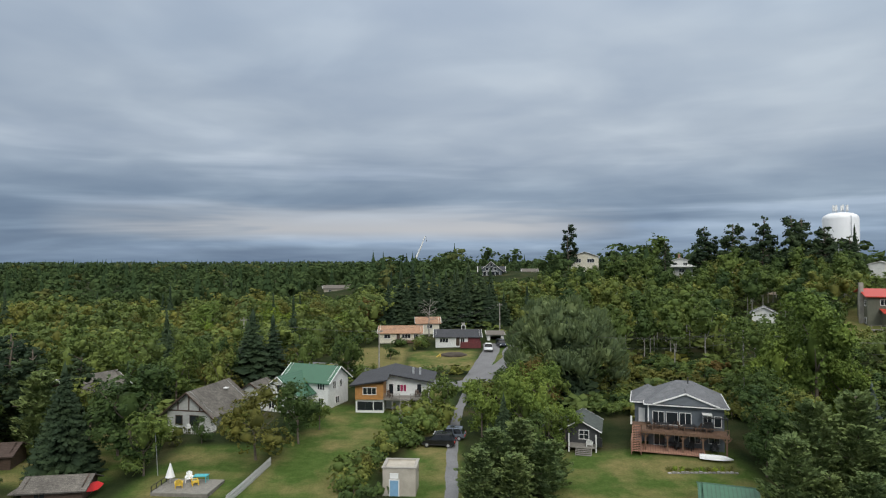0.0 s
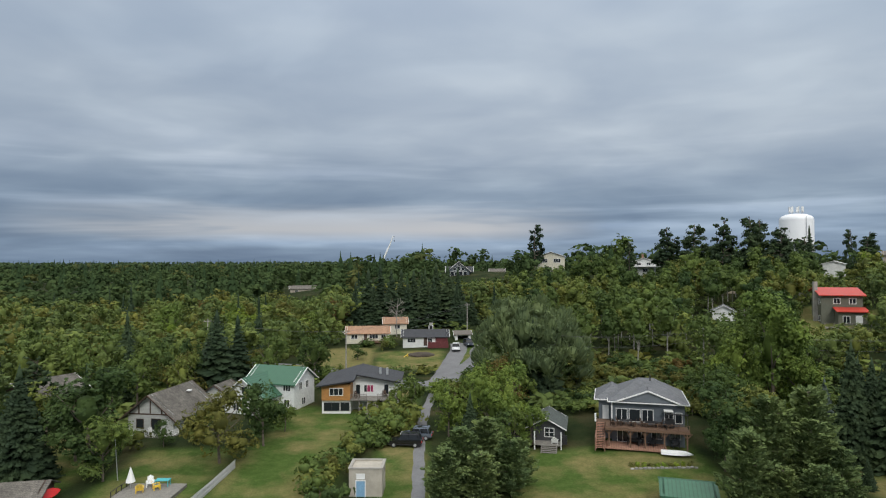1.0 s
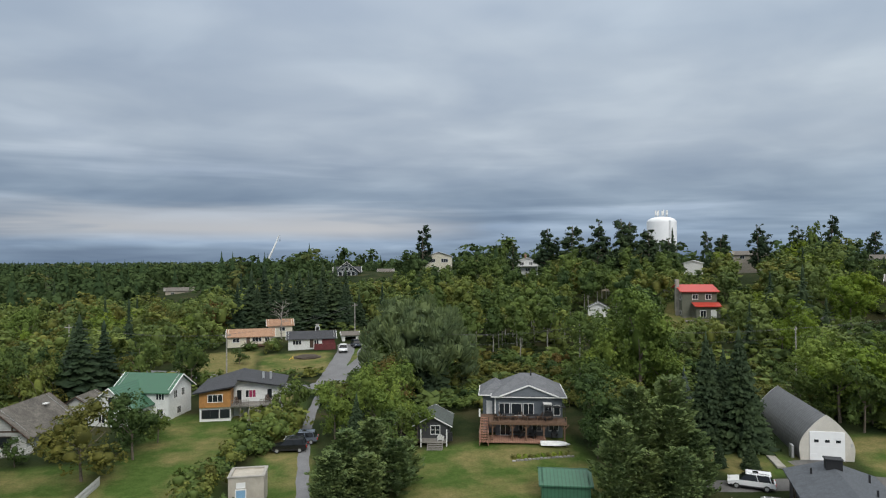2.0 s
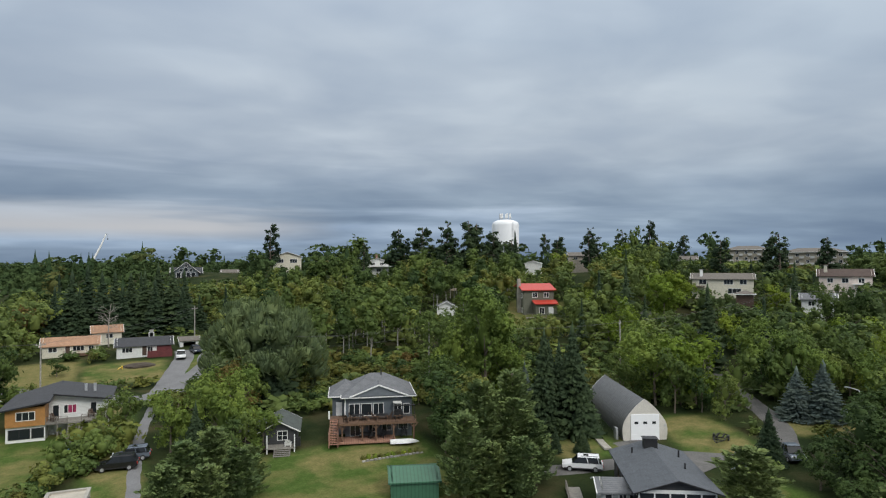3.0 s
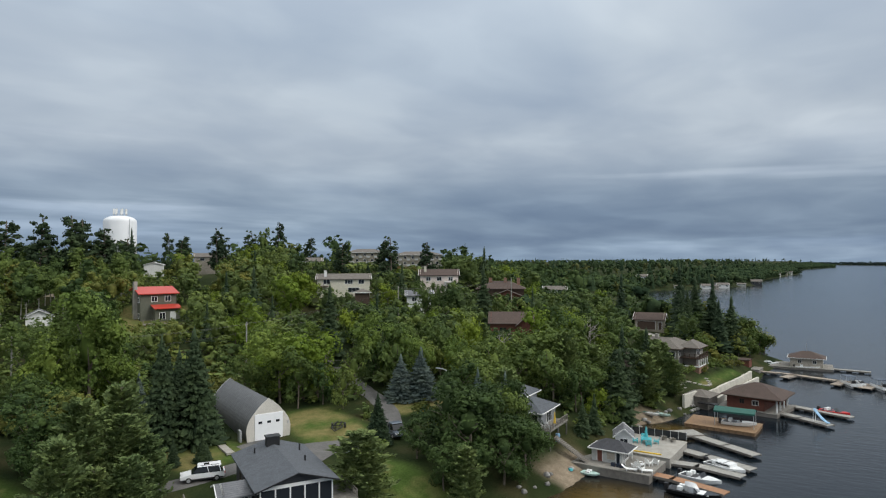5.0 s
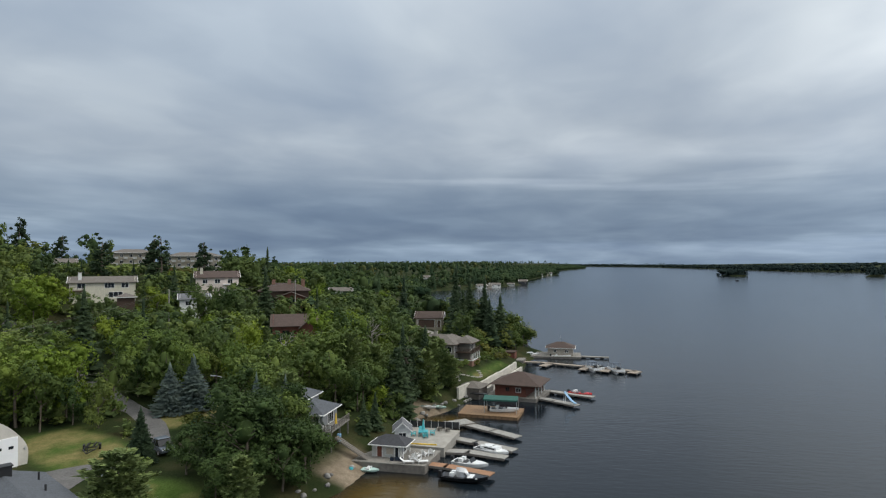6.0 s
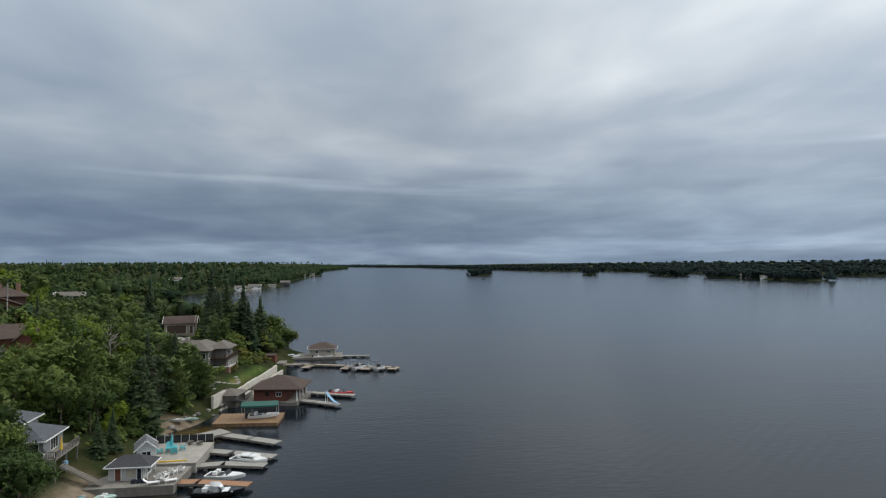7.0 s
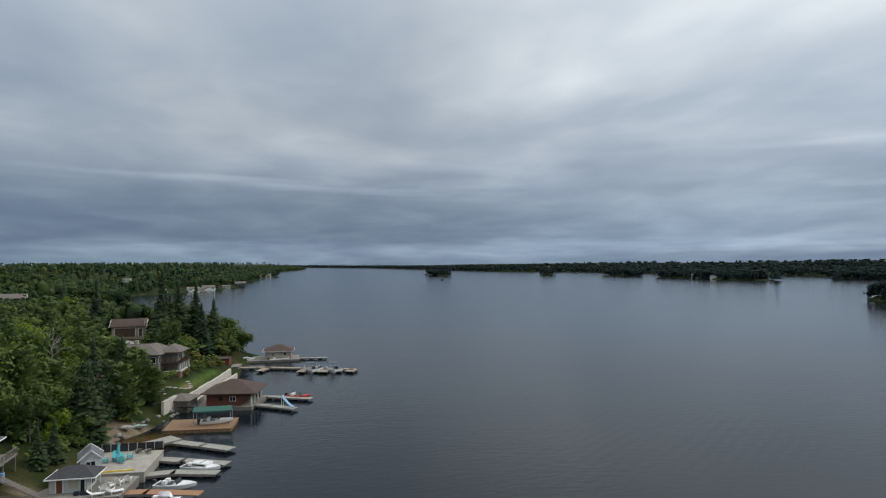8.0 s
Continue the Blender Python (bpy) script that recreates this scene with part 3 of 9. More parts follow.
def leaf_cards(rng, points, outward, size):
    """Folded leaf sprays, two triangles each, facing roughly outward."""
    n = len(points)
    nor = unit(outward + rng.normal(size=(n, 3)) * 0.38)
    u = unit(np.cross(nor, rng.normal(size=(n, 3))))
    v = np.cross(nor, u)
    s = size * rng.uniform(0.6, 1.35, (n, 1))
    a, b = points + u * s, points - u * s * 0.9
    c, d = points + v * s * 0.7 - nor * s * 0.25, points - v * s * 0.75 - nor * s * 0.2
    verts = np.stack([a, c, b, d], 1).reshape(-1, 3)
    base = np.arange(n)[:, None] * 4
    tris = np.concatenate([base + np.array([0, 1, 2]), base + np.array([0, 2, 3])], 1).reshape(-1, 3)
    return verts, tris


def join(bits):
    vs, fs, k = [], [], 0
    for v, f in bits:
        vs.append(v)
        fs.append(f + k)
        k += len(v)
    return np.concatenate(vs), np.concatenate(fs)


def lobes_crown(rng, lobes, cards, size, core=0.64, rows=4, cols=7, per=7):
    """Leaf sprays gathered in twigs over a cluster of rounded lobes, with gaps between the twigs and a dense inside."""
    bits, area = [], np.array([r[0] * r[2] for _, r in lobes])
    for (c, r), n in zip(lobes, np.maximum(1, cards / per * area / area.sum()).astype(int)):
        d = unit(rng.normal(size=(n, 3)) + np.array([0, 0, 0.3]))
        depth = 1 - 0.42 * rng.random((n, 1)) ** 1.2 + 0.12 * np.abs(rng.normal(size=(n, 1)))
        twig = c + d * r * depth
        face = unit(d + rng.normal(size=(n, 3)) * 0.35 + np.array([0, 0, 0.35]))
        u = unit(np.cross(face, rng.normal(size=(n, 3))))
        v = np.cross(face, u)
        wide = size * rng.uniform(1.5, 2.9, (n, 1, 1))
        a, q = rng.uniform(0, 2 * math.pi, (n, per, 1)), np.sqrt(rng.random((n, per, 1)))
        spread = u[:, None] * np.cos(a) * q * wide + v[:, None] * np.sin(a) * q * wide * 0.75 - face[:, None] * q ** 2 * wide * 0.35
        bits.append(leaf_cards(rng, (twig[:, None] + spread).reshape(-1, 3), np.repeat(face, per, 0), size))
        bits.append(blob(rng, c, r * core, rows, cols))
    return join(bits)


def broad_lobes(rng, high, wide, low, count):
    mid, out = (high + low) / 2, []
    out.append((np.array([0, 0, mid]), np.array([wide * 0.54, wide * 0.54, (high - low) * 0.38])))
    for k in range(count):
        a, z = 2.4 * k + rng.uniform(-0.4, 0.4), low + (high - low) * (0.11 + 0.74 * ((k * 0.618) % 1))
        reach = wide * math.sqrt(max(0.08, 1 - ((z - mid) / (high - low) * 1.9) ** 2)) * rng.uniform(0.48, 0.72)
        r = wide * rng.uniform(0.26, 0.46) * (13 / max(13, count)) ** 0.4
        out.append((np.array([math.cos(a) * reach, math.sin(a) * reach, z]), np.array([r, r, r * rng.uniform(0.75, 1.0)])))
    return out


def limb(rng, a, b, r0, r1, sides=6, bend=0.1):
    a, b = np.array(a, float), np.array(b, float)
    axis = unit(b - a)
    u = unit(np.cross(axis, [0.3, 1, 0.2]))
    w = np.cross(axis, u)
    v, f, rings_n = [], [], 4
    off = u * rng.normal() * bend + w * rng.normal() * bend
    for i in range(rings_n):
        t = i / (rings_n - 1)
        c, r = a + (b - a) * t + off * math.sin(math.pi * t), r0 + (r1 - r0) * t
        for j in range(sides):
            p = 2 * math.pi * j / sides
            v.append(c + (u * math.cos(p) + w * math.sin(p)) * r)
    for i in range(rings_n - 1):
        for j in range(sides):
            p, q = i * sides + j, i * sides + (j + 1) % sides
            f += [(p, q, p + sides), (q, q + sides, p + sides)]
    return np.array(v), np.array(f)


def trunk_bits(rng, high, r, fork, reach):
    bits = [limb(rng, (0, 0, -0.6), (rng.normal() * 0.1, rng.normal() * 0.1, high), r, r * 0.35)]
    for k in range(fork):
        a, z = rng.uniform(0, 6.3), high * rng.uniform(0.45, 0.8)
        bits.append(limb(rng, (0, 0, z), (math.cos(a) * reach, math.sin(a) * reach, z + high * rng.uniform(0.2, 0.45)), r * 0.45, r * 0.12, 5))
    return join(bits)


def make_tree(name, label, trunk, crown, bark, leaf):
    e = new(name)
    for key, (v, f), mat in (("trunk", trunk, bark), ("crown", crown, leaf)):
        o = new(key, tri_mesh(key, v, f, mat))
        o.parent = e
    return tagged(e, label, "tree")


def broadleaf(seed, cards, size, high=1.0, wide=0.42, low=0.16, count=9):
    """Crown and trunk of a round-headed tree ten metres high."""
    rng = np.random.default_rng(seed)
    h = 10.0
    return trunk_bits(rng, h * 0.62, 0.17, 5, h * wide * 0.5), lobes_crown(rng, broad_lobes(rng, h * high, h * wide, h * low, count), cards, size, 0.38, 4, 7)


def slender(seed, cards, size):
    """A tall forest tree, bare below, the small crown high up."""
    rng = np.random.default_rng(seed)
    lobes = [(np.array([rng.normal() * 0.35, rng.normal() * 0.35, z]), np.array([r, r, r * 1.1])) for z, r in ((5.4, 1.1), (6.6, 1.55), (7.9, 1.4), (9.1, 0.95))]
    lobes += [(np.array([math.cos(a) * 1.2, math.sin(a) * 1.2, z]), np.array([0.8, 0.8, 0.75])) for a, z in ((0.4, 6.2), (2.5, 7.1), (4.4, 5.6), (5.6, 7.8))]
    return trunk_bits(rng, 8.0, 0.11, 4, 1.0), lobes_crown(rng, lobes, cards, size)


def spruce(seed, tiers, per, wide, droop=0.32, ragged=0.2):
    """A spruce ten metres high: whorls of drooping boughs, each a ridge with hanging sides."""
    rng = np.random.default_rng(seed)
    vs, fs = [], []

    def bough(z, a, reach):
        k = len(vs)
        d, s = np.array([math.cos(a), math.sin(a), 0]), np.array([-math.sin(a), math.cos(a), 0])
        tip = -reach * droop * rng.uniform(0.5, 1.3)
        half = reach * rng.uniform(0.14, 0.26) * (14 / max(14, per)) ** 0.7 + 0.07
        pts = [np.array([0, 0, z]), d * reach * 0.55 + np.array([0, 0, z + tip * 0.3]), d * reach + np.array([0, 0, z + tip * 0.85]),
               d * reach * 0.5 + s * half + np.array([0, 0, z + tip * 0.75 - 0.12]), d * reach * 0.5 - s * half + np.array([0, 0, z + tip * 0.75 - 0.12]),
               d * reach * 0.85 + s * half * 0.5 + np.array([0, 0, z + tip - 0.1]), d * reach * 0.85 - s * half * 0.5 + np.array([0, 0, z + tip - 0.1])]
        vs.extend(pts)
        for f in ((0, 3, 1), (0, 1, 4), (1, 3, 5), (1, 5, 2), (1, 2, 6), (1, 6, 4)):
            fs.append([k + q for q in f])

    for i in range(tiers):
        t = i / (tiers - 1)
        z, r = 0.7 + 9.2 * t, wide * (1 - t) ** 0.85 + 0.10
        n = max(4, int(per * (0.35 + 0.65 * (1 - t))))
        for j in range(n):
            bough(z + rng.uniform(-0.2, 0.2), 2 * math.pi * (j + rng.random()) / n, r * rng.uniform(1 - ragged * 1.6, 1 + ragged))
    ends = np.array([vs[k] for k in range(2, len(vs), 7)] + [vs[k] for k in range(1, len(vs), 7)])
    out = unit(ends * np.array([1, 1, 0.02]) + np.array([0, 0, 0.02]))
    sprays = leaf_cards(rng, ends + rng.normal(size=ends.shape) * 0.09, out, 0.19)
    core = [sprays]
    for z, r in ((0.9, wide * 0.5), (4.0, wide * 0.32), (7.5, wide * 0.12)):
        core.append(blob(rng, np.array([0, 0, z + 1.2]), np.array([r, r, 2.4]), 3, 6, 0.1))
    crown = join([(np.array(vs), np.array(fs))] + core)
    return join([limb(rng, (0, 0, -0.6), (0, 0, 10.0), 0.16, 0.02, 6, 0.02)]), crown


def white_pine(seed, cards, size, bare=0.25, wide=2.3, flat=0.34):
    """A tall pine ten metres high: flat uneven tiers of needles on level limbs, with gaps of sky."""
    rng = np.random.default_rng(seed)
    lobes, limbs = [], [limb(rng, (0, 0, -0.6), (0.15, 0.1, 9.7), 0.17, 0.05, 6, 0.15)]
    z = 10 * bare
    while z < 9.6:
        t = (z - 10 * bare) / (10 - 10 * bare)
        for k in range(4 if t < 0.85 else 2):
            a, reach = rng.uniform(0, 6.3), wide * (1 - 0.6 * t) * rng.uniform(0.2, 1.0)
            r = wide * (1 - 0.5 * t) * rng.uniform(0.26, 0.44)
            c = np.array([math.cos(a) * reach, math.sin(a) * reach, z + rng.uniform(0, 0.4)])
            lobes.append((c, np.array([r, r, r * flat * rng.uniform(0.9, 1.6)])))
            limbs.append(limb(rng, (0, 0, z - 0.3), c, 0.06, 0.02, 4, 0.05))
        z += rng.uniform(0.45, 0.8)
    return join(limbs), lobes_crown(rng, lobes, cards, size, 0.7, 3, 6)


def soft_pine(seed, boughs, per):
    """A pine ten metres high: whorls of upswept boughs, each a feathery plume of needle sprays."""
    rng = np.random.default_rng(seed)
    tops, dirs, limbs = [], [], [limb(rng, (0, 0, -0.6), (0.1, 0.05, 9.6), 0.16, 0.03, 6, 0.1)]
    for k in range(boughs):
        t = ((k + rng.random()) / boughs) ** 0.92
        z, a = 0.7 + 8.9 * t, 2.4 * k + rng.uniform(-0.3, 0.3)
        reach = (2.9 * math.sqrt(max(0, 1 - (0.97 * t) ** 2.2)) + 0.2) * rng.uniform(0.5, 1.12)
        out, rise = np.array([math.cos(a), math.sin(a), 0]), reach * rng.uniform(0.18, 0.42)
        if k % 3 == 0:
            limbs.append(limb(rng, (0, 0, z), out * reach * 0.8 + np.array([0, 0, z + rise * 0.5]), 0.05, 0.015, 4, 0.04))
        u = rng.uniform(0.28, 1.0, per)
        side = np.array([-math.sin(a), math.cos(a), 0])
        wide = 0.30 * reach * (1.1 - u) + 0.10
        p = out * (reach * u)[:, None] + side * (rng.normal(size=per) * wide)[:, None] + np.array([0, 0, 1]) * (z + rise * u ** 2 + rng.normal(size=per) * 0.12)[:, None]
        tops.append(p)
        dirs.append(unit(out * 0.85 + side * rng.normal(size=(per, 1)) * 0.4 + np.array([0, 0, 0.55]) + rng.normal(size=(per, 3)) * 0.22))
    p, d = np.concatenate(tops), np.concatenate(dirs)
    n = len(p)
    s = unit(np.cross(d, np.array([0, 0, 1.0]) + rng.normal(size=(n, 3)) * 0.45)) * rng.uniform(0.11, 0.2, (n, 1))
    q = d * rng.uniform(0.2, 0.42, (n, 1))
    up_ = np.cross(d, unit(s)) * -0.09
    verts = np.stack([p - q * 0.6, p + s + up_, p + q, p - s + up_], 1).reshape(-1, 3)
    base = np.arange(n)[:, None] * 4
    tris = np.concatenate([base + np.array([0, 1, 2]), base + np.array([0, 2, 3])], 1).reshape(-1, 3)
    inner = [blob(rng, np.array([0, 0, z]), np.array([r, r, h]), 4, 7, 0.2) for z, r, h in ((2.4, 0.7, 2.0), (4.8, 0.6, 1.8), (7.2, 0.35, 1.5))]
    return join(limbs), join([(verts, tris)] + inner)


def snag(seed):
    """A bare dead tree with forking pale limbs."""
    rng = np.random.default_rng(seed)
    bits = [limb(rng, (0, 0, -0.5), (0.3, 0.1, 9.0), 0.12, 0.03, 6, 0.3)]
    for k in range(16):
        z, a = rng.uniform(3.5, 8.6), rng.uniform(0, 6.3)
        tip = np.array([math.cos(a) * 1.5, math.sin(a) * 1.5, z + rng.uniform(0.4, 1.6)])
        bits.append(limb(rng, (0, 0, z), tip, 0.05, 0.02, 4, 0.15))
        for j in range(2):
            bits.append(limb(rng, tip * np.array([0.6, 0.6, 1]) - np.array([0, 0, 0.3]), tip + rng.normal(size=3) * 0.6, 0.03, 0.012, 4, 0.05))
    return join(bits)


def willow(seed, cards, size, sprays):
    """A broad dome of many small lobes, with fine upright sprays standing out of it."""
    rng = np.random.default_rng(seed)
    lobes, tips, outs = [(np.array([0, 0, 4.6]), np.array([3.9, 3.9, 3.9]))], [], []
    for k in range(46):
        a, t = 2.39996 * k, (k + 0.5) / 46
        d = np.array([math.cos(a) * math.sqrt(1 - (t * 0.97) ** 2), math.sin(a) * math.sqrt(1 - (t * 0.97) ** 2), t])
        c = np.array([0, 0, 3.2 if k % 3 else 2.0]) + d * np.array([4.1, 4.1, 5.6]) * rng.uniform(0.88, 1.04)
        lobes.append((c, np.array([0.95, 0.95, 1.25]) * rng.uniform(0.8, 1.15)))
        n = sprays // 46
        face = unit(d + rng.normal(size=(n, 3)) * 0.55)
        tips.append(c + face * np.array([1.05, 1.05, 1.35]))
        outs.append(unit(face * 0.55 + np.array([0, 0, 0.8])))
    p, d = np.concatenate(tips), np.concatenate(outs)
    s = unit(np.cross(d, rng.normal(size=p.shape))) * rng.uniform(0.05, 0.1, (len(p), 1))
    q = d * rng.uniform(0.25, 0.5, (len(p), 1))
    verts = np.stack([p - q, p + s, p + q, p - s], 1).reshape(-1, 3)
    base = np.arange(len(p))[:, None] * 4
    tris = np.concatenate([base + np.array([0, 1, 2]), base + np.array([0, 2, 3])], 1).reshape(-1, 3)
    return trunk_bits(rng, 5.5, 0.4, 6, 2.5), join([lobes_crown(rng, lobes, cards, size, 0.72), (verts, tris)])


def shrub_form(seed, cards, size):
    rng = np.random.default_rng(seed)
    lobes = [(np.array([rng.normal() * 0.7, rng.normal() * 0.7, rng.uniform(0.5, 1.3)]), np.array([1, 1, 0.9]) * rng.uniform(0.6, 1.0)) for _ in range(6)]
    return join([limb(rng, (0, 0, -0.3), (0.1, 0, 1.0), 0.06, 0.03, 4)]), lobes_crown(rng, lobes, cards, size, 0.55, 3, 6)


# one of each kind, ten metres high; the rest are copies
L_GREEN, L_DARK = "leafy green broadleaf tree with a rounded crown", "dark spruce with drooping boughs down to the ground"
KINDS = {}


def kind_of(key, name, label, form, bark, leaf):
    KINDS.setdefault(key, []).append([make_tree(name, label, *form, bark, leaf), False])


for q in range(4):
    kind_of("broad", "broadleaf_tree", L_GREEN, broadleaf(20 + q, 1900, 0.19, 1.0, 0.33 + 0.03 * q, 0.06, 15 + q), BARK, LEAF)
    kind_of("near", "broadleaf_tree", L_GREEN, broadleaf(24 + q, 4400, 0.135, 1.0, 0.33 + 0.03 * q, 0.05, 19 + q), BARK, LEAF)
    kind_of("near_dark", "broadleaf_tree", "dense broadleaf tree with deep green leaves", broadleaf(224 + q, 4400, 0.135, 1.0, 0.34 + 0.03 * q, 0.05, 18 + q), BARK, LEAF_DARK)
    kind_of("light", "broadleaf_tree", "broadleaf tree with fresh light green leaves", broadleaf(28 + q, 4400, 0.135, 1.0, 0.36 + 0.02 * q, 0.05, 19), BARK, LEAF_LIGHT)
for q in range(4):
    kind_of("broad_far", "broadleaf_tree", L_GREEN, broadleaf(40 + q, 1000, 0.34, 1.0, 0.32 + 0.03 * q, 0.12, 11), BARK, LEAF)
for q in range(3):
    kind_of("slender", "slender_forest_tree", "tall slim forest tree with a pale bare trunk", slender(50 + q, 760, 0.22), BARK_PALE, LEAF)
for q in range(2):
    kind_of("lime", "broadleaf_tree", "broadleaf tree with bright yellow-green leaves", broadleaf(60 + q, 3000, 0.16, 1.0, 0.40, 0.08, 13), BARK, LEAF_LIME)
    kind_of("autumn", "broadleaf_tree", "broadleaf tree with leaves turning yellow-brown", broadleaf(64 + q, 3000, 0.16, 1.0, 0.44, 0.05, 13), BARK, LEAF_AUTUMN)
    kind_of("blue", "blue_spruce", "silvery blue spruce with dense level boughs", spruce(70 + q, 36, 26, 2.9, 0.18), BARK, NEEDLE_BLUE)
for q in range(3):
    kind_of("spruce", "spruce_tree", L_DARK, spruce(80 + q, 30, 14, 2.0 + 0.3 * q, 0.3, 0.28), BARK, NEEDLE)
    kind_of("spruce_far", "spruce_tree", L_DARK, spruce(86 + q, 20, 9, 2.1 + 0.3 * q, 0.3, 0.28), BARK, NEEDLE)
    kind_of("pine", "white_pine", "tall dark pine with flat ragged tiers of needles", white_pine(90 + q, 2500, 0.17, 0.14 + 0.05 * q, 2.4, 0.55), BARK, NEEDLE)
    kind_of("pine_soft", "pine_tree", "full green pine with soft upswept needles", soft_pine(100 + q, 64, 60), BARK, NEEDLE_PINE)
kind_of("willow", "willow_tree", "huge domed willow with silvery green leaves", willow(110, 9000, 0.115, 2800), BARK, LEAF_WILLOW)
for q in range(3):
    kind_of("shrub", "shrub", "low leafy green shrub", shrub_form(120 + q, 400, 0.14), BARK, LEAF)
    kind_of("shrub_autumn", "shrub", "low shrub with rusty yellow leaves", shrub_form(130 + q, 380, 0.14), BARK, LEAF_AUTUMN)
for q in range(2):
    kind_of("tall", "broadleaf_tree", "very tall full tree with light green leaves", broadleaf(36 + q, 8000, 0.115, 1.0, 0.29, 0.06, 34), BARK, LEAF_LIGHT)
    kind_of("spruce_near", "spruce_tree", L_DARK, spruce(180 + q, 50, 36, 2.0 + 0.3 * q, 0.3, 0.3), BARK, NEEDLE)
    bare = new("dead_tree")
    o = new("trunk", tri_mesh("trunk", *snag(140 + q), DEADWOOD))
    o.parent = bare
    KINDS.setdefault("snag", []).append([tagged(bare, "bare dead tree with pale forked limbs", "tree"), False])
TREE_SPOTS = []


def plant(key, px, py, high, spread=1.0, base=None, pick=None):
    """Stand a tree of that kind, so high, on the ground."""
    stock = KINDS[key]
    slot = stock[(len(TREE_SPOTS) if pick is None else pick) % len(stock)]
    s = high / (2.0 if key.startswith("shrub") else 10.0)
    m = Matrix.Translation((px, py, ground_at(px, py) - 0.05 if base is None else base)) @ Matrix.Rotation(2.4 * len(TREE_SPOTS), 4, "Z")
    if slot[1]:
        ob = copy_thing(slot[0], m)
    else:
        ob, slot[1] = slot[0], True
        ob.matrix_basis = m
    ob.scale = (s * spread, s * spread, s)
    TREE_SPOTS.append((px, py, 0.3 * high * spread))
    return ob

# ---- building kit ----
def part(name, bm, mat, parent, label="", m=None):
    """Link a bmesh as one mesh object under a thing or a part."""
    me = bpy.data.meshes.new(name)
    bmesh.ops.recalc_face_normals(bm, faces=bm.faces)
    bm.to_mesh(me)
    bm.free()
    me.materials.append(mat)
    ob = new(name, me)
    ob.parent = parent
    if m is not None:
        ob.matrix_local = m
    if label:
        tagged(ob, label)
    return ob


def thing(name, px, py, turn, label, category, z=None, group="", kind="", size=1.0):
    e = new(name)
    e.matrix_basis = pose(px, py, ground_at(px, py) if z is None else z, 0, 0, turn) @ Matrix.Diagonal((size, size, size, 1))
    return tagged(e, label, category, group, kind)


def bx(bm, x0, x1, y0, y1, z0, z1):
    v = [bm.verts.new(p) for p in ((x0, y0, z0), (x1, y0, z0), (x1, y1, z0), (x0, y1, z0), (x0, y0, z1), (x1, y0, z1), (x1, y1, z1), (x0, y1, z1))]
    for f in ((0, 3, 2, 1), (4, 5, 6, 7), (0, 1, 5, 4), (1, 2, 6, 5), (2, 3, 7, 6), (3, 0, 4, 7)):
        bm.faces.new([v[k] for k in f])


def boxes(*rows):
    bm = bmesh.new()
    for r in rows:
        bx(bm, *r)
    return bm


def slab(bm, pts, thick):
    """A panel of any outline with thickness below."""
    top = [bm.verts.new(p) for p in pts]
    low = [bm.verts.new((p[0], p[1], p[2] - thick)) for p in pts]
    bm.faces.new(top)
    bm.faces.new(low[::-1])
    n = len(pts)
    for k in range(n):
        bm.faces.new((top[k], low[k], low[(k + 1) % n], top[(k + 1) % n]))


def beam(bm, a, b, w, h=None):
    """A straight bar from a to b."""
    a, b, h = Vector(a), Vector(b), h or w
    d = (b - a).normalized()
    u = d.cross(Vector((0, 0, 1)))
    u = u.normalized() if u.length > 1e-3 else Vector((1, 0, 0))
    n = u.cross(d)
    v = [bm.verts.new(q + u * su * w / 2 + n * sn * h / 2) for q in (a, b) for su, sn in ((-1, -1), (1, -1), (1, 1), (-1, 1))]
    for f in ((0, 1, 2, 3), (7, 6, 5, 4), (0, 4, 5, 1), (1, 5, 6, 2), (2, 6, 7, 3), (3, 7, 4, 0)):
        bm.faces.new([v[k] for k in f])


def tube(bm, a, b, r0, r1=None, sides=10):
    a, b, r1 = Vector(a), Vector(b), r0 if r1 is None else r1
    d = (b - a).normalized()
    u = d.cross(Vector((0.31, 0.17, 1))).normalized() if abs(d.z) < 0.99 else Vector((1, 0, 0))
    n = d.cross(u)
    ring = [[bm.verts.new(q + (u * math.cos(2 * math.pi * k / sides) + n * math.sin(2 * math.pi * k / sides)) * r) for k in range(sides)] for q, r in ((a, r0), (b, r1))]
    bm.faces.new(ring[0][::-1])
    bm.faces.new(ring[1])
    for k in range(sides):
        bm.faces.new((ring[0][k], ring[0][(k + 1) % sides], ring[1][(k + 1) % sides], ring[1][k]))


def barred(*rows):
    bm = bmesh.new()
    for a, b, w in rows:
        beam(bm, a, b, w)
    return bm


FACES = {"s": 0, "e": 90, "n": 180, "w": 270}


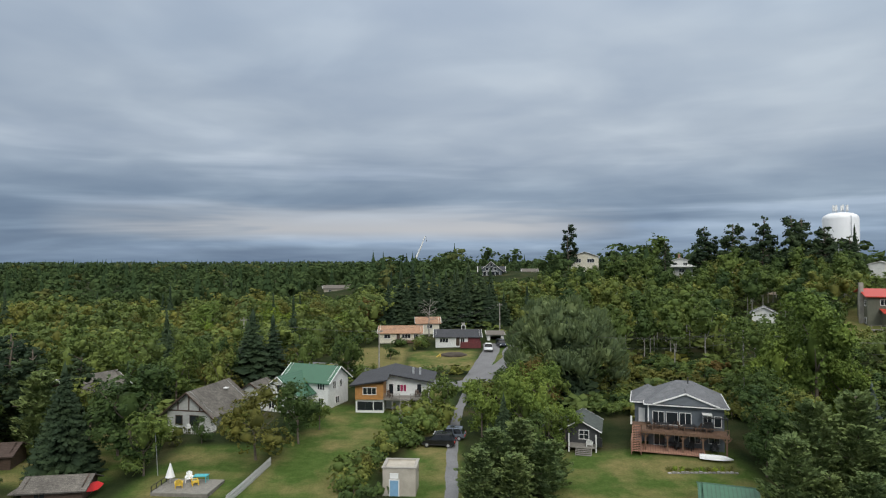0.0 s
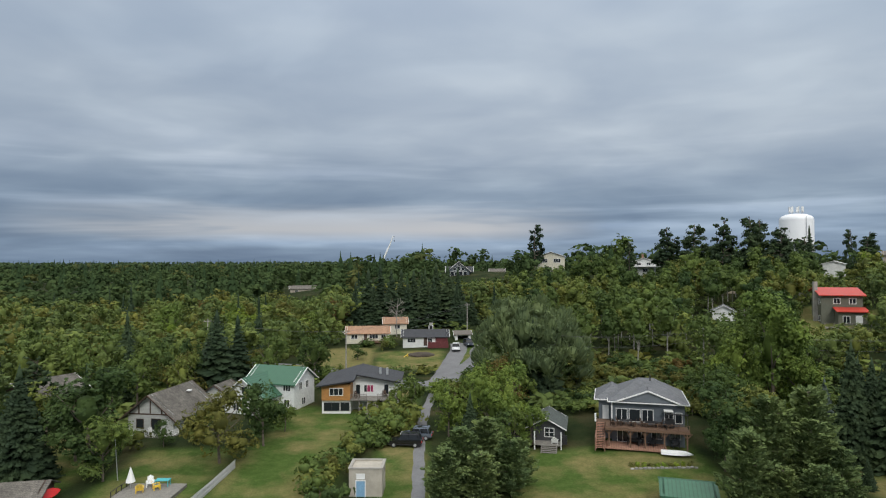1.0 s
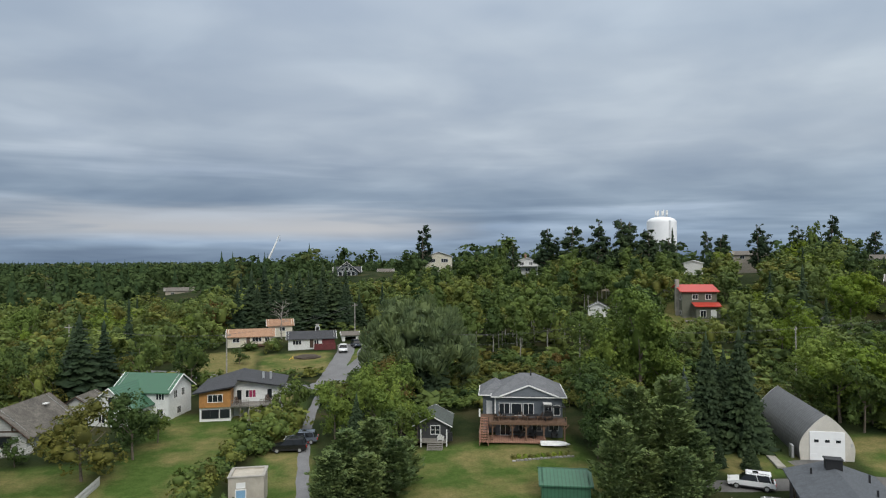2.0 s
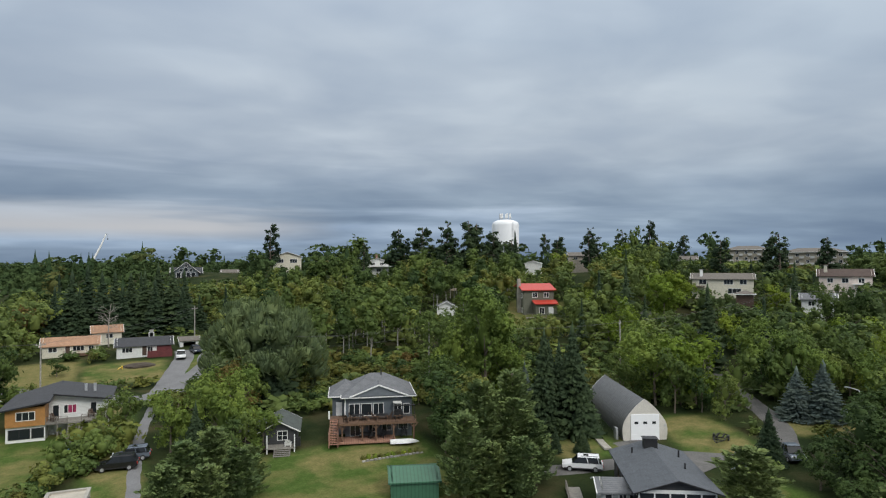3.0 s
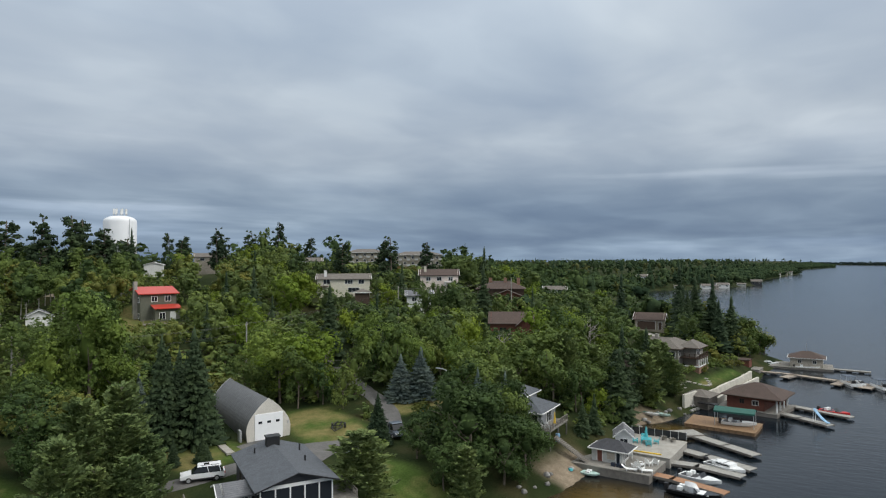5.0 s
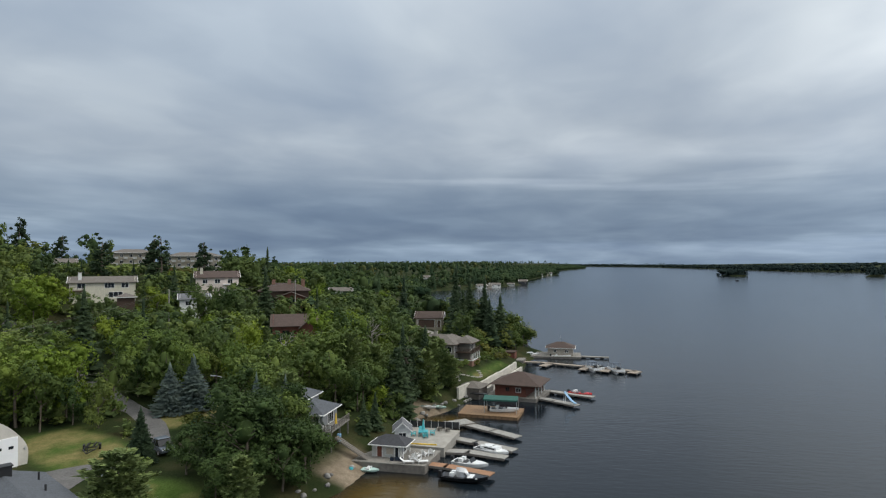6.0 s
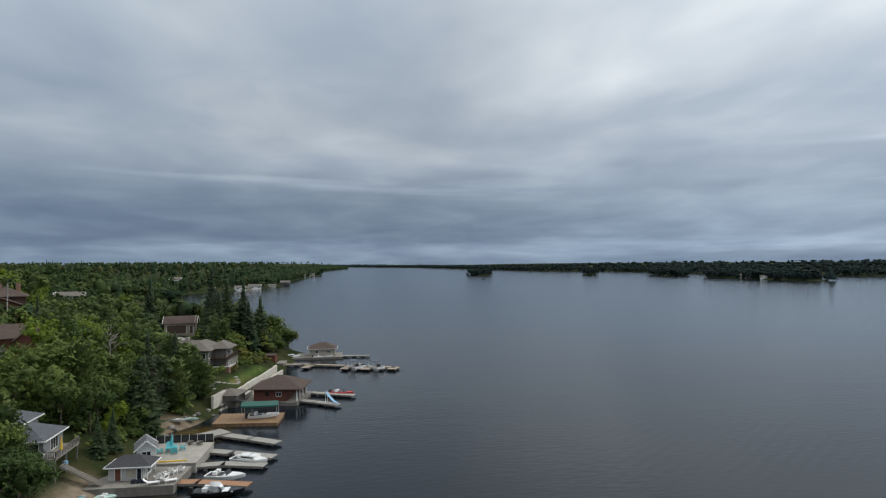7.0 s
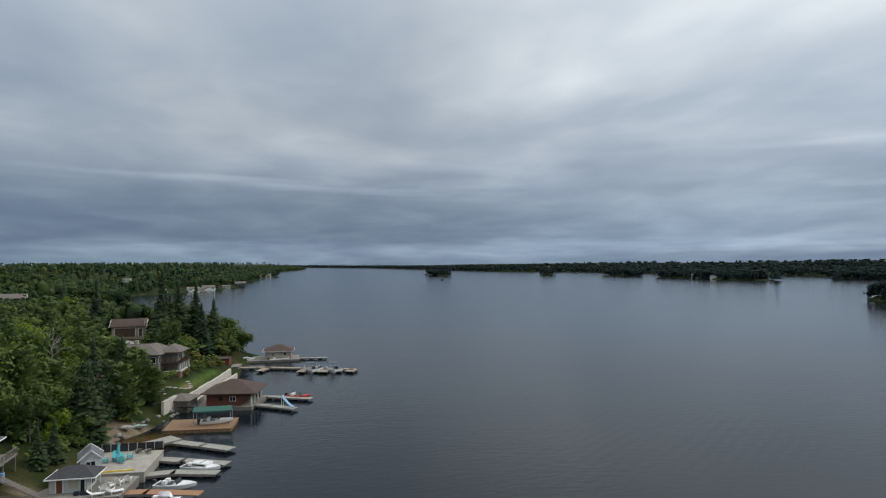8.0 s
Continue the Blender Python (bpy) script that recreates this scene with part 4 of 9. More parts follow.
def window(parent, face, at, u, z, w, h, cols=2, rows=1, trim=WHITE, pane=PANE, name="window"):
    """A framed window on a wall: face names the side, at the wall's plane, u the place along it, z the sill."""
    place = {"s": (u, at), "n": (u, at), "e": (at, u), "w": (at, u)}[face]
    m = pose(place[0], place[1], z, 0, 0, FACES[face])
    t, d = 0.09, 0.07
    bm = boxes((-w / 2, w / 2, -d, 0.02, 0, t), (-w / 2, w / 2, -d, 0.02, h - t, h), (-w / 2, -w / 2 + t, -d, 0.02, t, h - t), (w / 2 - t, w / 2, -d, 0.02, t, h - t))
    for k in range(1, cols):
        x = -w / 2 + w * k / cols
        bx(bm, x - 0.035, x + 0.035, -d, 0.02, t, h - t)
    for k in range(1, rows):
        q = h * k / rows
        bx(bm, -w / 2 + t, w / 2 - t, -d + 0.01, 0.01, q - 0.025, q + 0.025)
    f = part(name, bm, trim, parent, m=m)
    part("pane", boxes((-w / 2 + t, w / 2 - t, -0.035, 0.015, t, h - t)), pane, f)
    return f


def door(parent, face, at, u, z, w, h, mat, trim=WHITE, panel=True):
    place = {"s": (u, at), "n": (u, at), "e": (at, u), "w": (at, u)}[face]
    m = pose(place[0], place[1], z, 0, 0, FACES[face])
    d = part("door", boxes((-w / 2, w / 2, -0.05, 0.02, 0, h)), mat, parent, m=m)
    part("door_frame", boxes((-w / 2 - 0.1, -w / 2, -0.08, 0.02, 0, h + 0.1), (w / 2, w / 2 + 0.1, -0.08, 0.02, 0, h + 0.1), (-w / 2, w / 2, -0.08, 0.02, h, h + 0.1)), trim, d)
    return d


def gable_roof(parent, x0, x1, y0, y1, ze, rise, axis, mat, over=0.5, thick=0.16, trim=WHITE, name="roof"):
    """Two sloped panels over a rectangle; the ridge runs along the axis. Returns the roof."""
    bm = bmesh.new()
    if axis == "y":
        mid, k = (x0 + x1) / 2, rise / ((x1 - x0) / 2)
        a, b, za, zr = x0 - over, x1 + over, ze - over * k, ze + rise
        slab(bm, [(a, y0 - over, za), (mid, y0 - over, zr), (mid, y1 + over, zr), (a, y1 + over, za)], thick)
        slab(bm, [(mid, y0 - over, zr), (b, y0 - over, za), (b, y1 + over, za), (mid, y1 + over, zr)], thick)
        ends = [((a, yy, za - thick / 2), (mid, yy, zr - thick / 2), (b, yy, za - thick / 2)) for yy in (y0 - over - 0.02, y1 + over + 0.02)]
    else:
        mid, k = (y0 + y1) / 2, rise / ((y1 - y0) / 2)
        a, b, za, zr = y0 - over, y1 + over, ze - over * k, ze + rise
        slab(bm, [(x0 - over, a, za), (x1 + over, a, za), (x1 + over, mid, zr), (x0 - over, mid, zr)], thick)
        slab(bm, [(x0 - over, mid, zr), (x1 + over, mid, zr), (x1 + over, b, za), (x0 - over, b, za)], thick)
        ends = [((xx, a, za - thick / 2), (xx, mid, zr - thick / 2), (xx, b, za - thick / 2)) for xx in (x0 - over - 0.02, x1 + over + 0.02)]
    roof = part(name, bm, mat, parent)
    if trim:
        for p, q, r in ends:
            part("fascia", barred((p, q, 0.14), (q, r, 0.14)), trim, roof)
    return roof


def hip_roof(parent, x0, x1, y0, y1, ze, rise, mat, over=0.6, thick=0.16, trim=WHITE, name="roof"):
    bm = bmesh.new()
    a, b, c, d = x0 - over, x1 + over, y0 - over, y1 + over
    w, l = b - a, d - c
    if w >= l:
        r0, r1 = (a + l / 2 * 0.95, (c + d) / 2), (b - l / 2 * 0.95, (c + d) / 2)
        panels = [[(a, c), (b, c), r1, r0], [(b, d), (a, d), r0, r1], [(a, d), (a, c), r0], [(b, c), (b, d), r1]]
    else:
        r0, r1 = ((a + b) / 2, c + w / 2 * 0.95), ((a + b) / 2, d - w / 2 * 0.95)
        panels = [[(a, c), (b, c), r0], [(b, c), (b, d), r1, r0], [(b, d), (a, d), r1], [(a, d), (a, c), r0, r1]]
    for pn in panels:
        slab(bm, [(q[0], q[1], ze + rise if q in (r0, r1) else ze) for q in pn], thick)
    roof = part(name, bm, mat, parent)
    if trim:
        z = ze - thick / 2
        part("fascia", barred(((a, c - 0.03, z), (b, c - 0.03, z), 0.16), ((b + 0.03, c, z), (b + 0.03, d, z), 0.16), ((b, d + 0.03, z), (a, d + 0.03, z), 0.16), ((a - 0.03, d, z), (a - 0.03, c, z), 0.16)), trim, roof)
    return roof


def walls(parent, x0, x1, y0, y1, z0, z1, mat, gable=None, rise=0.0, t=0.2, name="wall"):
    """Four walls with thickness, with gable triangles on the ends that the axis names."""
    bm = boxes((x0, x1, y0, y0 + t, z0, z1), (x0, x1, y1 - t, y1, z0, z1), (x0, x0 + t, y0 + t, y1 - t, z0, z1), (x1 - t, x1, y0 + t, y1 - t, z0, z1))
    if gable:
        for q in (0, 1):
            if gable == "y":
                ys = (y0, y0 + t) if q == 0 else (y1 - t, y1)
                pts = [[(x0, yy, z1), (x1, yy, z1), ((x0 + x1) / 2, yy, z1 + rise)] for yy in ys]
            else:
                xs = (x0, x0 + t) if q == 0 else (x1 - t, x1)
                pts = [[(xx, y0, z1), (xx, y1, z1), (xx, (y0 + y1) / 2, z1 + rise)] for xx in xs]
            a, b = ([bm.verts.new(p) for p in ring] for ring in pts)
            bm.faces.new(a)
            bm.faces.new(b[::-1])
            for k in range(3):
                bm.faces.new((a[k], a[(k + 1) % 3], b[(k + 1) % 3], b[k]))
    bx(bm, x0 + t, x1 - t, y0 + t, y1 - t, z1 - 0.25, z1 - 0.1)
    return part(name, bm, mat, parent)


def railing(parent, pts, z, h=1.0, mat=GREY_POST, gap=1.5, balusters=0.0, closed=False):
    """Posts, top and bottom rail along a line of (x, y)."""
    bm = bmesh.new()
    for (ax, ay), (bx_, by) in zip(pts, pts[1:]):
        n = max(1, round(math.hypot(bx_ - ax, by - ay) / gap))
        for k in range(n + 1):
            px, py = ax + (bx_ - ax) * k / n, ay + (by - ay) * k / n
            bx(bm, px - 0.05, px + 0.05, py - 0.05, py + 0.05, z, z + h)
        beam(bm, (ax, ay, z + h), (bx_, by, z + h), 0.1, 0.05)
        beam(bm, (ax, ay, z + 0.15), (bx_, by, z + 0.15), 0.05)
        if balusters:
            m = int(math.hypot(bx_ - ax, by - ay) / balusters)
            for k in range(m):
                px, py = ax + (bx_ - ax) * k / m, ay + (by - ay) * k / m
                bx(bm, px - 0.02, px + 0.02, py - 0.02, py + 0.02, z + 0.15, z + h)
    return part("railing", bm, mat, parent)


def stairs(parent, x, y, z0, z1, wide, run, mat, name="stairs", m=None):
    """A flight that climbs towards +y from (x, y), each tread a piece."""
    n = max(2, round((z1 - z0) / 0.18))
    rise, tread = (z1 - z0) / n, run / n
    flight = part(name, barred(((x - wide / 2, y, z0), (x - wide / 2, y + run, z1 - 0.1), 0.12)), mat, parent, m=m)
    part("stringer", barred(((x + wide / 2, y, z0), (x + wide / 2, y + run, z1 - 0.1), 0.12)), mat, flight)
    me = None
    for k in range(n):
        if me is None:
            o = part("tread", boxes((-wide / 2, wide / 2, -0.03, tread + 0.02, -0.06, 0)), mat, flight)
            me = o.data
        else:
            o = new("tread", me)
            o.parent = flight
        o.matrix_local = Matrix.Translation((x, y + k * tread, z0 + (k + 1) * rise))
    return flight


def simple_house(name, px, py, turn, w, d, hw, rise, axis, wallmat, roofmat, label, wins=(), doors=(), z=None, sunk=1.5, trim=WHITE, over=0.5, hip=False, chimney=None, group="village houses", size=1.0):
    """A house of four walls and a roof, its front facing -y, origin at the middle of the floor."""
    e = thing(name, px, py, turn, label, "house", z, group, size=size)
    walls(e, -w / 2, w / 2, -d / 2, d / 2, -sunk, hw, wallmat, None if hip else axis, rise)
    if hip:
        hip_roof(e, -w / 2, w / 2, -d / 2, d / 2, hw, rise, roofmat, over, trim=trim)
    else:
        gable_roof(e, -w / 2, w / 2, -d / 2, d / 2, hw, rise, axis, roofmat, over, trim=trim)
    for face, u, sill, ww, wh, cols in wins:
        at = {"s": -d / 2, "n": d / 2, "e": w / 2, "w": -w / 2}[face]
        window(e, face, at, u, sill, ww, wh, cols, 1, trim or WHITE)
    for face, u, sill, ww, wh, mat in doors:
        at = {"s": -d / 2, "n": d / 2, "e": w / 2, "w": -w / 2}[face]
        door(e, face, at, u, sill, ww, wh, mat, trim or WHITE)
    if chimney:
        cx, cy, top, mat = chimney
        c = part("chimney", boxes((cx - 0.4, cx + 0.4, cy - 0.4, cy + 0.4, hw - 0.6, top)), mat, e)
        part("chimney_cap", boxes((cx - 0.5, cx + 0.5, cy - 0.5, cy + 0.5, top, top + 0.12)), CONCRETE, c)
    return e

# ---- houses near the lake ----
def grey_house():
    e = thing("grey_house", 31.9, 82.6, -18, "slate-grey two-storey lake house with white trim and deck", "house", 5.45, size=0.86)
    e.matrix_basis = e.matrix_basis @ Matrix.Diagonal((0.9, 1, 1, 1))
    walls(e, -5.9, 6.2, 0, 10, -1, 6.5, GREY_SIDING)
    walls(e, -8.2, -5.9, 2.2, 9.2, -1, 6.3, GREY_SIDING, name="wing_wall")
    r = hip_roof(e, -5.9, 6.2, 0, 10, 6.5, 2.9, SHINGLE_GREY, 0.7)
    hip_roof(e, -8.4, -3.4, 2.0, 9.4, 6.3, 1.9, SHINGLE_GREY, 0.5, name="wing_roof")
    bm = bmesh.new()
    for s in (-1, 1):
        slab(bm, [(0.15, -0.9, 8.45), (0.15 + s * 5.3, -0.9, 6.62), (0.15 + s * 5.3, 0.4, 6.62), (0.15 + s * 0.2, 5.0, 8.45)][::s], 0.14)
    g = part("gable_roof", bm, SHINGLE_GREY, e)
    part("fascia", barred(((-5.15, -0.95, 6.55), (0.15, -0.95, 8.38), 0.2), ((0.15, -0.95, 8.38), (5.45, -0.95, 6.55), 0.2)), WHITE, g)
    bm = bmesh.new()
    f = [bm.verts.new(p) for p in ((-4.9, -0.72, 6.6), (5.2, -0.72, 6.6), (0.15, -0.72, 8.3))]
    b = [bm.verts.new(p) for p in ((-4.9, -0.5, 6.6), (5.2, -0.5, 6.6), (0.15, -0.5, 8.3))]
    bm.faces.new(f)
    bm.faces.new(b[::-1])
    for k in range(3):
        bm.faces.new((f[k], f[(k + 1) % 3], b[(k + 1) % 3], b[k]))
    part("gable_panel", bm, GREY_GABLE, e)
    for u in (-4.25, -2.05, 0.1):
        window(e, "s", 0, u, 3.3, 1.95, 2.05, 1 if u == -2.05 else 2)
    window(e, "s", 0, 3.6, 3.4, 1.5, 1.7, 2)
    window(e, "s", 0, 5.2, 3.4, 1.2, 1.7, 1)
    window(e, "s", 0, -1.0, 0.7, 1.4, 1.3, 2)
    window(e, "s", 0, 1.6, 0.8, 1.8, 1.2, 2)
    window(e, "s", 0, 4.6, 0.9, 1.8, 1.1, 2)
    window(e, "s", 0, -4.1, 0.05, 1.9, 2.15, 2, name="french_door")
    door(e, "s", 2.2, -7.0, 3.0, 0.9, 2.1, WHITE)
    # corner boards
    part("corner_board", boxes((-6.02, -5.8, -0.05, 0.12, 2.9, 6.45)), WHITE, e)
    deck = part("deck", boxes((-7.0, 6.6, -3.2, 0, 2.78, 2.95), (-8.6, -5.95, 0.05, 2.2, 2.78, 2.95)), DECK_WOOD, e)
    part("rim_board", boxes((-7.05, 6.65, -3.28, -3.2, 2.6, 2.98)), DECK_WOOD, deck)
    for u in (-6.4, -2.9, -0.5, 2.6, 6.2):
        p = part("post", boxes((u - 0.12, u + 0.12, -3.1, -2.86, -0.3, 2.75)), DECK_WOOD, e)
        part("brace", barred(((u, -2.98, 1.9), (u - 0.8, -2.98, 2.7), 0.14), ((u, -2.98, 1.9), (u + 0.8, -2.98, 2.7), 0.14)), DECK_WOOD, p)
    railing(e, [(-7.0, -3.15), (6.55, -3.15)], 2.95, 0.95, DECK_WOOD, 1.7)
    part("patio", boxes((-7.2, 3.0, -3.6, 0, -0.15, 0.08)), PAVERS, e)
    stairs(e, -7.9, -4.4, 0, 2.9, 1.3, 4.4, PAVERS)
    part("stair_wall", boxes((-8.75, -8.58, -4.4, 0, -0.4, 1.6), (-7.2, -7.05, -4.3, 0, -0.4, 1.6)), BRICK, e)
    part("vent_pipe", boxes((0.75, 0.95, 4.3, 4.5, 8.4, 10.0)), BLACK, e)
    part("planter_post", boxes((-8.9, -8.6, 0.2, 0.5, 2.95, 4.2)), WHITE, e)
    # pergola with an awning at the end of the deck
    pg = part("pergola", boxes((2.9, 3.0, -2.6, -2.5, 2.95, 5.3), (6.3, 6.4, -2.6, -2.5, 2.95, 5.3), (2.8, 6.5, -2.7, -2.4, 5.3, 5.42), (2.9, 3.0, -2.6, 0, 5.2, 5.32), (6.3, 6.4, -2.6, 0, 5.2, 5.32)), BLACK, e)
    part("awning", boxes((2.7, 4.2, -1.6, -0.1, 5.5, 5.56)), WHITE, pg)
    return e


grey_house()


def deck_table(px, py, z, turn, mat=BLACK, label="dark outdoor table", w=1.6, d=0.9):
    e = thing("outdoor_table", px, py, turn, label, "table", z)
    part("tabletop", boxes((-w / 2, w / 2, -d / 2, d / 2, 0.68, 0.74)), mat, e)
    for sx_ in (-1, 1):
        for sy_ in (-1, 1):
            x, y = sx_ * (w / 2 - 0.1), sy_ * (d / 2 - 0.1)
            part("leg", boxes((x - 0.04, x + 0.04, y - 0.04, y + 0.04, 0, 0.68)), mat, e)
    return e


def armchair(px, py, z, turn, mat, label, group="garden chairs"):
    """A slatted garden chair with a sloping back and broad arms."""
    e = thing("garden_chair", px, py, turn, label, "chair", z, group)
    bm = bmesh.new()
    slab(bm, [(-0.3, -0.35, 0.40), (0.3, -0.35, 0.40), (0.3, 0.25, 0.30), (-0.3, 0.25, 0.30)], 0.05)
    part("seat", bm, mat, e)
    bm = bmesh.new()
    for k in range(5):
        x = -0.26 + 0.13 * k
        top = 1.0 + 0.06 * (2 - abs(k - 2))
        slab(bm, [(x - 0.055, 0.22, 0.30), (x + 0.055, 0.22, 0.30), (x + 0.055, 0.52, top), (x - 0.055, 0.52, top)], 0.05)
    part("backrest", bm, mat, e)
    for s in (-1, 1):
        part("armrest", boxes((s * 0.38 - 0.08, s * 0.38 + 0.08, -0.42, 0.34, 0.56, 0.60)), mat, e)
        for y in (-0.35, 0.28):
            part("leg", boxes((s * 0.36 - 0.04, s * 0.36 + 0.04, y - 0.05, y + 0.05, 0, 0.56)), mat, e)
    return e


# furniture on the brown deck and patio
def on_grey(u, v):
    c, s = math.cos(radians(-18)), math.sin(radians(-18))
    u, v = u * 0.774, v * 0.86
    return 31.9 + u * c - v * s, 82.6 + u * s + v * c


for u, v, t in ((-3.6, -1.2, 0), (0.6, -1.4, 8)):
    deck_table(*on_grey(u, v), 7.99, t - 18, label="dark dining table on the brown deck")
for u, v, t in ((-4.6, -1.0, 80), (-2.4, -1.3, -100), (-0.6, -1.3, 70), (1.9, -1.2, -80), (3.4, -1.5, 10), (-5.6, -2.0, 150)):
    armchair(*on_grey(u, v), 7.99, t - 18, DARK_WOOD, "dark wooden chair on the brown deck")
for u, v, t in ((-1.2, -1.6, 20), (0.7, -1.5, -30), (4.6, -1.2, 0)):
    armchair(*on_grey(u, v), 5.52 if u < 3 else 5.45, t - 18, BLACK, "dark patio chair under the deck")
deck_table(*on_grey(-2.4, -1.4), 5.52, -18, label="dark patio table under the deck")
grill = thing("gas_grill", *on_grey(3.6, -1.1), -18, "black covered gas grill on the deck", "grill", 7.99)
part("body", boxes((-0.6, 0.6, -0.3, 0.3, 0.1, 0.9)), BLACK, grill)
part("lid", boxes((-0.5, 0.5, -0.28, 0.28, 0.9, 1.2)), BLACK, grill)


def hull(bm, length, beam_w, deep, sheer=0.15, n=9, flip=False, stern=0.75):
    """A boat's shell, bow towards +x, keel at z 0."""
    rows = []
    for i in range(n):
        t = i / (n - 1)
        w = beam_w / 2 * (stern + (1 - stern) * min(1, t * 3)) * (1 - max(0, (t - 0.45) / 0.55) ** 2.2)
        x, z = -length / 2 + length * t, deep + sheer * t * t
        k = deep * 0.9 * max(0, (t - 0.6) / 0.4) ** 2
        rows.append([(x, -w, z), (x, -w * 0.8, z * 0.4 + k * 0.5), (x, 0, k), (x, w * 0.8, z * 0.4 + k * 0.5), (x, w, z)])
    v = [[bm.verts.new((p[0], p[1], (deep - p[2]) if flip else p[2])) for p in r] for r in rows]
    for a, b in zip(v, v[1:]):
        for k in range(4):
            bm.faces.new((a[k], a[k + 1], b[k + 1], b[k]))
        bm.faces.new((a[4], a[0], b[0], b[4]))
    bm.faces.new(v[0])


canoe = thing("upturned_boat", *on_grey(4.5, -3.9), -16, "white upturned rowing boat lying on the lawn", "boat", 5.3)
bm = bmesh.new()
hull(bm, 4.0, 1.3, 0.5, 0.0, flip=True)
part("hull", bm, GEL_WHITE, canoe)


def cabin():
    e = thing("small_cabin", 19.6, 88.5, -16, "small cabin with shade-dark walls, grey roof and front stairs", "house", 5.0, size=0.92)
    # charcoal siding here puts the shade on the cabin walls into their colour
    walls(e, -2.6, 2.6, -3.5, 3.5, -1, 2.5, DARK_SIDING, "y", 1.35)
    gable_roof(e, -2.6, 2.6, -3.5, 3.5, 2.5, 1.35, "y", SHINGLE_MOSS, 0.5)
    walls(e, -5.6, -2.6, -2.6, 2.8, -1, 2.0, DARK_SIDING, name="lean_to")
    bm = bmesh.new()
    slab(bm, [(-6.0, -3.0, 1.9), (-2.5, -3.0, 2.7), (-2.5, 3.2, 2.7), (-6.0, 3.2, 1.9)], 0.14)
    part("lean_to_roof", bm, SHINGLE_MOSS, e)
    window(e, "s", -3.5, 0.5, 0.9, 1.5, 1.4, 2, 2)
    window(e, "s", -2.6, -4.2, 0.6, 2.0, 1.0, 3, trim=DARK_WOOD)
    part("porch", boxes((-1.6, 2.4, -5.6, -3.5, 0.2, 0.35)), GREY_PLANK, e)
    part("porch_post", boxes((-1.6, -1.45, -5.6, -5.45, -0.9, 2.2)), WHITE, e)
    part("porch_post", boxes((2.25, 2.4, -5.6, -5.45, -0.9, 2.2)), WHITE, e)
    railing(e, [(2.3, -5.5), (2.3, -3.6)], 0.35, 0.9, WHITE, 0.9, 0.2)
    stairs(e, 0.6, -7.4, -0.7, 0.3, 2.2, 1.9, GREY_PLANK)
    side = part("side_deck", boxes((-6.4, -1.7, -5.2, -3.0, 0.1, 0.25)), DARK_WOOD, e)
    railing(e, [(-6.3, -5.1), (-1.8, -5.1)], 0.25, 0.9, BLACK, 1.2)


cabin()


def flower_bed():
    """A low bed of yellow-green plants behind a row of edging stones."""
    e = thing("flower_bed", 31.2, 75.0, -4, "narrow flower bed edged with pale stones", "flower bed", 0)
    rng = random.Random(31)
    for k in range(16):
        u = -4.0 + 0.52 * k
        c, s = math.cos(radians(4)), math.sin(radians(4))
        z = ground_at(31.2 + u * c, 75.0 - u * s)
        bm = boxes((u - 0.22, u + 0.22, -0.14 + 0.1 * rng.random(), 0.16, z - 0.1, z + 0.14 + 0.1 * rng.random()))
        bmesh.ops.bevel(bm, geom=list(bm.edges), offset=0.05, segments=1, affect="EDGES")
        part("edging_stone", bm, STONE, e)
    for k in range(10):
        u = -3.9 + 0.8 * k
        c, s = math.cos(radians(4)), math.sin(radians(4))
        z = ground_at(31.2 + u * c, 75.0 - u * s)
        leaf_rng = np.random.default_rng(500 + k)
        lobes = [(np.array([u, 0.75 + 0.2 * leaf_rng.random(), z + 0.15]), np.array([0.42, 0.4, 0.28 + 0.25 * leaf_rng.random()]))]
        o = new("flowering_plant", tri_mesh("flowering_plant", *lobes_crown(leaf_rng, lobes, 60, 0.11), LEAF_LIME if k % 3 else LEAF_AUTUMN))
        o.parent = e


flower_bed()
armchair(19.6, 83.9, 5.25, 160, WHITE, "white chair on the cabin porch")
gas = thing("gas_grill", 20.9, 83.8, -16, "small black grill on the cabin porch", "grill", 5.25)
part("body", boxes((-0.35, 0.35, -0.25, 0.25, 0, 0.9)), BLACK, gas)
part("lid", boxes((-0.32, 0.32, -0.22, 0.22, 0.9, 1.15)), BLACK, gas)

simple_house("green_shed", 29.3, 64.6, -20, 5.2, 5.4, 2.1, 0.75, "x", GREEN_METAL, GREEN_METAL, "small shed with green metal roof and walls", z=4.0, trim=None, over=0.3, group="")


def block_shed():
    e = thing("concrete_shed", -4.85, 71.3, -4, "roofless tan concrete block shed with a blue door", "shed", 4.0)
    walls(e, -1.85, 1.85, -1.6, 1.6, -0.4, 3.1, CONCRETE_WARM, t=0.22)
    part("roof_litter", boxes((-1.63, 1.63, -1.38, 1.38, 2.86, 2.9)), SHINGLE_BROWN, e, "brown leaf litter on the sunken roof")
    part("coping", boxes((-1.95, 1.95, -1.7, -1.36, 3.1, 3.2), (-1.95, 1.95, 1.36, 1.7, 3.1, 3.2), (-1.95, -1.6, -1.36, 1.36, 3.1, 3.2), (1.6, 1.95, -1.36, 1.36, 3.1, 3.2)), CONCRETE, e)
    door(e, "s", -1.6, -0.55, 0, 0.95, 1.75, BLUE)
    window(e, "s", -1.6, -0.55, 1.95, 0.95, 0.6, 1, pane=WHITE)
    part("vent", boxes((1.84, 1.9, 0.3, 1.0, 2.1, 2.6)), CONCRETE, e)


block_shed()


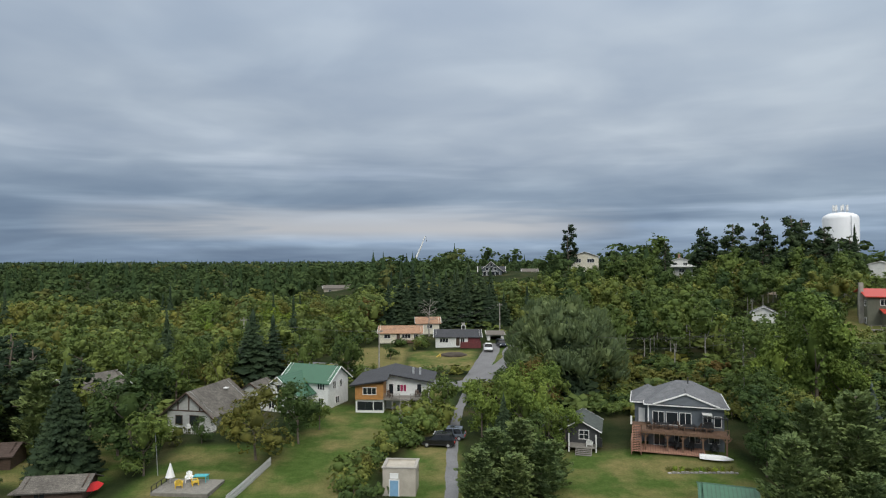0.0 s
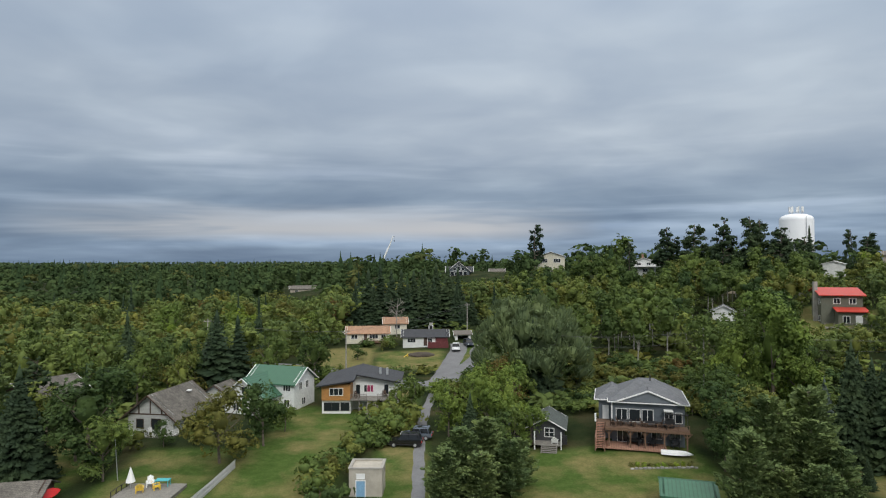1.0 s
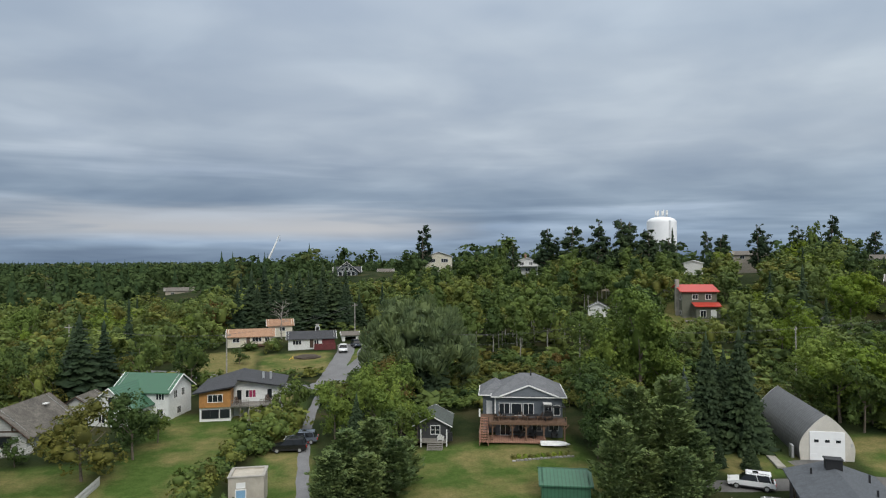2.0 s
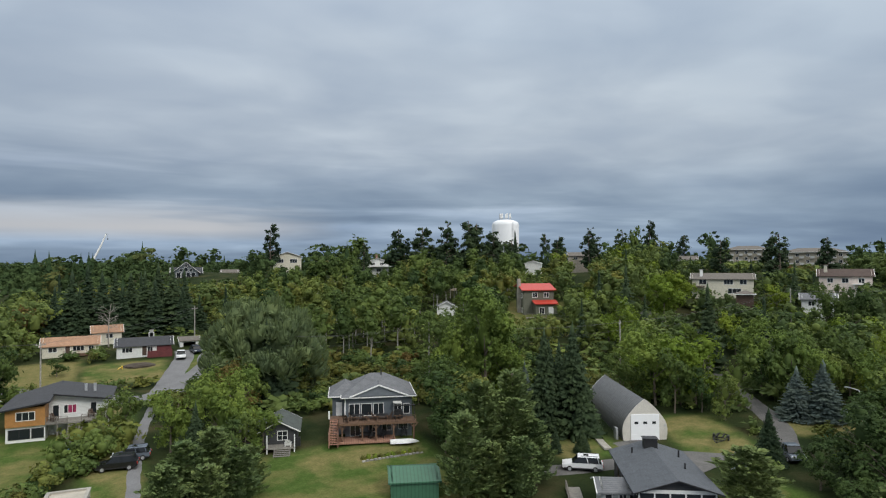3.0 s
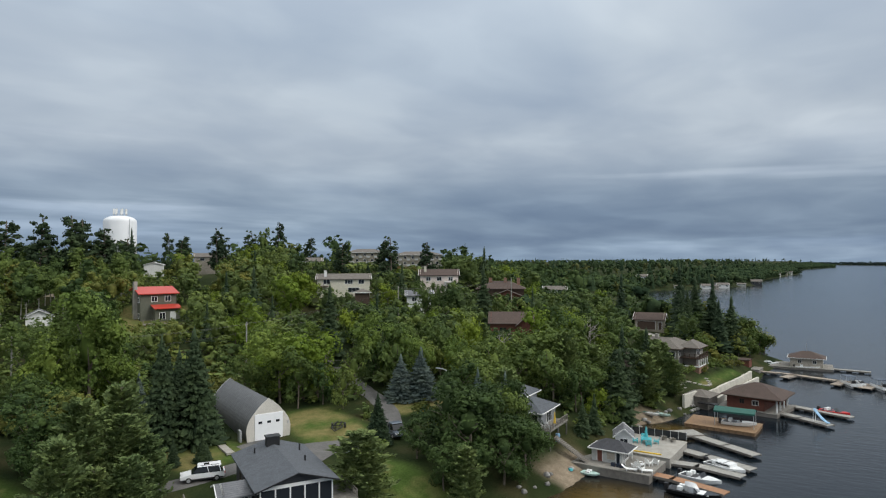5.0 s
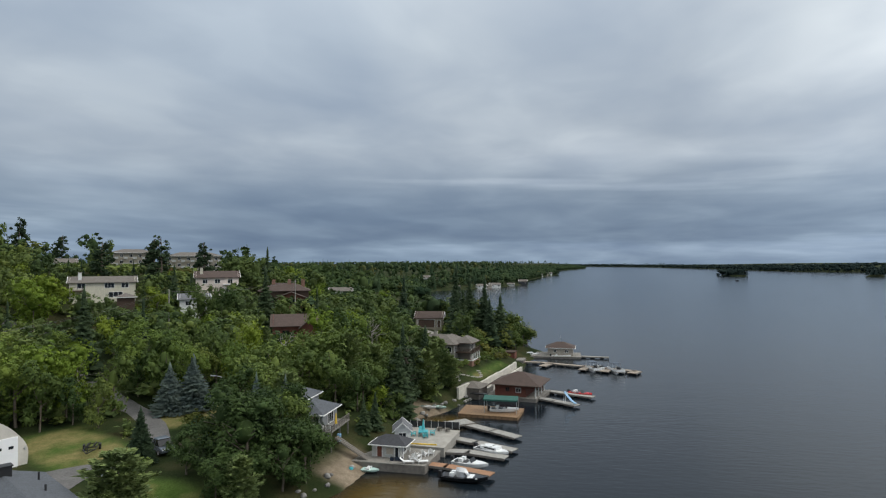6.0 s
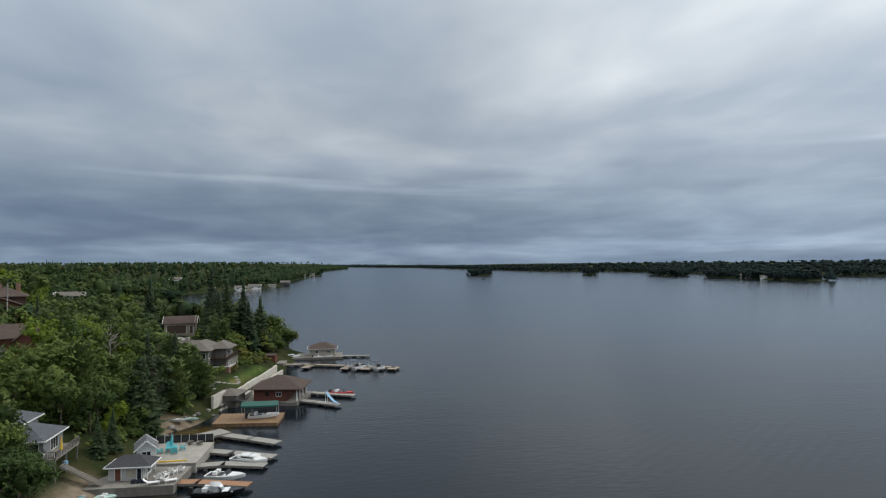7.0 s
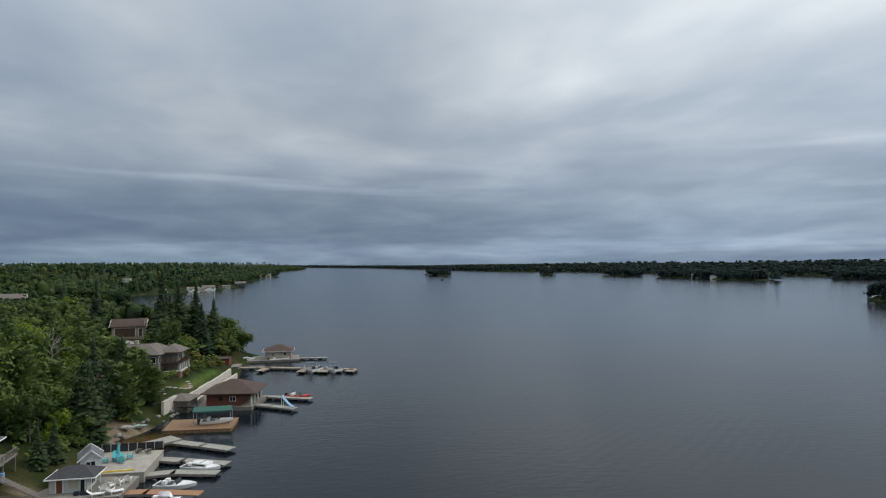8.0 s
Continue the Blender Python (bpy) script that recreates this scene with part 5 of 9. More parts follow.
def orange_house():
    e = thing("orange_and_white_house", -8.6, 104.2, -3, "split-level house with orange cedar and white walls", "house", 5.0)
    walls(e, -6.0, -1.3, -0.9, 5.0, 2.3, 4.9, ORANGE_WOOD, name="cedar_wall")
    walls(e, -6.0, -1.3, -0.5, 5.0, -1, 2.3, WHITE, name="lower_wall")
    walls(e, -1.3, 6.3, 2.2, 10.5, -1, 4.9, WHITE_SIDING)
    bm = bmesh.new()
    slab(bm, [(-6.9, -1.5, 4.75), (-0.6, -1.5, 5.7), (-0.6, 10.8, 6.5), (-6.9, 10.8, 4.75)], 0.2)
    slab(bm, [(-0.6, 1.2, 6.2), (6.9, 1.2, 4.9), (6.9, 11, 4.9), (-0.6, 11, 6.4)], 0.2)
    rf = part("roof", bm, SHINGLE_DARK, e)
    part("fascia", barred(((-6.95, -1.55, 4.62), (-0.6, -1.55, 5.58), 0.2), ((-0.6, 1.15, 6.08), (6.95, 1.15, 4.78), 0.2)), BLACK, rf)
    tri = bmesh.new()
    f = [tri.verts.new(p) for p in ((-1.3, 2.2, 4.85), (6.3, 2.2, 4.85), (-0.6, 2.2, 6.05))]
    b = [tri.verts.new((p.co.x, 2.4, p.co.z)) for p in f]
    tri.faces.new(f)
    tri.faces.new(b[::-1])
    for k in range(3):
        tri.faces.new((f[k], f[(k + 1) % 3], b[(k + 1) % 3], b[k]))
    part("gable_panel", tri, WHITE_SIDING, e)
    window(e, "s", -0.9, -3.6, 3.1, 2.3, 1.25, 3)
    window(e, "s", -0.5, -4.4, 0.5, 2.6, 1.4, 2, trim=BLACK)
    window(e, "s", -0.5, -2.2, 0.5, 1.5, 1.4, 1, trim=BLACK)
    w = window(e, "s", 2.2, 1.4, 3.0, 1.7, 1.3, 3)
    part("curtain", boxes((-0.25, 0.25, -0.05, -0.036, 0.1, 1.2), (0.4, 0.75, -0.05, -0.036, 0.1, 1.2)), CURTAIN, w, "magenta curtain")
    window(e, "s", 2.2, -0.4, 2.5, 0.9, 1.9, 1, name="patio_door")
    window(e, "s", 2.2, 4.4, 2.5, 0.9, 1.9, 1, name="patio_door")
    window(e, "s", 2.2, 2.5, 0.5, 2.4, 1.2, 2, trim=BLACK)
    part("deck", boxes((-1.3, 6.5, -0.9, 2.2, 2.2, 2.38)), GREY_PLANK, e)
    for u in (0.2, 3.2, 6.2):
        part("post", boxes((u - 0.1, u + 0.1, -0.8, -0.6, -0.6, 2.2)), GREY_POST, e)
    railing(e, [(-1.2, -0.85), (1.4, -0.85)], 2.38, 0.9, GREY_POST, 1.3, 0.25)
    railing(e, [(3.2, -0.85), (6.4, -0.85), (6.4, 2.2)], 2.38, 0.9, GREY_POST, 1.4, 0.25)
    stairs(e, 2.3, -3.9, 0, 2.3, 1.4, 3.0, GREY_PLANK)
    for u in (2.9, 4.1):
        part("roof_vent", boxes((u, u + 0.35, 5.2, 5.5, 5.4, 6.6)), STEEL, e)
    return e


orange_house()
for u, v, t in ((-0.4, 0.8, 40), (5.2, 0.6, -30), (4.2, 1.2, 10)):
    armchair(-8.6 + u, 104.2 + v, 7.38, t, DARK_WOOD, "dark chair on the grey plank deck")
tarp = thing("blue_tarp_heap", -6.0, 98.3, 20, "heap under a crumpled blue tarp by the hedge", "tarp")
bm = bmesh.new()
hull(bm, 2.4, 1.5, 0.7, 0, flip=True, stern=0.5)
part("cover", bm, BLUE_TARP, tarp)


def green_house():
    e = thing("green_roofed_house", -26.0, 107.0, -22, "white house with steep green metal roofs", "house", 5.0, size=0.95)
    walls(e, -4.0, 3.8, -3.6, 4.5, -1, 3.4, WHITE_SIDING, "y", 3.1)
    gable_roof(e, -4.0, 3.8, -3.6, 4.5, 3.4, 3.1, "y", GREEN_METAL, 0.6)
    walls(e, -3.0, 6.8, 1.4, 8.2, -1, 5.2, WHITE_SIDING, "x", 2.2, name="rear_wall")
    gable_roof(e, -3.0, 6.8, 1.4, 8.2, 5.2, 2.2, "x", GREEN_METAL, 0.6, name="rear_roof")
    window(e, "s", -3.6, 0.0, 3.6, 1.1, 1.4, 1)
    window(e, "s", -3.6, -1.6, 0.7, 1.3, 1.5, 2)
    window(e, "s", -3.6, 1.6, 0.7, 1.3, 1.5, 2)
    window(e, "e", 3.8, -1.6, 0.6, 1.0, 1.6, 1)
    window(e, "e", 3.8, 0.2, 0.6, 1.0, 1.6, 1)
    window(e, "e", 6.8, 3.4, 3.5, 1.0, 1.4, 2)
    window(e, "e", 6.8, 5.6, 3.5, 1.0, 1.4, 2)
    window(e, "e", 6.8, 4.4, 0.7, 1.2, 1.3, 2)
    window(e, "s", 1.4, 5.3, 3.5, 1.6, 1.3, 3)
    window(e, "s", 1.4, 5.3, 0.7, 1.2, 1.4, 2)


green_house()


def weathered_house():
    e = thing("weathered_house", -37.6, 99.6, -12, "pale grey house under a mossy weathered shingle roof", "house", 4.9)
    walls(e, -3.6, 3.8, -5.0, 5.2, -1, 2.7, GREY_WALL, "y", 3.0)
    gable_roof(e, -3.6, 3.8, -5.0, 5.2, 2.7, 3.0, "y", SHINGLE_OLD, 0.9, trim=DARK_WOOD)
    part("half_timber", boxes((-3.6, 3.8, -5.04, -5.0, 2.6, 2.8), (-0.05, 0.15, -5.04, -5.0, 2.8, 5.0), (-1.9, -1.7, -5.04, -5.0, 2.8, 4.0), (1.8, 2.0, -5.04, -5.0, 2.8, 4.0)), DARK_WOOD, e)
    window(e, "s", -5.0, 1.0, 0.5, 1.6, 1.6, 1, trim=DARK_WOOD)
    window(e, "s", -5.0, -1.6, 0.6, 1.2, 1.4, 1, trim=DARK_WOOD)
    window(e, "e", 3.8, -1.0, 0.5, 1.2, 1.5, 1, trim=DARK_WOOD)
    part("deck", boxes((-4.6, 4.8, -7.4, -5.0, -0.2, 0.0)), GREY_PLANK, e)
    railing(e, [(-4.5, -7.3), (4.7, -7.3), (4.7, -5.1)], 0.0, 0.9, WHITE, 1.3, 0.16)
    part("skylight", boxes((1.4, 2.0, 2.2, 2.9, 4.7, 4.85)), WHITE, e)
    simple_house("weathered_annex", -32.6, 110.0, -12, 5, 5, 2.4, 1.6, "y", GREY_WALL, SHINGLE_OLD, "small annex with a weathered shingle roof", trim=DARK_WOOD, group="")


weathered_house()
armchair(-42.5, 94.2, 4.9, 0, WHITE, "white plastic chair on a small deck")
armchair(-37.8, 93.4, 4.9, 60, WHITE, "white plastic chair on a small deck")
simple_house("brown_house", -57.5, 101.0, -28, 8, 9, 4.6, 2.0, "y", DARK_WOOD, SHINGLE_OLD, "dark brown wooden house half hidden by trees", (("s", -1.5, 2.6, 1.4, 1.2, 2), ("s", 1.8, 2.6, 1.4, 1.2, 2), ("e", 0, 2.6, 1.4, 1.2, 2)))


def lake_hut():
    e = thing("boat_hut", -42.6, 69.6, 8, "low dark wooden hut with a weathered roof", "shed", 4.0, size=0.86)
    walls(e, -3.6, 3.6, -2.2, 2.4, -1, 1.9, DARK_WOOD, "x", 1.0)
    gable_roof(e, -3.6, 3.6, -2.2, 2.4, 1.9, 1.0, "x", SHINGLE_OLD, 0.6, trim=None)
    window(e, "s", -2.2, -1.5, 0.4, 1.4, 1.2, 2, trim=DARK_WOOD)
    window(e, "e", 3.6, 0.2, 0.4, 0.9, 1.0, 1, trim=DARK_WOOD)
    part("lean_to", boxes((-5.8, -3.6, -1.0, 2.0, 0.9, 1.05)), SHINGLE_OLD, e)


lake_hut()
simple_house("boat_hut", -55.8, 78.5, 10, 4.5, 4.0, 1.9, 0.9, "x", DARK_WOOD, SHINGLE_BROWN, "tiny brown wooden hut by the lawn", trim=None, group="")
kayak = thing("kayak", -39.1, 69.9, 60, "bright red kayak standing against the dark hut", "kayak", 4.2)
bm = bmesh.new()
hull(bm, 1.9, 0.95, 0.35, 0.1)
part("hull", bm, RED_PAINT, kayak, m=pose(0, 0, 0.9, 70, 0, 0))


def lake_deck():
    e = thing("lakeside_deck", -29.2, 71.8, -4, "weathered grey plank deck on the lawn", "deck", 4.05, size=0.8)
    part("planks", boxes((-4.2, 4.0, -2.8, 2.9, 0.35, 0.5)), GREY_PLANK, e)
    part("skirt", boxes((-4.15, 3.95, -2.78, -2.7, -0.5, 0.35), (3.9, 3.98, -2.7, 2.85, -0.5, 0.35)), GREY_POST, e)
    railing(e, [(-4.1, 2.8), (-4.1, -2.7)], 0.5, 0.8, BLACK, 1.4)


lake_deck()
for x, y, t, mat, lab in ((-30.2, 71.4, 200, YELLOW, "yellow garden chair on the grey deck"), (-28.7, 72.2, 120, YELLOW, "yellow garden chair on the grey deck"), (-29.8, 73.3, 20, WHITE, "white garden chair on the grey deck")):
    armchair(x, y, 4.45, t, mat, lab)
deck_table(-28.4, 73.3, 4.45, 0, TEAL, "turquoise table on the grey deck")
shade = thing("white_parasol", -31.8, 72.8, 0, "folded white parasol on the grey deck", "parasol", 4.45)
bm = bmesh.new()
tube(bm, (0, 0, 0), (0, 0, 2.4), 0.03)
part("pole", bm, STEEL, shade)
bm = bmesh.new()
tube(bm, (0, 0, 0.7), (0, 0, 2.3), 0.55, 0.06, 8)
part("canopy", bm, WHITE, shade)
mast = thing("flag_pole", -34.6, 75.8, 0, "thin bare pole beside the deck", "pole")
bm = bmesh.new()
tube(bm, (0, 0, 0), (-0.4, 0, 6.0), 0.05, 0.03)
part("pole", bm, STEEL, mast)


def picket_fence():
    e = thing("picket_fence", -22.0, 79.6, 0, "low white picket fence along the lawn", "fence")
    a, b = Vector((0, 0, 0)), Vector((-1.4, -12.5, 0))
    me = None
    n = 62
    for k in range(n):
        q = a + (b - a) * k / n
        if me is None:
            o = part("picket", boxes((-0.02, 0.02, -0.06, 0.06, -0.2, 1.05)), PICKET, e)
            me = o.data
        else:
            o = new("picket", me)
            o.parent = e
        o.matrix_local = pose(q.x, q.y, ground_at(-22.0 + q.x, 79.6 + q.y) - ground_at(-22.0, 79.6) + 0.02 * math.sin(k * 2.1), 2 * math.sin(k), 0, -6)
    for z in (0.3, 0.8):
        part("rail", barred(((0.04, 0, z), (b.x + 0.04, b.y, z - 0.3), 0.06)), PICKET, e)


picket_fence()

# ---- bungalows on the street ----
e = simple_house("tan_bungalow", -11.8, 173.6, 2, 11.4, 7, 2.6, 1.5, "x", CREAM_SIDING, SHINGLE_TAN, "cream bungalow with a faded orange roof", (("s", -3.6, 0.9, 1.8, 1.2, 2), ("s", 1.6, 0.9, 2.4, 1.3, 3), ("s", 4.2, 0.9, 1.2, 1.2, 2), ("e", 0, 0.9, 1.4, 1.2, 2)), (("s", -0.6, 0.1, 0.95, 2.1, DARK_WOOD),))
part("porch_deck", boxes((-1.5, 5.0, -5.6, -3.5, 0.0, 0.45)), DECK_WOOD, e)
railing(e, [(-1.4, -5.5), (4.9, -5.5)], 0.45, 0.8, DECK_WOOD, 1.5)
simple_house("tan_cottage", -4.6, 184, 4, 6.5, 6, 3.2, 1.4, "x", CREAM_SIDING, SHINGLE_TAN, "small house with a faded orange roof", (("s", 0.5, 1.4, 1.6, 1.2, 2), ("e", 0.5, 1.4, 1.2, 1.2, 2)))
e = simple_house("white_bungalow", 3.8, 165.4, 0, 11.6, 7, 2.6, 1.45, "x", WHITE_SIDING, SHINGLE_DARK, "white bungalow with dark roof and maroon porch", (("s", -3.6, 0.9, 2.2, 1.2, 3), ("s", 1.2, 0.9, 1.2, 1.2, 2), ("e", -0.5, 0.9, 1.4, 1.1, 2)), (("s", 0.0, 0.1, 0.95, 2.1, DARK_WOOD),), chimney=(1.6, 1.2, 5.4, GREY_WALL))
part("porch", boxes((0.6, 5.9, -5.4, -3.5, -0.3, 0.35), (0.6, 5.9, -5.4, -5.3, 0.35, 1.25), (5.8, 5.9, -5.3, -3.5, 0.35, 1.25)), MAROON, e, "maroon railed porch")
part("porch_wall", boxes((2.6, 5.8, -3.58, -3.5, 0.35, 2.4)), MAROON, e)
part("dormer", boxes((1.0, 2.2, 0.8, 2.0, 3.0, 4.9)), WHITE, e)


def open_garage():
    e = thing("garage", 14.2, 171.5, 0, "white garage with its door open", "garage", ground_at(14.2, 171.5) - 0.8, size=0.85)
    bm = boxes((-2.6, -1.7, -3, -2.8, -0.5, 2.6), (1.7, 2.6, -3, -2.8, -0.5, 2.6), (-1.7, 1.7, -3, -2.8, 2.1, 2.6), (-2.6, -2.4, -2.8, 3, -0.5, 2.6), (2.4, 2.6, -2.8, 3, -0.5, 2.6), (-2.4, 2.4, 2.8, 3, -0.5, 2.6))
    part("wall", bm, WHITE_SIDING, e)
    gable_roof(e, -2.6, 2.6, -3, 3, 2.6, 0.9, "x", SHINGLE_TAUPE, 0.4)
    part("raised_door", boxes((-1.7, 1.7, -2.75, -0.2, 2.0, 2.08)), WHITE, e)


open_garage()
heap = thing("soil_heap", 2.6, 152.5, 0, "dark heap of soil on the front lawn", "soil heap")
bm = bmesh.new()
for k in range(1):
    bmesh.ops.create_icosphere(bm, subdivisions=3, radius=1.0)
for v in bm.verts:
    v.co = Vector((v.co.x * 3.2, v.co.y * 2.0, v.co.z * 0.8)) * (1 + 0.16 * noise.noise(v.co * 2.3))
part("mound", bm, SOIL, heap)
toy = thing("garden_toy", -1.2, 151.2, 30, "yellow plastic garden slide on the lawn", "toy", size=0.55)
bm = bmesh.new()
slab(bm, [(-0.9, -0.25, 0.1), (0.9, -0.25, 1.1), (0.9, 0.25, 1.1), (-0.9, 0.25, 0.1)], 0.1)
bx(bm, 0.85, 1.0, -0.3, 0.3, 0, 1.3)
part("chute", bm, YELLOW, toy)

# ---- houses on the hill ----
def chalet():
    e = thing("grey_chalet", 22.4, 290.5, -4, "blue-grey chalet with a big glazed gable", "house", 23.2, "village houses", size=1.12)
    walls(e, -4.4, 4.4, -5, 5, -4, 2.9, GREY_SIDING, "y", 3.6)
    gable_roof(e, -4.4, 4.4, -5, 5, 2.9, 3.6, "y", SHINGLE_DARK, 0.8)
    walls(e, -5.0, 5.6, 1, 8, -4, 2.4, GREY_SIDING, "x", 2.0, name="rear_wall")
    gable_roof(e, -5.0, 5.6, 1, 8, 2.4, 2.0, "x", SHINGLE_DARK, 0.6, name="rear_roof")
    for u, z, w, h in ((-2.6, 0.4, 1.5, 2.0), (-0.85, 0.4, 1.5, 2.0), (0.85, 0.4, 1.5, 2.0), (2.6, 0.4, 1.5, 2.0), (-1.7, 2.7, 1.3, 1.2), (0, 2.7, 1.5, 1.6), (1.7, 2.7, 1.3, 1.2), (0, 4.5, 1.2, 0.9), (-2.4, -2.2, 1.8, 1.5), (1.6, -2.2, 2.4, 1.5)):
        window(e, "s", -5, u, z, w, h, 1)
    part("balcony", boxes((-4.6, 4.6, -6.8, -5, -0.15, 0.0)), GREY_POST, e)
    railing(e, [(-4.5, -6.7), (4.5, -6.7)], 0, 0.9, GREY_POST, 1.8)


chalet()
simple_house("cream_house", 63.8, 279.5, -14, 10, 9, 5.6, 1.6, "y", CREAM_SIDING, SHINGLE_TAUPE, "cream two-storey house on the ridge", (("s", -2.6, 3.1, 2.6, 1.5, 3), ("s", 2.2, 3.1, 2.6, 1.5, 3), ("s", -2.6, 0.4, 1.8, 1.2, 2), ("w", 0, 3.1, 1.4, 1.3, 2)), z=26.0, sunk=5, chimney=(-3.6, 2.5, 7.8, BRICK), size=1.2)
e = simple_house("white_house", 92.0, 240.5, -22, 8.5, 8, 4.6, 1.4, "y", WHITE_SIDING, WHITE, "white two-storey house among pines", (("s", -2.0, 2.9, 1.8, 1.2, 2), ("s", 1.6, 2.9, 1.4, 1.2, 2), ("s", 0.4, 0.3, 2.0, 1.4, 2)), z=25.6, sunk=5, chimney=(-0.6, 1.5, 7.4, BRICK))
part("balcony", boxes((-3.0, 6.0, -5.8, -4.0, 2.4, 2.6)), WHITE, e)
railing(e, [(-2.9, -5.7), (5.9, -5.7)], 2.6, 0.9, WHITE, 1.5)
simple_house("white_gabled_house", 82.4, 160.0, -27, 5.4, 5, 2.9, 1.4, "y", WHITE_SIDING, SHINGLE_GREY, "white gabled outbuilding on the slope", z=14.3, sunk=3)


def red_roofed_house():
    e = thing("red_roofed_house", 106.8, 150.6, -20, "olive-grey house with bright red metal roofs", "house", 14.0, "village houses", size=1.22)
    walls(e, -3.4, 4.0, -2.0, 5.0, -3, 6.2, OLIVE_WALL)
    walls(e, -1.0, 4.0, -4.4, -2.0, -3, 3.0, OLIVE_WALL, name="front_wall")
    bm = bmesh.new()
    slab(bm, [(-3.9, -2.6, 6.2), (4.5, -2.6, 6.2), (4.5, 2.6, 7.6), (-3.9, 2.6, 7.6)], 0.15)
    slab(bm, [(-3.9, 2.6, 7.6), (4.5, 2.6, 7.6), (4.5, 5.6, 6.8), (-3.9, 5.6, 6.8)], 0.15)
    part("roof", bm, RED_METAL, e)
    bm = bmesh.new()
    slab(bm, [(-1.4, -5.0, 3.1), (4.4, -5.0, 3.1), (4.4, -2.0, 3.8), (-1.4, -2.0, 3.8)], 0.14)
    part("porch_roof", bm, RED_METAL, e)
    tri = bmesh.new()
    f = [tri.verts.new(p) for p in ((-3.4, -2.0, 6.1), (-3.4, 5.0, 6.75), (-3.4, 2.6, 7.45))]
    b = [tri.verts.new((-3.2, p.co.y, p.co.z)) for p in f]
    tri.faces.new(f)
    tri.faces.new(b[::-1])
    for k in range(3):
        tri.faces.new((f[k], f[(k + 1) % 3], b[(k + 1) % 3], b[k]))
    part("gable_panel", tri, OLIVE_WALL, e)
    part("chimney", boxes((-4.1, -3.4, 0.4, 1.4, -3, 8.8)), CONCRETE, e)
    for u in (-0.6, 2.2):
        window(e, "s", -2.0, u, 4.4, 1.3, 1.2, 2)
    window(e, "s", -4.4, 0.4, 0.7, 1.3, 1.5, 2)
    door(e, "s", -4.4, 2.6, 0.1, 1.0, 2.1, WHITE)
    window(e, "w", -3.4, -0.8, 4.2, 1.1, 1.2, 1)
    window(e, "w", -3.4, -0.8, 0.8, 1.1, 1.2, 1)
    part("deck", boxes((-4.0, 4.2, -6.4, -4.4, -0.2, 0.0)), GREY_PLANK, e)
    railing(e, [(-3.9, -6.3), (4.1, -6.3)], 0, 0.9, GREY_POST, 1.5)


red_roofed_house()
simple_house("blue_house", 158.5, 225, -38, 7, 7, 0.5, 1.0, "y", WHITE_SIDING, WHITE, "white-roofed house half hidden near the tank", (), z=28.6, sunk=8)
simple_house("brown_roofed_house", 172, 208, -40, 12, 8, 2.6, 1.4, "x", TAN_WALL, SHINGLE_TAUPE, "low tan house with a brown roof", (("s", -3, 0.8, 1.8, 1.2, 2), ("s", 2, 0.8, 1.8, 1.2, 2)), z=29.6, sunk=9)
e = simple_house("long_cream_house", 150.2, 121.2, -51, 15.5, 9, 3.6, 1.4, "x", CREAM_SIDING, SHINGLE_TAUPE, "long cream house with grey roof and white chimney", (("s", -5.0, 1.9, 2.0, 1.4, 2), ("s", 1.5, 1.9, 2.4, 1.4, 3), ("s", 5.2, 1.9, 1.8, 1.4, 2), ("s", 3.0, -0.6, 3.4, 1.5, 3), ("w", -1, 1.9, 1.8, 1.4, 2)), z=21.2, sunk=4, chimney=(-5.4, -2.5, 6.0, WHITE))
part("balcony", boxes((-9.6, -4.5, -6.6, -4.5, 1.2, 1.4)), DARK_WOOD, e)
railing(e, [(-9.5, -6.5), (-4.6, -6.5)], 1.4, 0.9, DARK_WOOD, 1.2)
simple_house("garden_pavilion", 141.5, 107.5, -51, 4, 4, 2.2, 0.9, "x", DARK_WOOD, SHINGLE_TAUPE, "small dark pavilion with a hipped roof", hip=True, z=19.0, sunk=3, group="")
e = simple_house("pale_pink_house", 174.0, 101.5, -58, 12, 9, 5.0, 1.7, "x", PINK_STUCCO, SHINGLE_BROWN, "pale pink two-storey house with brown roof", (("s", -3.4, 3.0, 1.4, 1.3, 2), ("s", 0, 3.0, 1.6, 1.3, 2), ("s", 3.6, 3.0, 1.4, 1.3, 2), ("s", 3.2, 0.2, 1.6, 1.5, 2)), z=20.6, sunk=3, chimney=(-4.4, -2.0, 7.6, CREAM_SIDING))
part("portico", boxes((1.8, 2.0, -6.0, -5.8, -1, 2.6), (5.2, 5.4, -6.0, -5.8, -1, 2.6), (1.6, 5.6, -6.2, -4.5, 2.6, 2.8)), WHITE, e)
simple_house("white_cottage", 148.6, 92.9, -56, 7, 6, 2.6, 1.2, "x", WHITE_SIDING, SHINGLE_GREY, "white cottage with a grey roof among trees", (("s", -1.5, 0.8, 1.4, 1.2, 2), ("s", 1.8, 0.8, 1.4, 1.2, 2)), z=18.0, sunk=3)


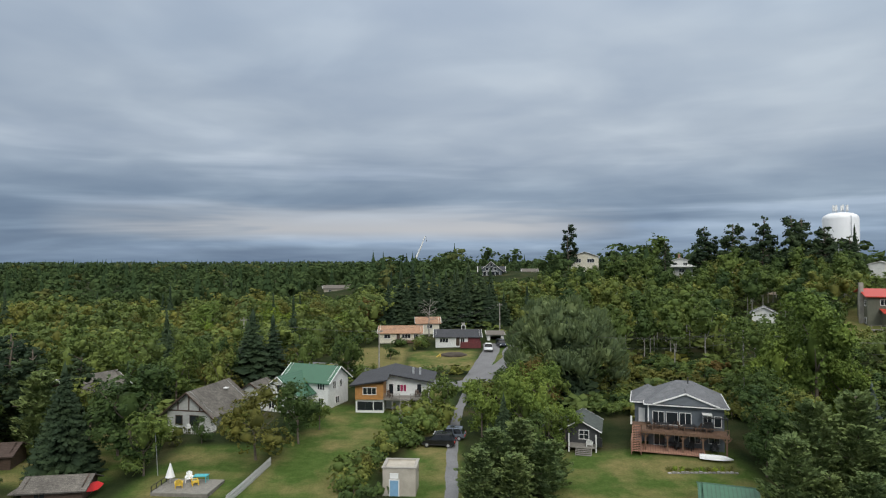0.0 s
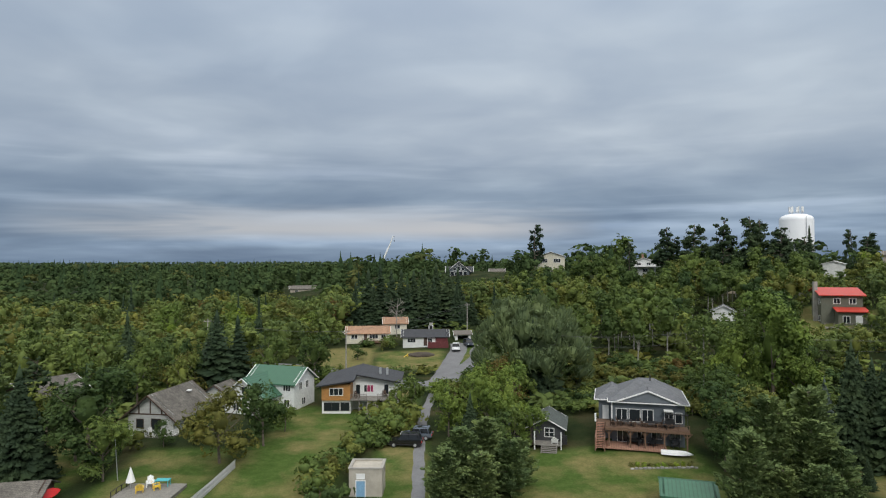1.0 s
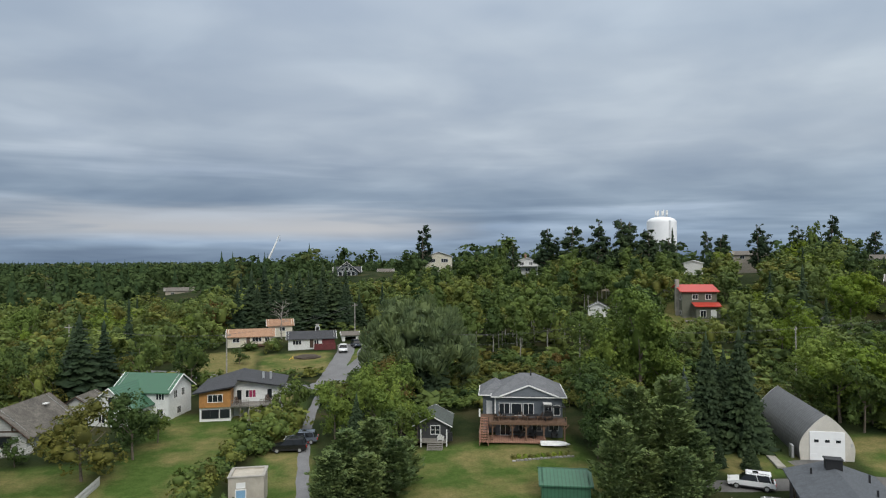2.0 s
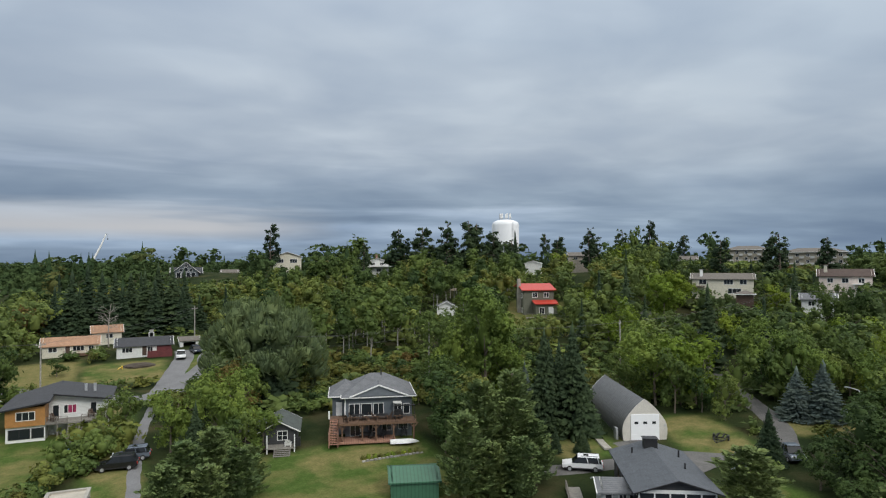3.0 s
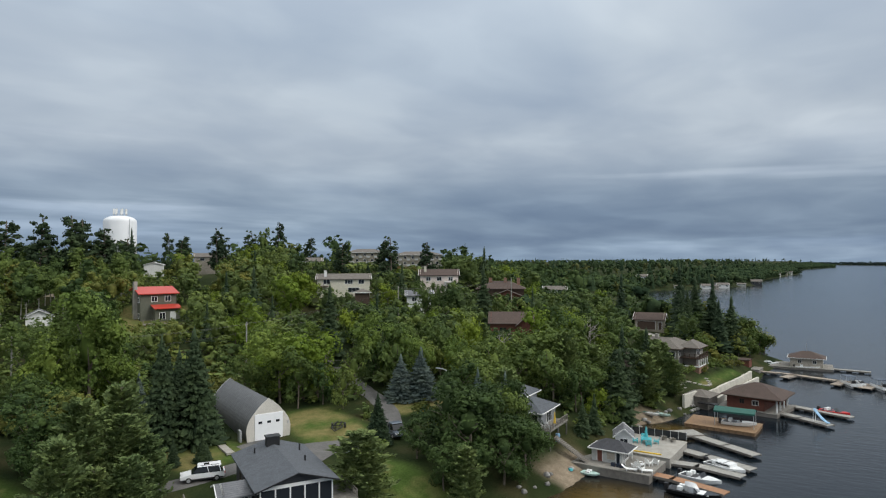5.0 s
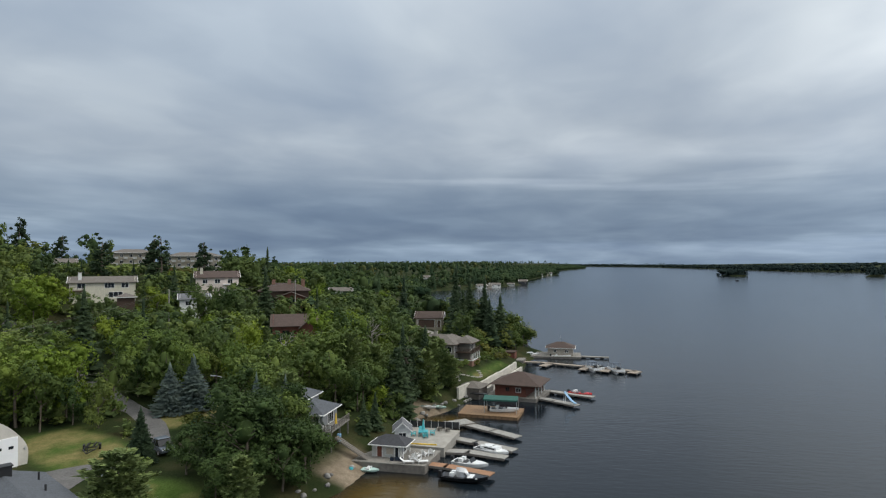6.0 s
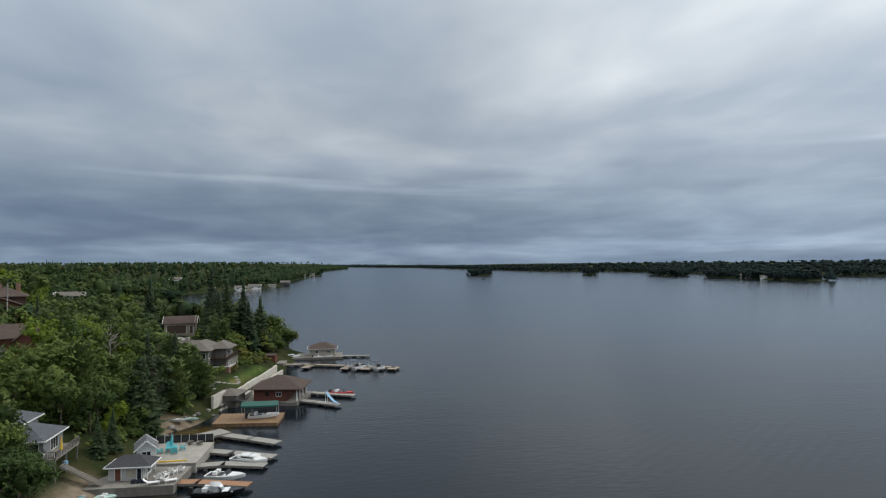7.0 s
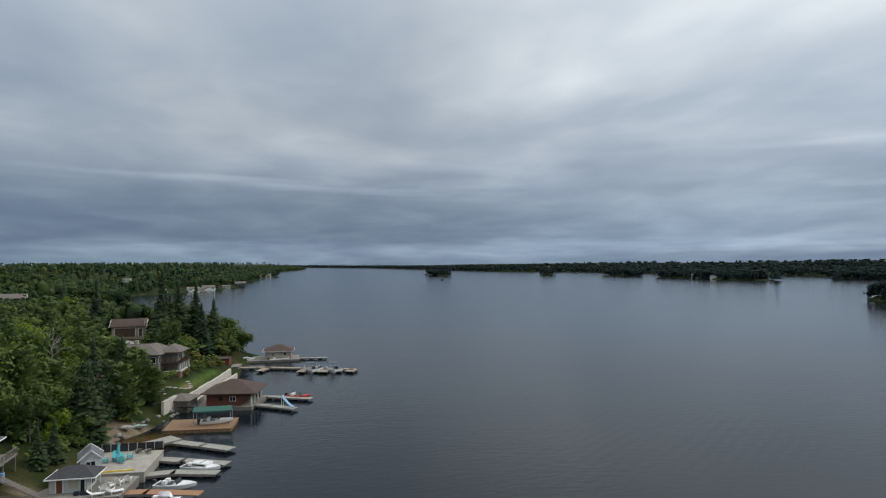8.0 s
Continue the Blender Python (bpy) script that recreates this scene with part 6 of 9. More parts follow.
def brown_manor():
    e = thing("brown_manor", 176.0, 80.5, -66, "large brown house with layered brown roofs", "house", 17.2, "village houses")
    walls(e, -7, 7, -3, 6, -4, 4.2, DARK_WOOD)
    hip_roof(e, -7, 7, -3, 6, 4.2, 2.2, SHINGLE_BROWN, 0.7, trim=None)
    walls(e, -2, 6, -7, -3, -4, 2.4, RED_WOOD, "y", 1.6, name="wing_wall")
    gable_roof(e, -2, 6, -7, -3, 2.4, 1.6, "y", SHINGLE_BROWN, 0.6, trim=DARK_WOOD, name="wing_roof")
    for u in (-3.2, 1.4, 5.4):
        part("chimney", boxes((u - 0.5, u + 0.5, 0.5, 1.5, 4.5, 7.4)), BRICK, e)
    for u in (-5.2, -3.4):
        window(e, "s", -3, u, 1.0, 1.4, 1.4, 2, trim=DARK_WOOD)
    window(e, "s", -7, 2, 0.4, 2.2, 1.5, 3, trim=DARK_WOOD)


brown_manor()
e = simple_house("red_brown_house", 141.0, 61.5, -66, 10, 9, 3.6, 2.2, "x", RED_WOOD, SHINGLE_BROWN, "red-brown wooden house under a brown roof", (("s", -2, 1.2, 1.6, 1.2, 2), ("e", 0, 1.2, 1.4, 1.2, 2)), z=11.6, sunk=4, trim=DARK_WOOD)
walls(e, 1.5, 5.0, -6.2, -4.5, -3, 3.4, RED_WOOD, "y", 1.5, name="gable_bay")
gable_roof(e, 1.5, 5.0, -6.2, -3.0, 3.4, 1.5, "y", SHINGLE_BROWN, 0.6, trim=DARK_WOOD, name="bay_roof")


OLIVE_TAN = material("dull_tan_render", (0.30, 0.27, 0.21), 0.8, vary=0.15)


def apartment_block(px, py, turn, w, z, storeys, label):
    e = thing("apartment_block", px, py, turn, label, "apartment block", z, "apartment blocks")
    h = storeys * 2.9
    walls(e, -w / 2, w / 2, -6, 6, -8, h, OLIVE_TAN)
    hip_roof(e, -w / 2, w / 2, -6, 6, h, 1.9, SHINGLE_TAUPE, 0.8)
    n = int(w // 4)
    for s in range(storeys):
        for k in range(n):
            u = -w / 2 + (k + 0.5) * w / n
            window(e, "s", -6, u - 0.7, s * 2.9 + 0.8, 1.4, 1.4, 2)
            b = part("balcony", boxes((u + 0.2, u + 1.9, -7.2, -6, s * 2.9, s * 2.9 + 0.15), (u + 0.2, u + 1.9, -7.2, -7.14, s * 2.9 + 0.15, s * 2.9 + 1.0)), GREY_WALL, e)


apartment_block(272.5, 205.5, -53, 20, 26.2, 3, "tan apartment block with white balconies")
apartment_block(280.5, 177, -57, 25, 24.6, 3, "long tan apartment block with white balconies")
for px, py, t, w, c, lab in ((205, 250, -40, 9, WHITE_SIDING, "white house between trees on the hill"), (193, 172, -46, 7, WHITE_SIDING, "small white house behind the poplars"), 
                              (46, 330, -8, 8, WHITE_SIDING, "white house behind the ridge trees"), (-52, 303, 10, 12, TAN_WALL, "low tan house deep in the woods"), (250, 90, -66, 9, WHITE_SIDING, "white house in the eastern woods")):
    simple_house("hill_house", px, py, t, w, 6, 2.8, 1.3, "x", c, SHINGLE_TAUPE, lab, (("s", -w / 4, 0.8, 1.5, 1.2, 2), ("s", w / 4, 0.8, 1.5, 1.2, 2)), sunk=2, z=ground_at(px, py) + (-1.2 if py > 300 and px > 0 else 1.5 if px > 0 else -1.5))


# ---- water tank, crane ----
def water_tank():
    e = thing("water_tank", 141, 220, 0, "big white cylindrical water tank with antennas", "water tank", 20)
    bm = bmesh.new()
    n, r = 48, 5.65
    prof = [(r, 0), (r, 25.0), (r * 0.97, 25.7), (r * 0.86, 26.4), (r * 0.62, 27.0), (r * 0.3, 27.3), (0.3, 27.4)]
    rings_v = [[bm.verts.new((q * math.cos(2 * math.pi * k / n), q * math.sin(2 * math.pi * k / n), z)) for k in range(n)] for q, z in prof]
    for a, b in zip(rings_v, rings_v[1:]):
        for k in range(n):
            bm.faces.new((a[k], a[(k + 1) % n], b[(k + 1) % n], b[k]))
    bm.faces.new(rings_v[-1])
    shell = part("shell", bm, TANK_PAINT, e)
    for p in shell.data.polygons:
        p.use_smooth = True
    bm = bmesh.new()
    tube(bm, (0.8, -r - 0.12, 0), (0.8, -r - 0.12, 17.5), 0.09)
    tube(bm, (0.8, -r - 0.12, 17.5), (0.0, -r - 0.14, 19.2), 0.09)
    tube(bm, (0.0, -r - 0.14, 19.2), (0.0, -r - 0.1, 26), 0.09)
    part("pipe", bm, STEEL, e)
    bm = bmesh.new()
    for k in range(28):
        tube(bm, (-1.6 * 0.3, -r - 0.1, 10 + 0.5 * k), (-1.6 * 0.3 + 0.5, -r - 0.1, 10 + 0.5 * k), 0.025, sides=4)
    part("ladder", bm, STEEL, e)
    for k in range(7):
        a = 2 * math.pi * k / 7
        x, y = 2.2 * math.cos(a), 2.2 * math.sin(a)
        m = part("mast", boxes((x - 0.07, x + 0.07, y - 0.07, y + 0.07, 26.8, 29.4)), STEEL, e)
        part("antenna", boxes((x - 0.22, x + 0.22, y - 0.16, y + 0.16, 28.0, 29.9)), WHITE, m)
    for k in range(10):
        part("roof_rail", barred(*[((2.6 * math.cos(2 * math.pi * k / 10), 2.6 * math.sin(2 * math.pi * k / 10), 27.9), (2.6 * math.cos(2 * math.pi * (k + 1) / 10), 2.6 * math.sin(2 * math.pi * (k + 1) / 10), 27.9), 0.08)]), STEEL, e)


water_tank()
crane = thing("mobile_crane", -37, 799, 0, "far white telescopic crane boom above the woods", "crane")
bm = bmesh.new()
z0 = ground_at(-37, 799)
tube(bm, (0, 0, 0), (1.4, 0, 34 - z0), 1.5, 1.3, 8)
tube(bm, (1.4, 0, 34 - z0), (9.5, 0, 52 - z0), 1.25, 1.0, 8)
tube(bm, (9.5, 0, 52 - z0), (14, 0, 64 - z0), 0.95, 0.7, 8)
part("boom", bm, WHITE, crane)
part("hook_block", boxes((15.2, 16.0, -0.3, 0.3, 57 - z0, 59 - z0)), BLACK, crane)
part("cable", barred(((14, 0, 64 - z0), (15.6, 0, 63.6 - z0), 0.3), ((15.6, 0, 63.6 - z0), (15.6, 0, 59 - z0), 0.15)), BLACK, crane)
part("carrier", boxes((-5, 4, -1.5, 1.5, 0.6, 3.0)), WHITE, crane)

# ---- the arched workshop and the dark bungalow ----
def arched_workshop():
    e = thing("arched_workshop", 65.0, 65.2, -25, "pointed-arch workshop of grey corrugated steel, white front", "workshop", 4.7)
    half, high, long_ = 3.0, 5.7, 19.0
    prof = []
    for k in range(15):
        t = k / 14
        prof.append((-half * (1.0 - t ** 2.3) * (1 + 0.08 * math.sin(math.pi * min(1, t * 1.6))), high * (t ** 0.82)))
    prof = prof + [(-x, z) for x, z in prof[-2::-1]]
    prof = [(-half * 0.93, -0.6)] + prof + [(half * 0.93, -0.6)]
    n = len(prof)
    bm = bmesh.new()
    rings_v = [[bm.verts.new((x * k, y, z * (k if z > 0 else 1))) for x, z in prof] for y, k in ((0.12, 1.0), (long_, 1.0), (long_, 0.985), (0.12, 0.985))]
    for a, b in zip(rings_v, rings_v[1:] + rings_v[:1]):
        for k in range(n - 1):
            bm.faces.new((a[k], a[k + 1], b[k + 1], b[k]))
    part("shell", bm, GREY_METAL, e)
    for y, name in ((0.0, "front_wall"), (long_ - 0.1, "rear_wall")):
        bm = bmesh.new()
        front = [bm.verts.new((x * 1.015, y, z * 1.015)) for x, z in prof]
        rear = [bm.verts.new((x * 1.015, y + 0.12, z * 1.015)) for x, z in prof]
        bm.faces.new(front)
        bm.faces.new(rear[::-1])
        for k in range(n):
            bm.faces.new((front[k], front[(k + 1) % n], rear[(k + 1) % n], rear[k]))
        part(name, bm, GREY_WALL if name == "rear_wall" else PALE_FRONT, e)
    d = part("overhead_door", boxes((-2.0, 2.0, -0.08, 0.0, 0, 3.7), *[(-2.0, 2.0, -0.1, -0.08, 0.05 + 0.92 * k, 0.9 + 0.92 * k) for k in range(4)]), DOOR_WHITE, e, "white sectional overhead door")
    for u in (-1.25, 0, 1.25):
        part("door_window", boxes((u - 0.26, u + 0.26, -0.13, -0.1, 2.35, 2.68)), PANE, d)
    part("vent_hood", boxes((2.7, 2.85, -0.1, 0, 1.9, 2.3)), STEEL, e)
    part("gas_bottle", boxes((-3.9, -3.6, 0.6, 1.6, -0.2, 1.6)), STEEL, e)
    return e


PALE_FRONT = material("cream_painted_front", (0.62, 0.59, 0.53), 0.7, vary=0.15, scale=0.6)
arched_workshop()
slabs = thing("concrete_slab", 58.6, 66.5, -25, "long pale concrete slab lying beside the workshop", "slab")
part("slab", boxes((-0.5, 0.5, -2.2, 2.2, 0, 0.25)), CONCRETE, slabs)


def dark_bungalow():
    e = thing("dark_bungalow", 52.1, 49.6, -32, "charcoal bungalow with grey roof and screened porch", "house", 3.9)
    x0, x1, y0, y1 = -4.4, 4.2, -6.0, 7.0
    walls(e, x0 + 0.5, x1 - 0.5, y0 + 2.4, y1, -1.5, 3.3, DARK_SIDING, "y", 0.92)
    gable_roof(e, x0 + 0.5, x1 - 0.5, y0, y1, 3.3, 1.15, "y", SHINGLE_SLATE, 0.55, trim=BLACK)
    p = part("porch_frame", boxes((x0 + 0.5, x1 - 0.5, y0, y0 + 0.12, 2.95, 3.3), (x0 + 0.5, x1 - 0.5, y0, y0 + 0.12, 0.0, 0.5), *[(u - 0.07, u + 0.07, y0, y0 + 0.14, 0.5, 2.95) for u in (-3.8, -2.3, -0.8, 0.7, 2.2, 3.6)]), WHITE, e)
    part("screen", boxes((x0 + 0.6, x1 - 0.6, y0 + 0.06, y0 + 0.08, 0.5, 2.95)), PANE, p)
    part("porch_floor", boxes((x0 + 0.5, x1 - 0.5, y0 + 0.12, y0 + 2.4, -0.1, 0.0)), GREY_PLANK, e)
    tri = bmesh.new()
    f = [tri.verts.new(q) for q in ((x0 + 0.5, y0 + 0.05, 3.3), (x1 - 0.5, y0 + 0.05, 3.3), (-0.1, y0 + 0.05, 4.42))]
    b = [tri.verts.new((q.co.x, q.co.y + 0.12, q.co.z)) for q in f]
    tri.faces.new(f)
    tri.faces.new(b[::-1])
    for k in range(3):
        tri.faces.new((f[k], f[(k + 1) % 3], b[(k + 1) % 3], b[k]))
    part("gable_panel", tri, DARK_SIDING, e)
    c = part("chimney", boxes((-0.9, 0.6, 4.6, 5.6, 3.6, 5.3)), BLACK, e)
    part("chimney_cap", boxes((-1.0, 0.7, 4.5, 5.7, 5.3, 5.4)), BLACK, c)
    for u, v in ((-2.4, 4.4), (2.6, 3.6), (2.0, -1.0)):
        part("roof_vent", boxes((u, u + 0.16, v, v + 0.16, 3.4, 4.4)), BLACK, e)
    for v in (-1.5, 1.5, 4.2):
        window(e, "w", x0 + 0.5, v, 1.0, 0.9, 1.2, 1, trim=DARK_WOOD)
    s = part("side_deck", boxes((x1 - 0.5, x1 + 2.4, -5.6, -0.4, 0.3, 0.45), (x1 + 2.2, x1 + 2.35, -5.5, -5.35, -1.2, 0.3), (x1 + 2.2, x1 + 2.35, -0.7, -0.55, -1.2, 0.3)), GREY_PLANK, e)
    railing(e, [(x1 + 2.3, -5.5), (x1 + 2.3, -0.5)], 0.45, 0.9, GREY_POST, 1.2, 0.2)


dark_bungalow()
e = simple_house("grey_annex", 46.5, 51.2, -32, 2.9, 3.6, 2.2, 0.7, "x", GREY_WALL, SHINGLE_GREY, "small grey annex with white windows", (("s", -0.75, 0.5, 0.8, 1.4, 1), ("s", 0.7, 0.5, 0.9, 1.4, 2)), z=4.0, group="")
walkway = thing("wooden_walkway", 44.2, 54.6, -32, "short wooden walkway with rails beside the annex", "walkway", 4.0)
part("planks", boxes((-0.8, 0.8, -2.6, 2.6, 0.1, 0.2)), GREY_PLANK, walkway)
railing(walkway, [(-0.75, -2.5), (-0.75, 2.5)], 0.2, 0.8, GREY_POST, 1.2)
chairs_blue = thing("folded_chair", 43.6, 51.0, 40, "blue folded camp chair by the walkway", "chair", 4.0)
part("seat", boxes((-0.3, 0.3, -0.1, 0.1, 0.1, 1.0)), BLUE_TARP, chairs_blue)

# ---- the lake house on stilts ----
STILT_WALL = material("mid_grey_siding", (0.23, 0.24, 0.25), 0.65, vary=0.12, lines=("z", 0.2))


def stilt_house():
    e = thing("stilt_lake_house", 91.2, 39.7, -90, "grey-roofed lake house stepping down to a deck", "house", 3.4, size=0.88)
    walls(e, -4.0, 3.2, -3.0, 4.5, -1.5, 6.4, STILT_WALL)
    hip_roof(e, -4.0, 3.2, -3.0, 4.5, 6.4, 2.0, SHINGLE_SLATE, 0.6)
    bm = bmesh.new()
    for s in (-1, 1):
        slab(bm, [(0.2, -3.7, 8.0), (0.2 + s * 2.0, -3.7, 6.6), (0.2 + s * 2.0, -1.5, 6.9), (0.2, 0.2, 8.0)][::s], 0.12)
    g = part("gable_roof", bm, SHINGLE_SLATE, e)
    tri = bmesh.new()
    f = [tri.verts.new(q) for q in ((-1.5, -3.5, 6.5), (1.9, -3.5, 6.5), (0.2, -3.5, 7.75))]
    b = [tri.verts.new((q.co.x, q.co.y + 0.2, q.co.z)) for q in f]
    tri.faces.new(f)
    tri.faces.new(b[::-1])
    for k in range(3):
        tri.faces.new((f[k], f[(k + 1) % 3], b[(k + 1) % 3], b[k]))
    part("gable_panel", tri, WHITE, e)
    walls(e, 3.2, 7.2, -3.6, 3.2, -1.5, 4.4, STILT_WALL, name="lower_wall")
    hip_roof(e, 1.0, 7.2, -4.0, 3.2, 4.5, 1.7, SHINGLE_SLATE, 0.6, name="lower_roof")
    for u in (-2.4, 1.8):
        window(e, "s", -3.0, u, 4.3, 1.3, 1.3, 2)
    window(e, "e", 3.2, 0.8, 4.7, 1.3, 1.2, 2)
    for u in (4.2, 6.0):
        window(e, "s", -3.6, u, 2.2, 1.3, 1.8, 1)
    window(e, "e", 7.2, 0, 2.2, 2.6, 1.9, 3)
    part("deck", boxes((2.4, 9.6, -5.6, -3.6, 1.95, 2.15), (7.2, 9.6, -3.6, 3.0, 1.95, 2.15)), GREY_PLANK, e)
    railing(e, [(2.5, -5.5), (9.5, -5.5), (9.5, 3.0)], 2.15, 1.0, GREY_POST, 1.2, 0.22)
    for u, v in ((2.6, -5.4), (5.2, -5.4), (7.4, -5.4), (9.4, -5.4), (9.4, -1.5), (9.4, 2.6)):
        part("post", boxes((u - 0.1, u + 0.1, v - 0.1, v + 0.1, -3.0, 1.95)), GREY_POST, e)
    part("lower_deck", boxes((3.0, 9.2, -5.4, -3.6, -0.4, -0.25)), GREY_PLANK, e)
    stairs(e, 0, 0, 0, 3.4, 1.4, 5.6, GREY_POST, m=pose(15.2, -3.6, -2.6, 0, 0, 90))


stilt_house()
for x, y in ((87.2, 34.4), (87.1, 33.2), (87.1, 32.0)):
    armchair(x, y, 5.29, 90, WHITE, "white chair on the stilt deck")
par = thing("yellow_parasol", 87.5, 31.1, 0, "closed yellow parasol on the stilt deck", "parasol", 5.29)
bm = bmesh.new()
tube(bm, (0, 0, 0), (0, 0, 2.6), 0.03)
part("pole", bm, STEEL, par)
bm = bmesh.new()
tube(bm, (0, 0, 0.9), (0, 0, 2.5), 0.2, 0.05, 8)
part("canopy", bm, YELLOW, par)
tub = thing("blue_barrel", 89.6, 31.4, 0, "light blue plastic barrel on the lower deck", "barrel", 3.02)
bm = bmesh.new()
tube(bm, (0, 0, 0), (0, 0, 1.1), 0.32)
part("body", bm, BLUE, tub)

# ---- decks, terraces and jetties ----
def platform(name, pts, top, low, mat, label, side=GREY_POST):
    """A deck of any outline on a timber or concrete skirt."""
    e = new(name)
    cx, cy = sum(p[0] for p in pts) / len(pts), sum(p[1] for p in pts) / len(pts)
    e.matrix_basis = pose(cx, cy, 0)
    tagged(e, label, "deck")
    bm = bmesh.new()
    slab(bm, [(x - cx, y - cy, top) for x, y in pts], 0.14)
    part("planks", bm, mat, e)
    bm = bmesh.new()
    slab(bm, [((x - cx) * 0.985, (y - cy) * 0.985, top - 0.15) for x, y in pts], top - 0.15 - low)
    part("skirt", bm, side, e)
    return e, cx, cy


pl, cx, cy = platform("lakeside_deck", [(86.8, 28.5), (86.3, 17.6), (93.6, 16.8), (95.2, 27.5)], 1.2, -1.5, GREY_PLANK, "weathered grey plank deck on a timber wall")
lad = part("ladder", barred(*[((86.75 - cx, 23.2 - cy, 0.1 + 0.25 * k), (86.75 - cx, 22.6 - cy, 0.1 + 0.25 * k), 0.05) for k in range(5)]), STEEL, pl)
pl, cx, cy = platform("lakeside_terrace", [(95.2, 25.5), (94.3, 16.4), (104.3, 15.6), (106.0, 25.0)], 1.45, -1.5, CONCRETE, "pale concrete terrace with a glass screen", CONCRETE)
sc = part("glass_screen", boxes((105.0 - cx, 105.06 - cx, 15.8 - cy, 24.5 - cy, 1.5, 2.6)), PANE, pl)
for k in range(8):
    part("screen_post", boxes((104.98 - cx, 105.1 - cx, 15.8 - cy + 1.2 * k, 15.9 - cy + 1.2 * k, 1.45, 2.7)), STEEL, sc)
part("yellow_edge", boxes((95.3 - cx, 95.5 - cx, 17.8 - cy, 22.6 - cy, 1.46, 1.62)), YELLOW, pl)


def jetty(pts, wide, top, mat, label, name="jetty"):
    """A floating jetty along a line, section by section, with planks across."""
    e = new(name)
    e.matrix_basis = pose(pts[0][0], pts[0][1], 0)
    tagged(e, label, "jetty", "jetties")
    for (ax, ay), (bx_, by) in zip(pts, pts[1:]):
        ang, long_ = math.degrees(math.atan2(by - ay, bx_ - ax)), math.hypot(bx_ - ax, by - ay)
        m = pose(ax - pts[0][0], ay - pts[0][1], 0, 0, 0, ang)
        s = part("section", boxes((-0.2, long_ + 0.2, -wide / 2, wide / 2, top - 0.12, top)), mat, e, m=m)
        part("edge_beam", boxes((-0.2, long_ + 0.2, -wide / 2 - 0.05, -wide / 2, top - 0.3, top + 0.03), (-0.2, long_ + 0.2, wide / 2, wide / 2 + 0.05, top - 0.3, top + 0.03)), GREY_POST, s)
        n = max(2, int(long_ / 2.5))
        for k in range(n):
            part("float", boxes((k * long_ / n + 0.2, k * long_ / n + 1.4, -wide * 0.42, wide * 0.42, -0.35, top - 0.13)), BLACK, s)
    return e


PLANK_X = material("weathered_jetty_planks", (0.35, 0.34, 0.31), 0.8, vary=0.25, lines=("x", 0.15), scale=2)
TAN_X = material("orange_jetty_planks", (0.36, 0.19, 0.10), 0.7, vary=0.15, lines=("x", 0.15), scale=2)
TAN_GREY = material("faded_tan_planks", (0.34, 0.28, 0.22), 0.75, vary=0.2, lines=("x", 0.15), scale=2)
jetty([(89.0, 18.6), (88.4, 15.0), (86.1, 8.4)], 1.7, 0.75, TAN_X, "orange-brown plank jetty with boats moored")
jetty([(96.0, 16.6), (96.2, 13.0), (94.4, 7.2)], 1.9, 0.55, PLANK_X, "grey plank jetty with a kink")
jetty([(103.0, 16.0), (101.4, 12.6), (98.2, 6.2)], 1.9, 0.55, PLANK_X, "grey plank jetty beside a cabin boat")
jetty([(108.6, 21.5), (113.5, 15.4)], 3.4, 0.8, PLANK_X, "broad weathered landing stage by the cove")
jetty([(111.8, 15.2), (108.6, 10.6), (105.4, 6.2)], 2.0, 0.6, PLANK_X, "grey plank jetty off the landing stage")
pl, cx, cy = platform("tan_dock", [(119.4, 18.5), (118.0, 7.0), (121.0, 6.6), (125.6, 6.2), (127.0, 18.0)], 0.6, -0.3, NEW_WOOD, "broad dock of fresh tan planks", NEW_WOOD)
jetty([(137.0, 4.8), (134.0, 0.5), (130.4, -4.0)], 1.9, 0.6, PLANK_X, "grey jetty with a small water slide")
jetty([(144.0, 2.2), (139.0, -7.6)], 1.9, 0.6, PLANK_X, "grey jetty beside a red boat")
pl, cx, cy = platform("boathouse_dock", [(135.6, 15.4), (133.4, 4.2), (143.6, 1.2), (146, 13)], 0.75, -1.0, GREY_PLANK, "grey dock around the brown boathouse")
jetty([(184.6, 12.5), (183.8, 4.8), (179.0, -7.0), (173.2, -20.4)], 2.0, 0.6, TAN_GREY, "long dock reaching far into the lake")
jetty([(182.6, 2.0), (177.4, 4.2)], 2.0, 0.6, TAN_GREY, "side finger of the long dock")
jetty([(178.4, -8.4), (173.0, -6.4)], 2.0, 0.6, TAN_GREY, "side finger of the long dock")
jetty([(176.0, -13.8), (171.2, -12.0)], 2.4, 0.6, TAN_GREY, "side finger of the long dock")
jetty([(173.4, -20.8), (170.0, -19.0)], 2.4, 0.6, TAN_GREY, "end finger of the long dock")
pl, cx, cy = platform("boathouse_dock", [(195.0, 12), (195.2, -7.0), (205, -7.0), (205, 12)], 0.6, -0.4, GREY_PLANK, "grey dock around the tan boathouse")
jetty([(198, -7), (197, -15)], 1.6, 0.55, PLANK_X, "short jetty off the tan boathouse")
pl, cx, cy = platform("landing_deck", [(182.0, 16.0), (181.6, 9.8), (186.8, 9.2), (187.2, 15.5)], 1.3, -0.4, GREY_PLANK, "grey landing deck at the shore")


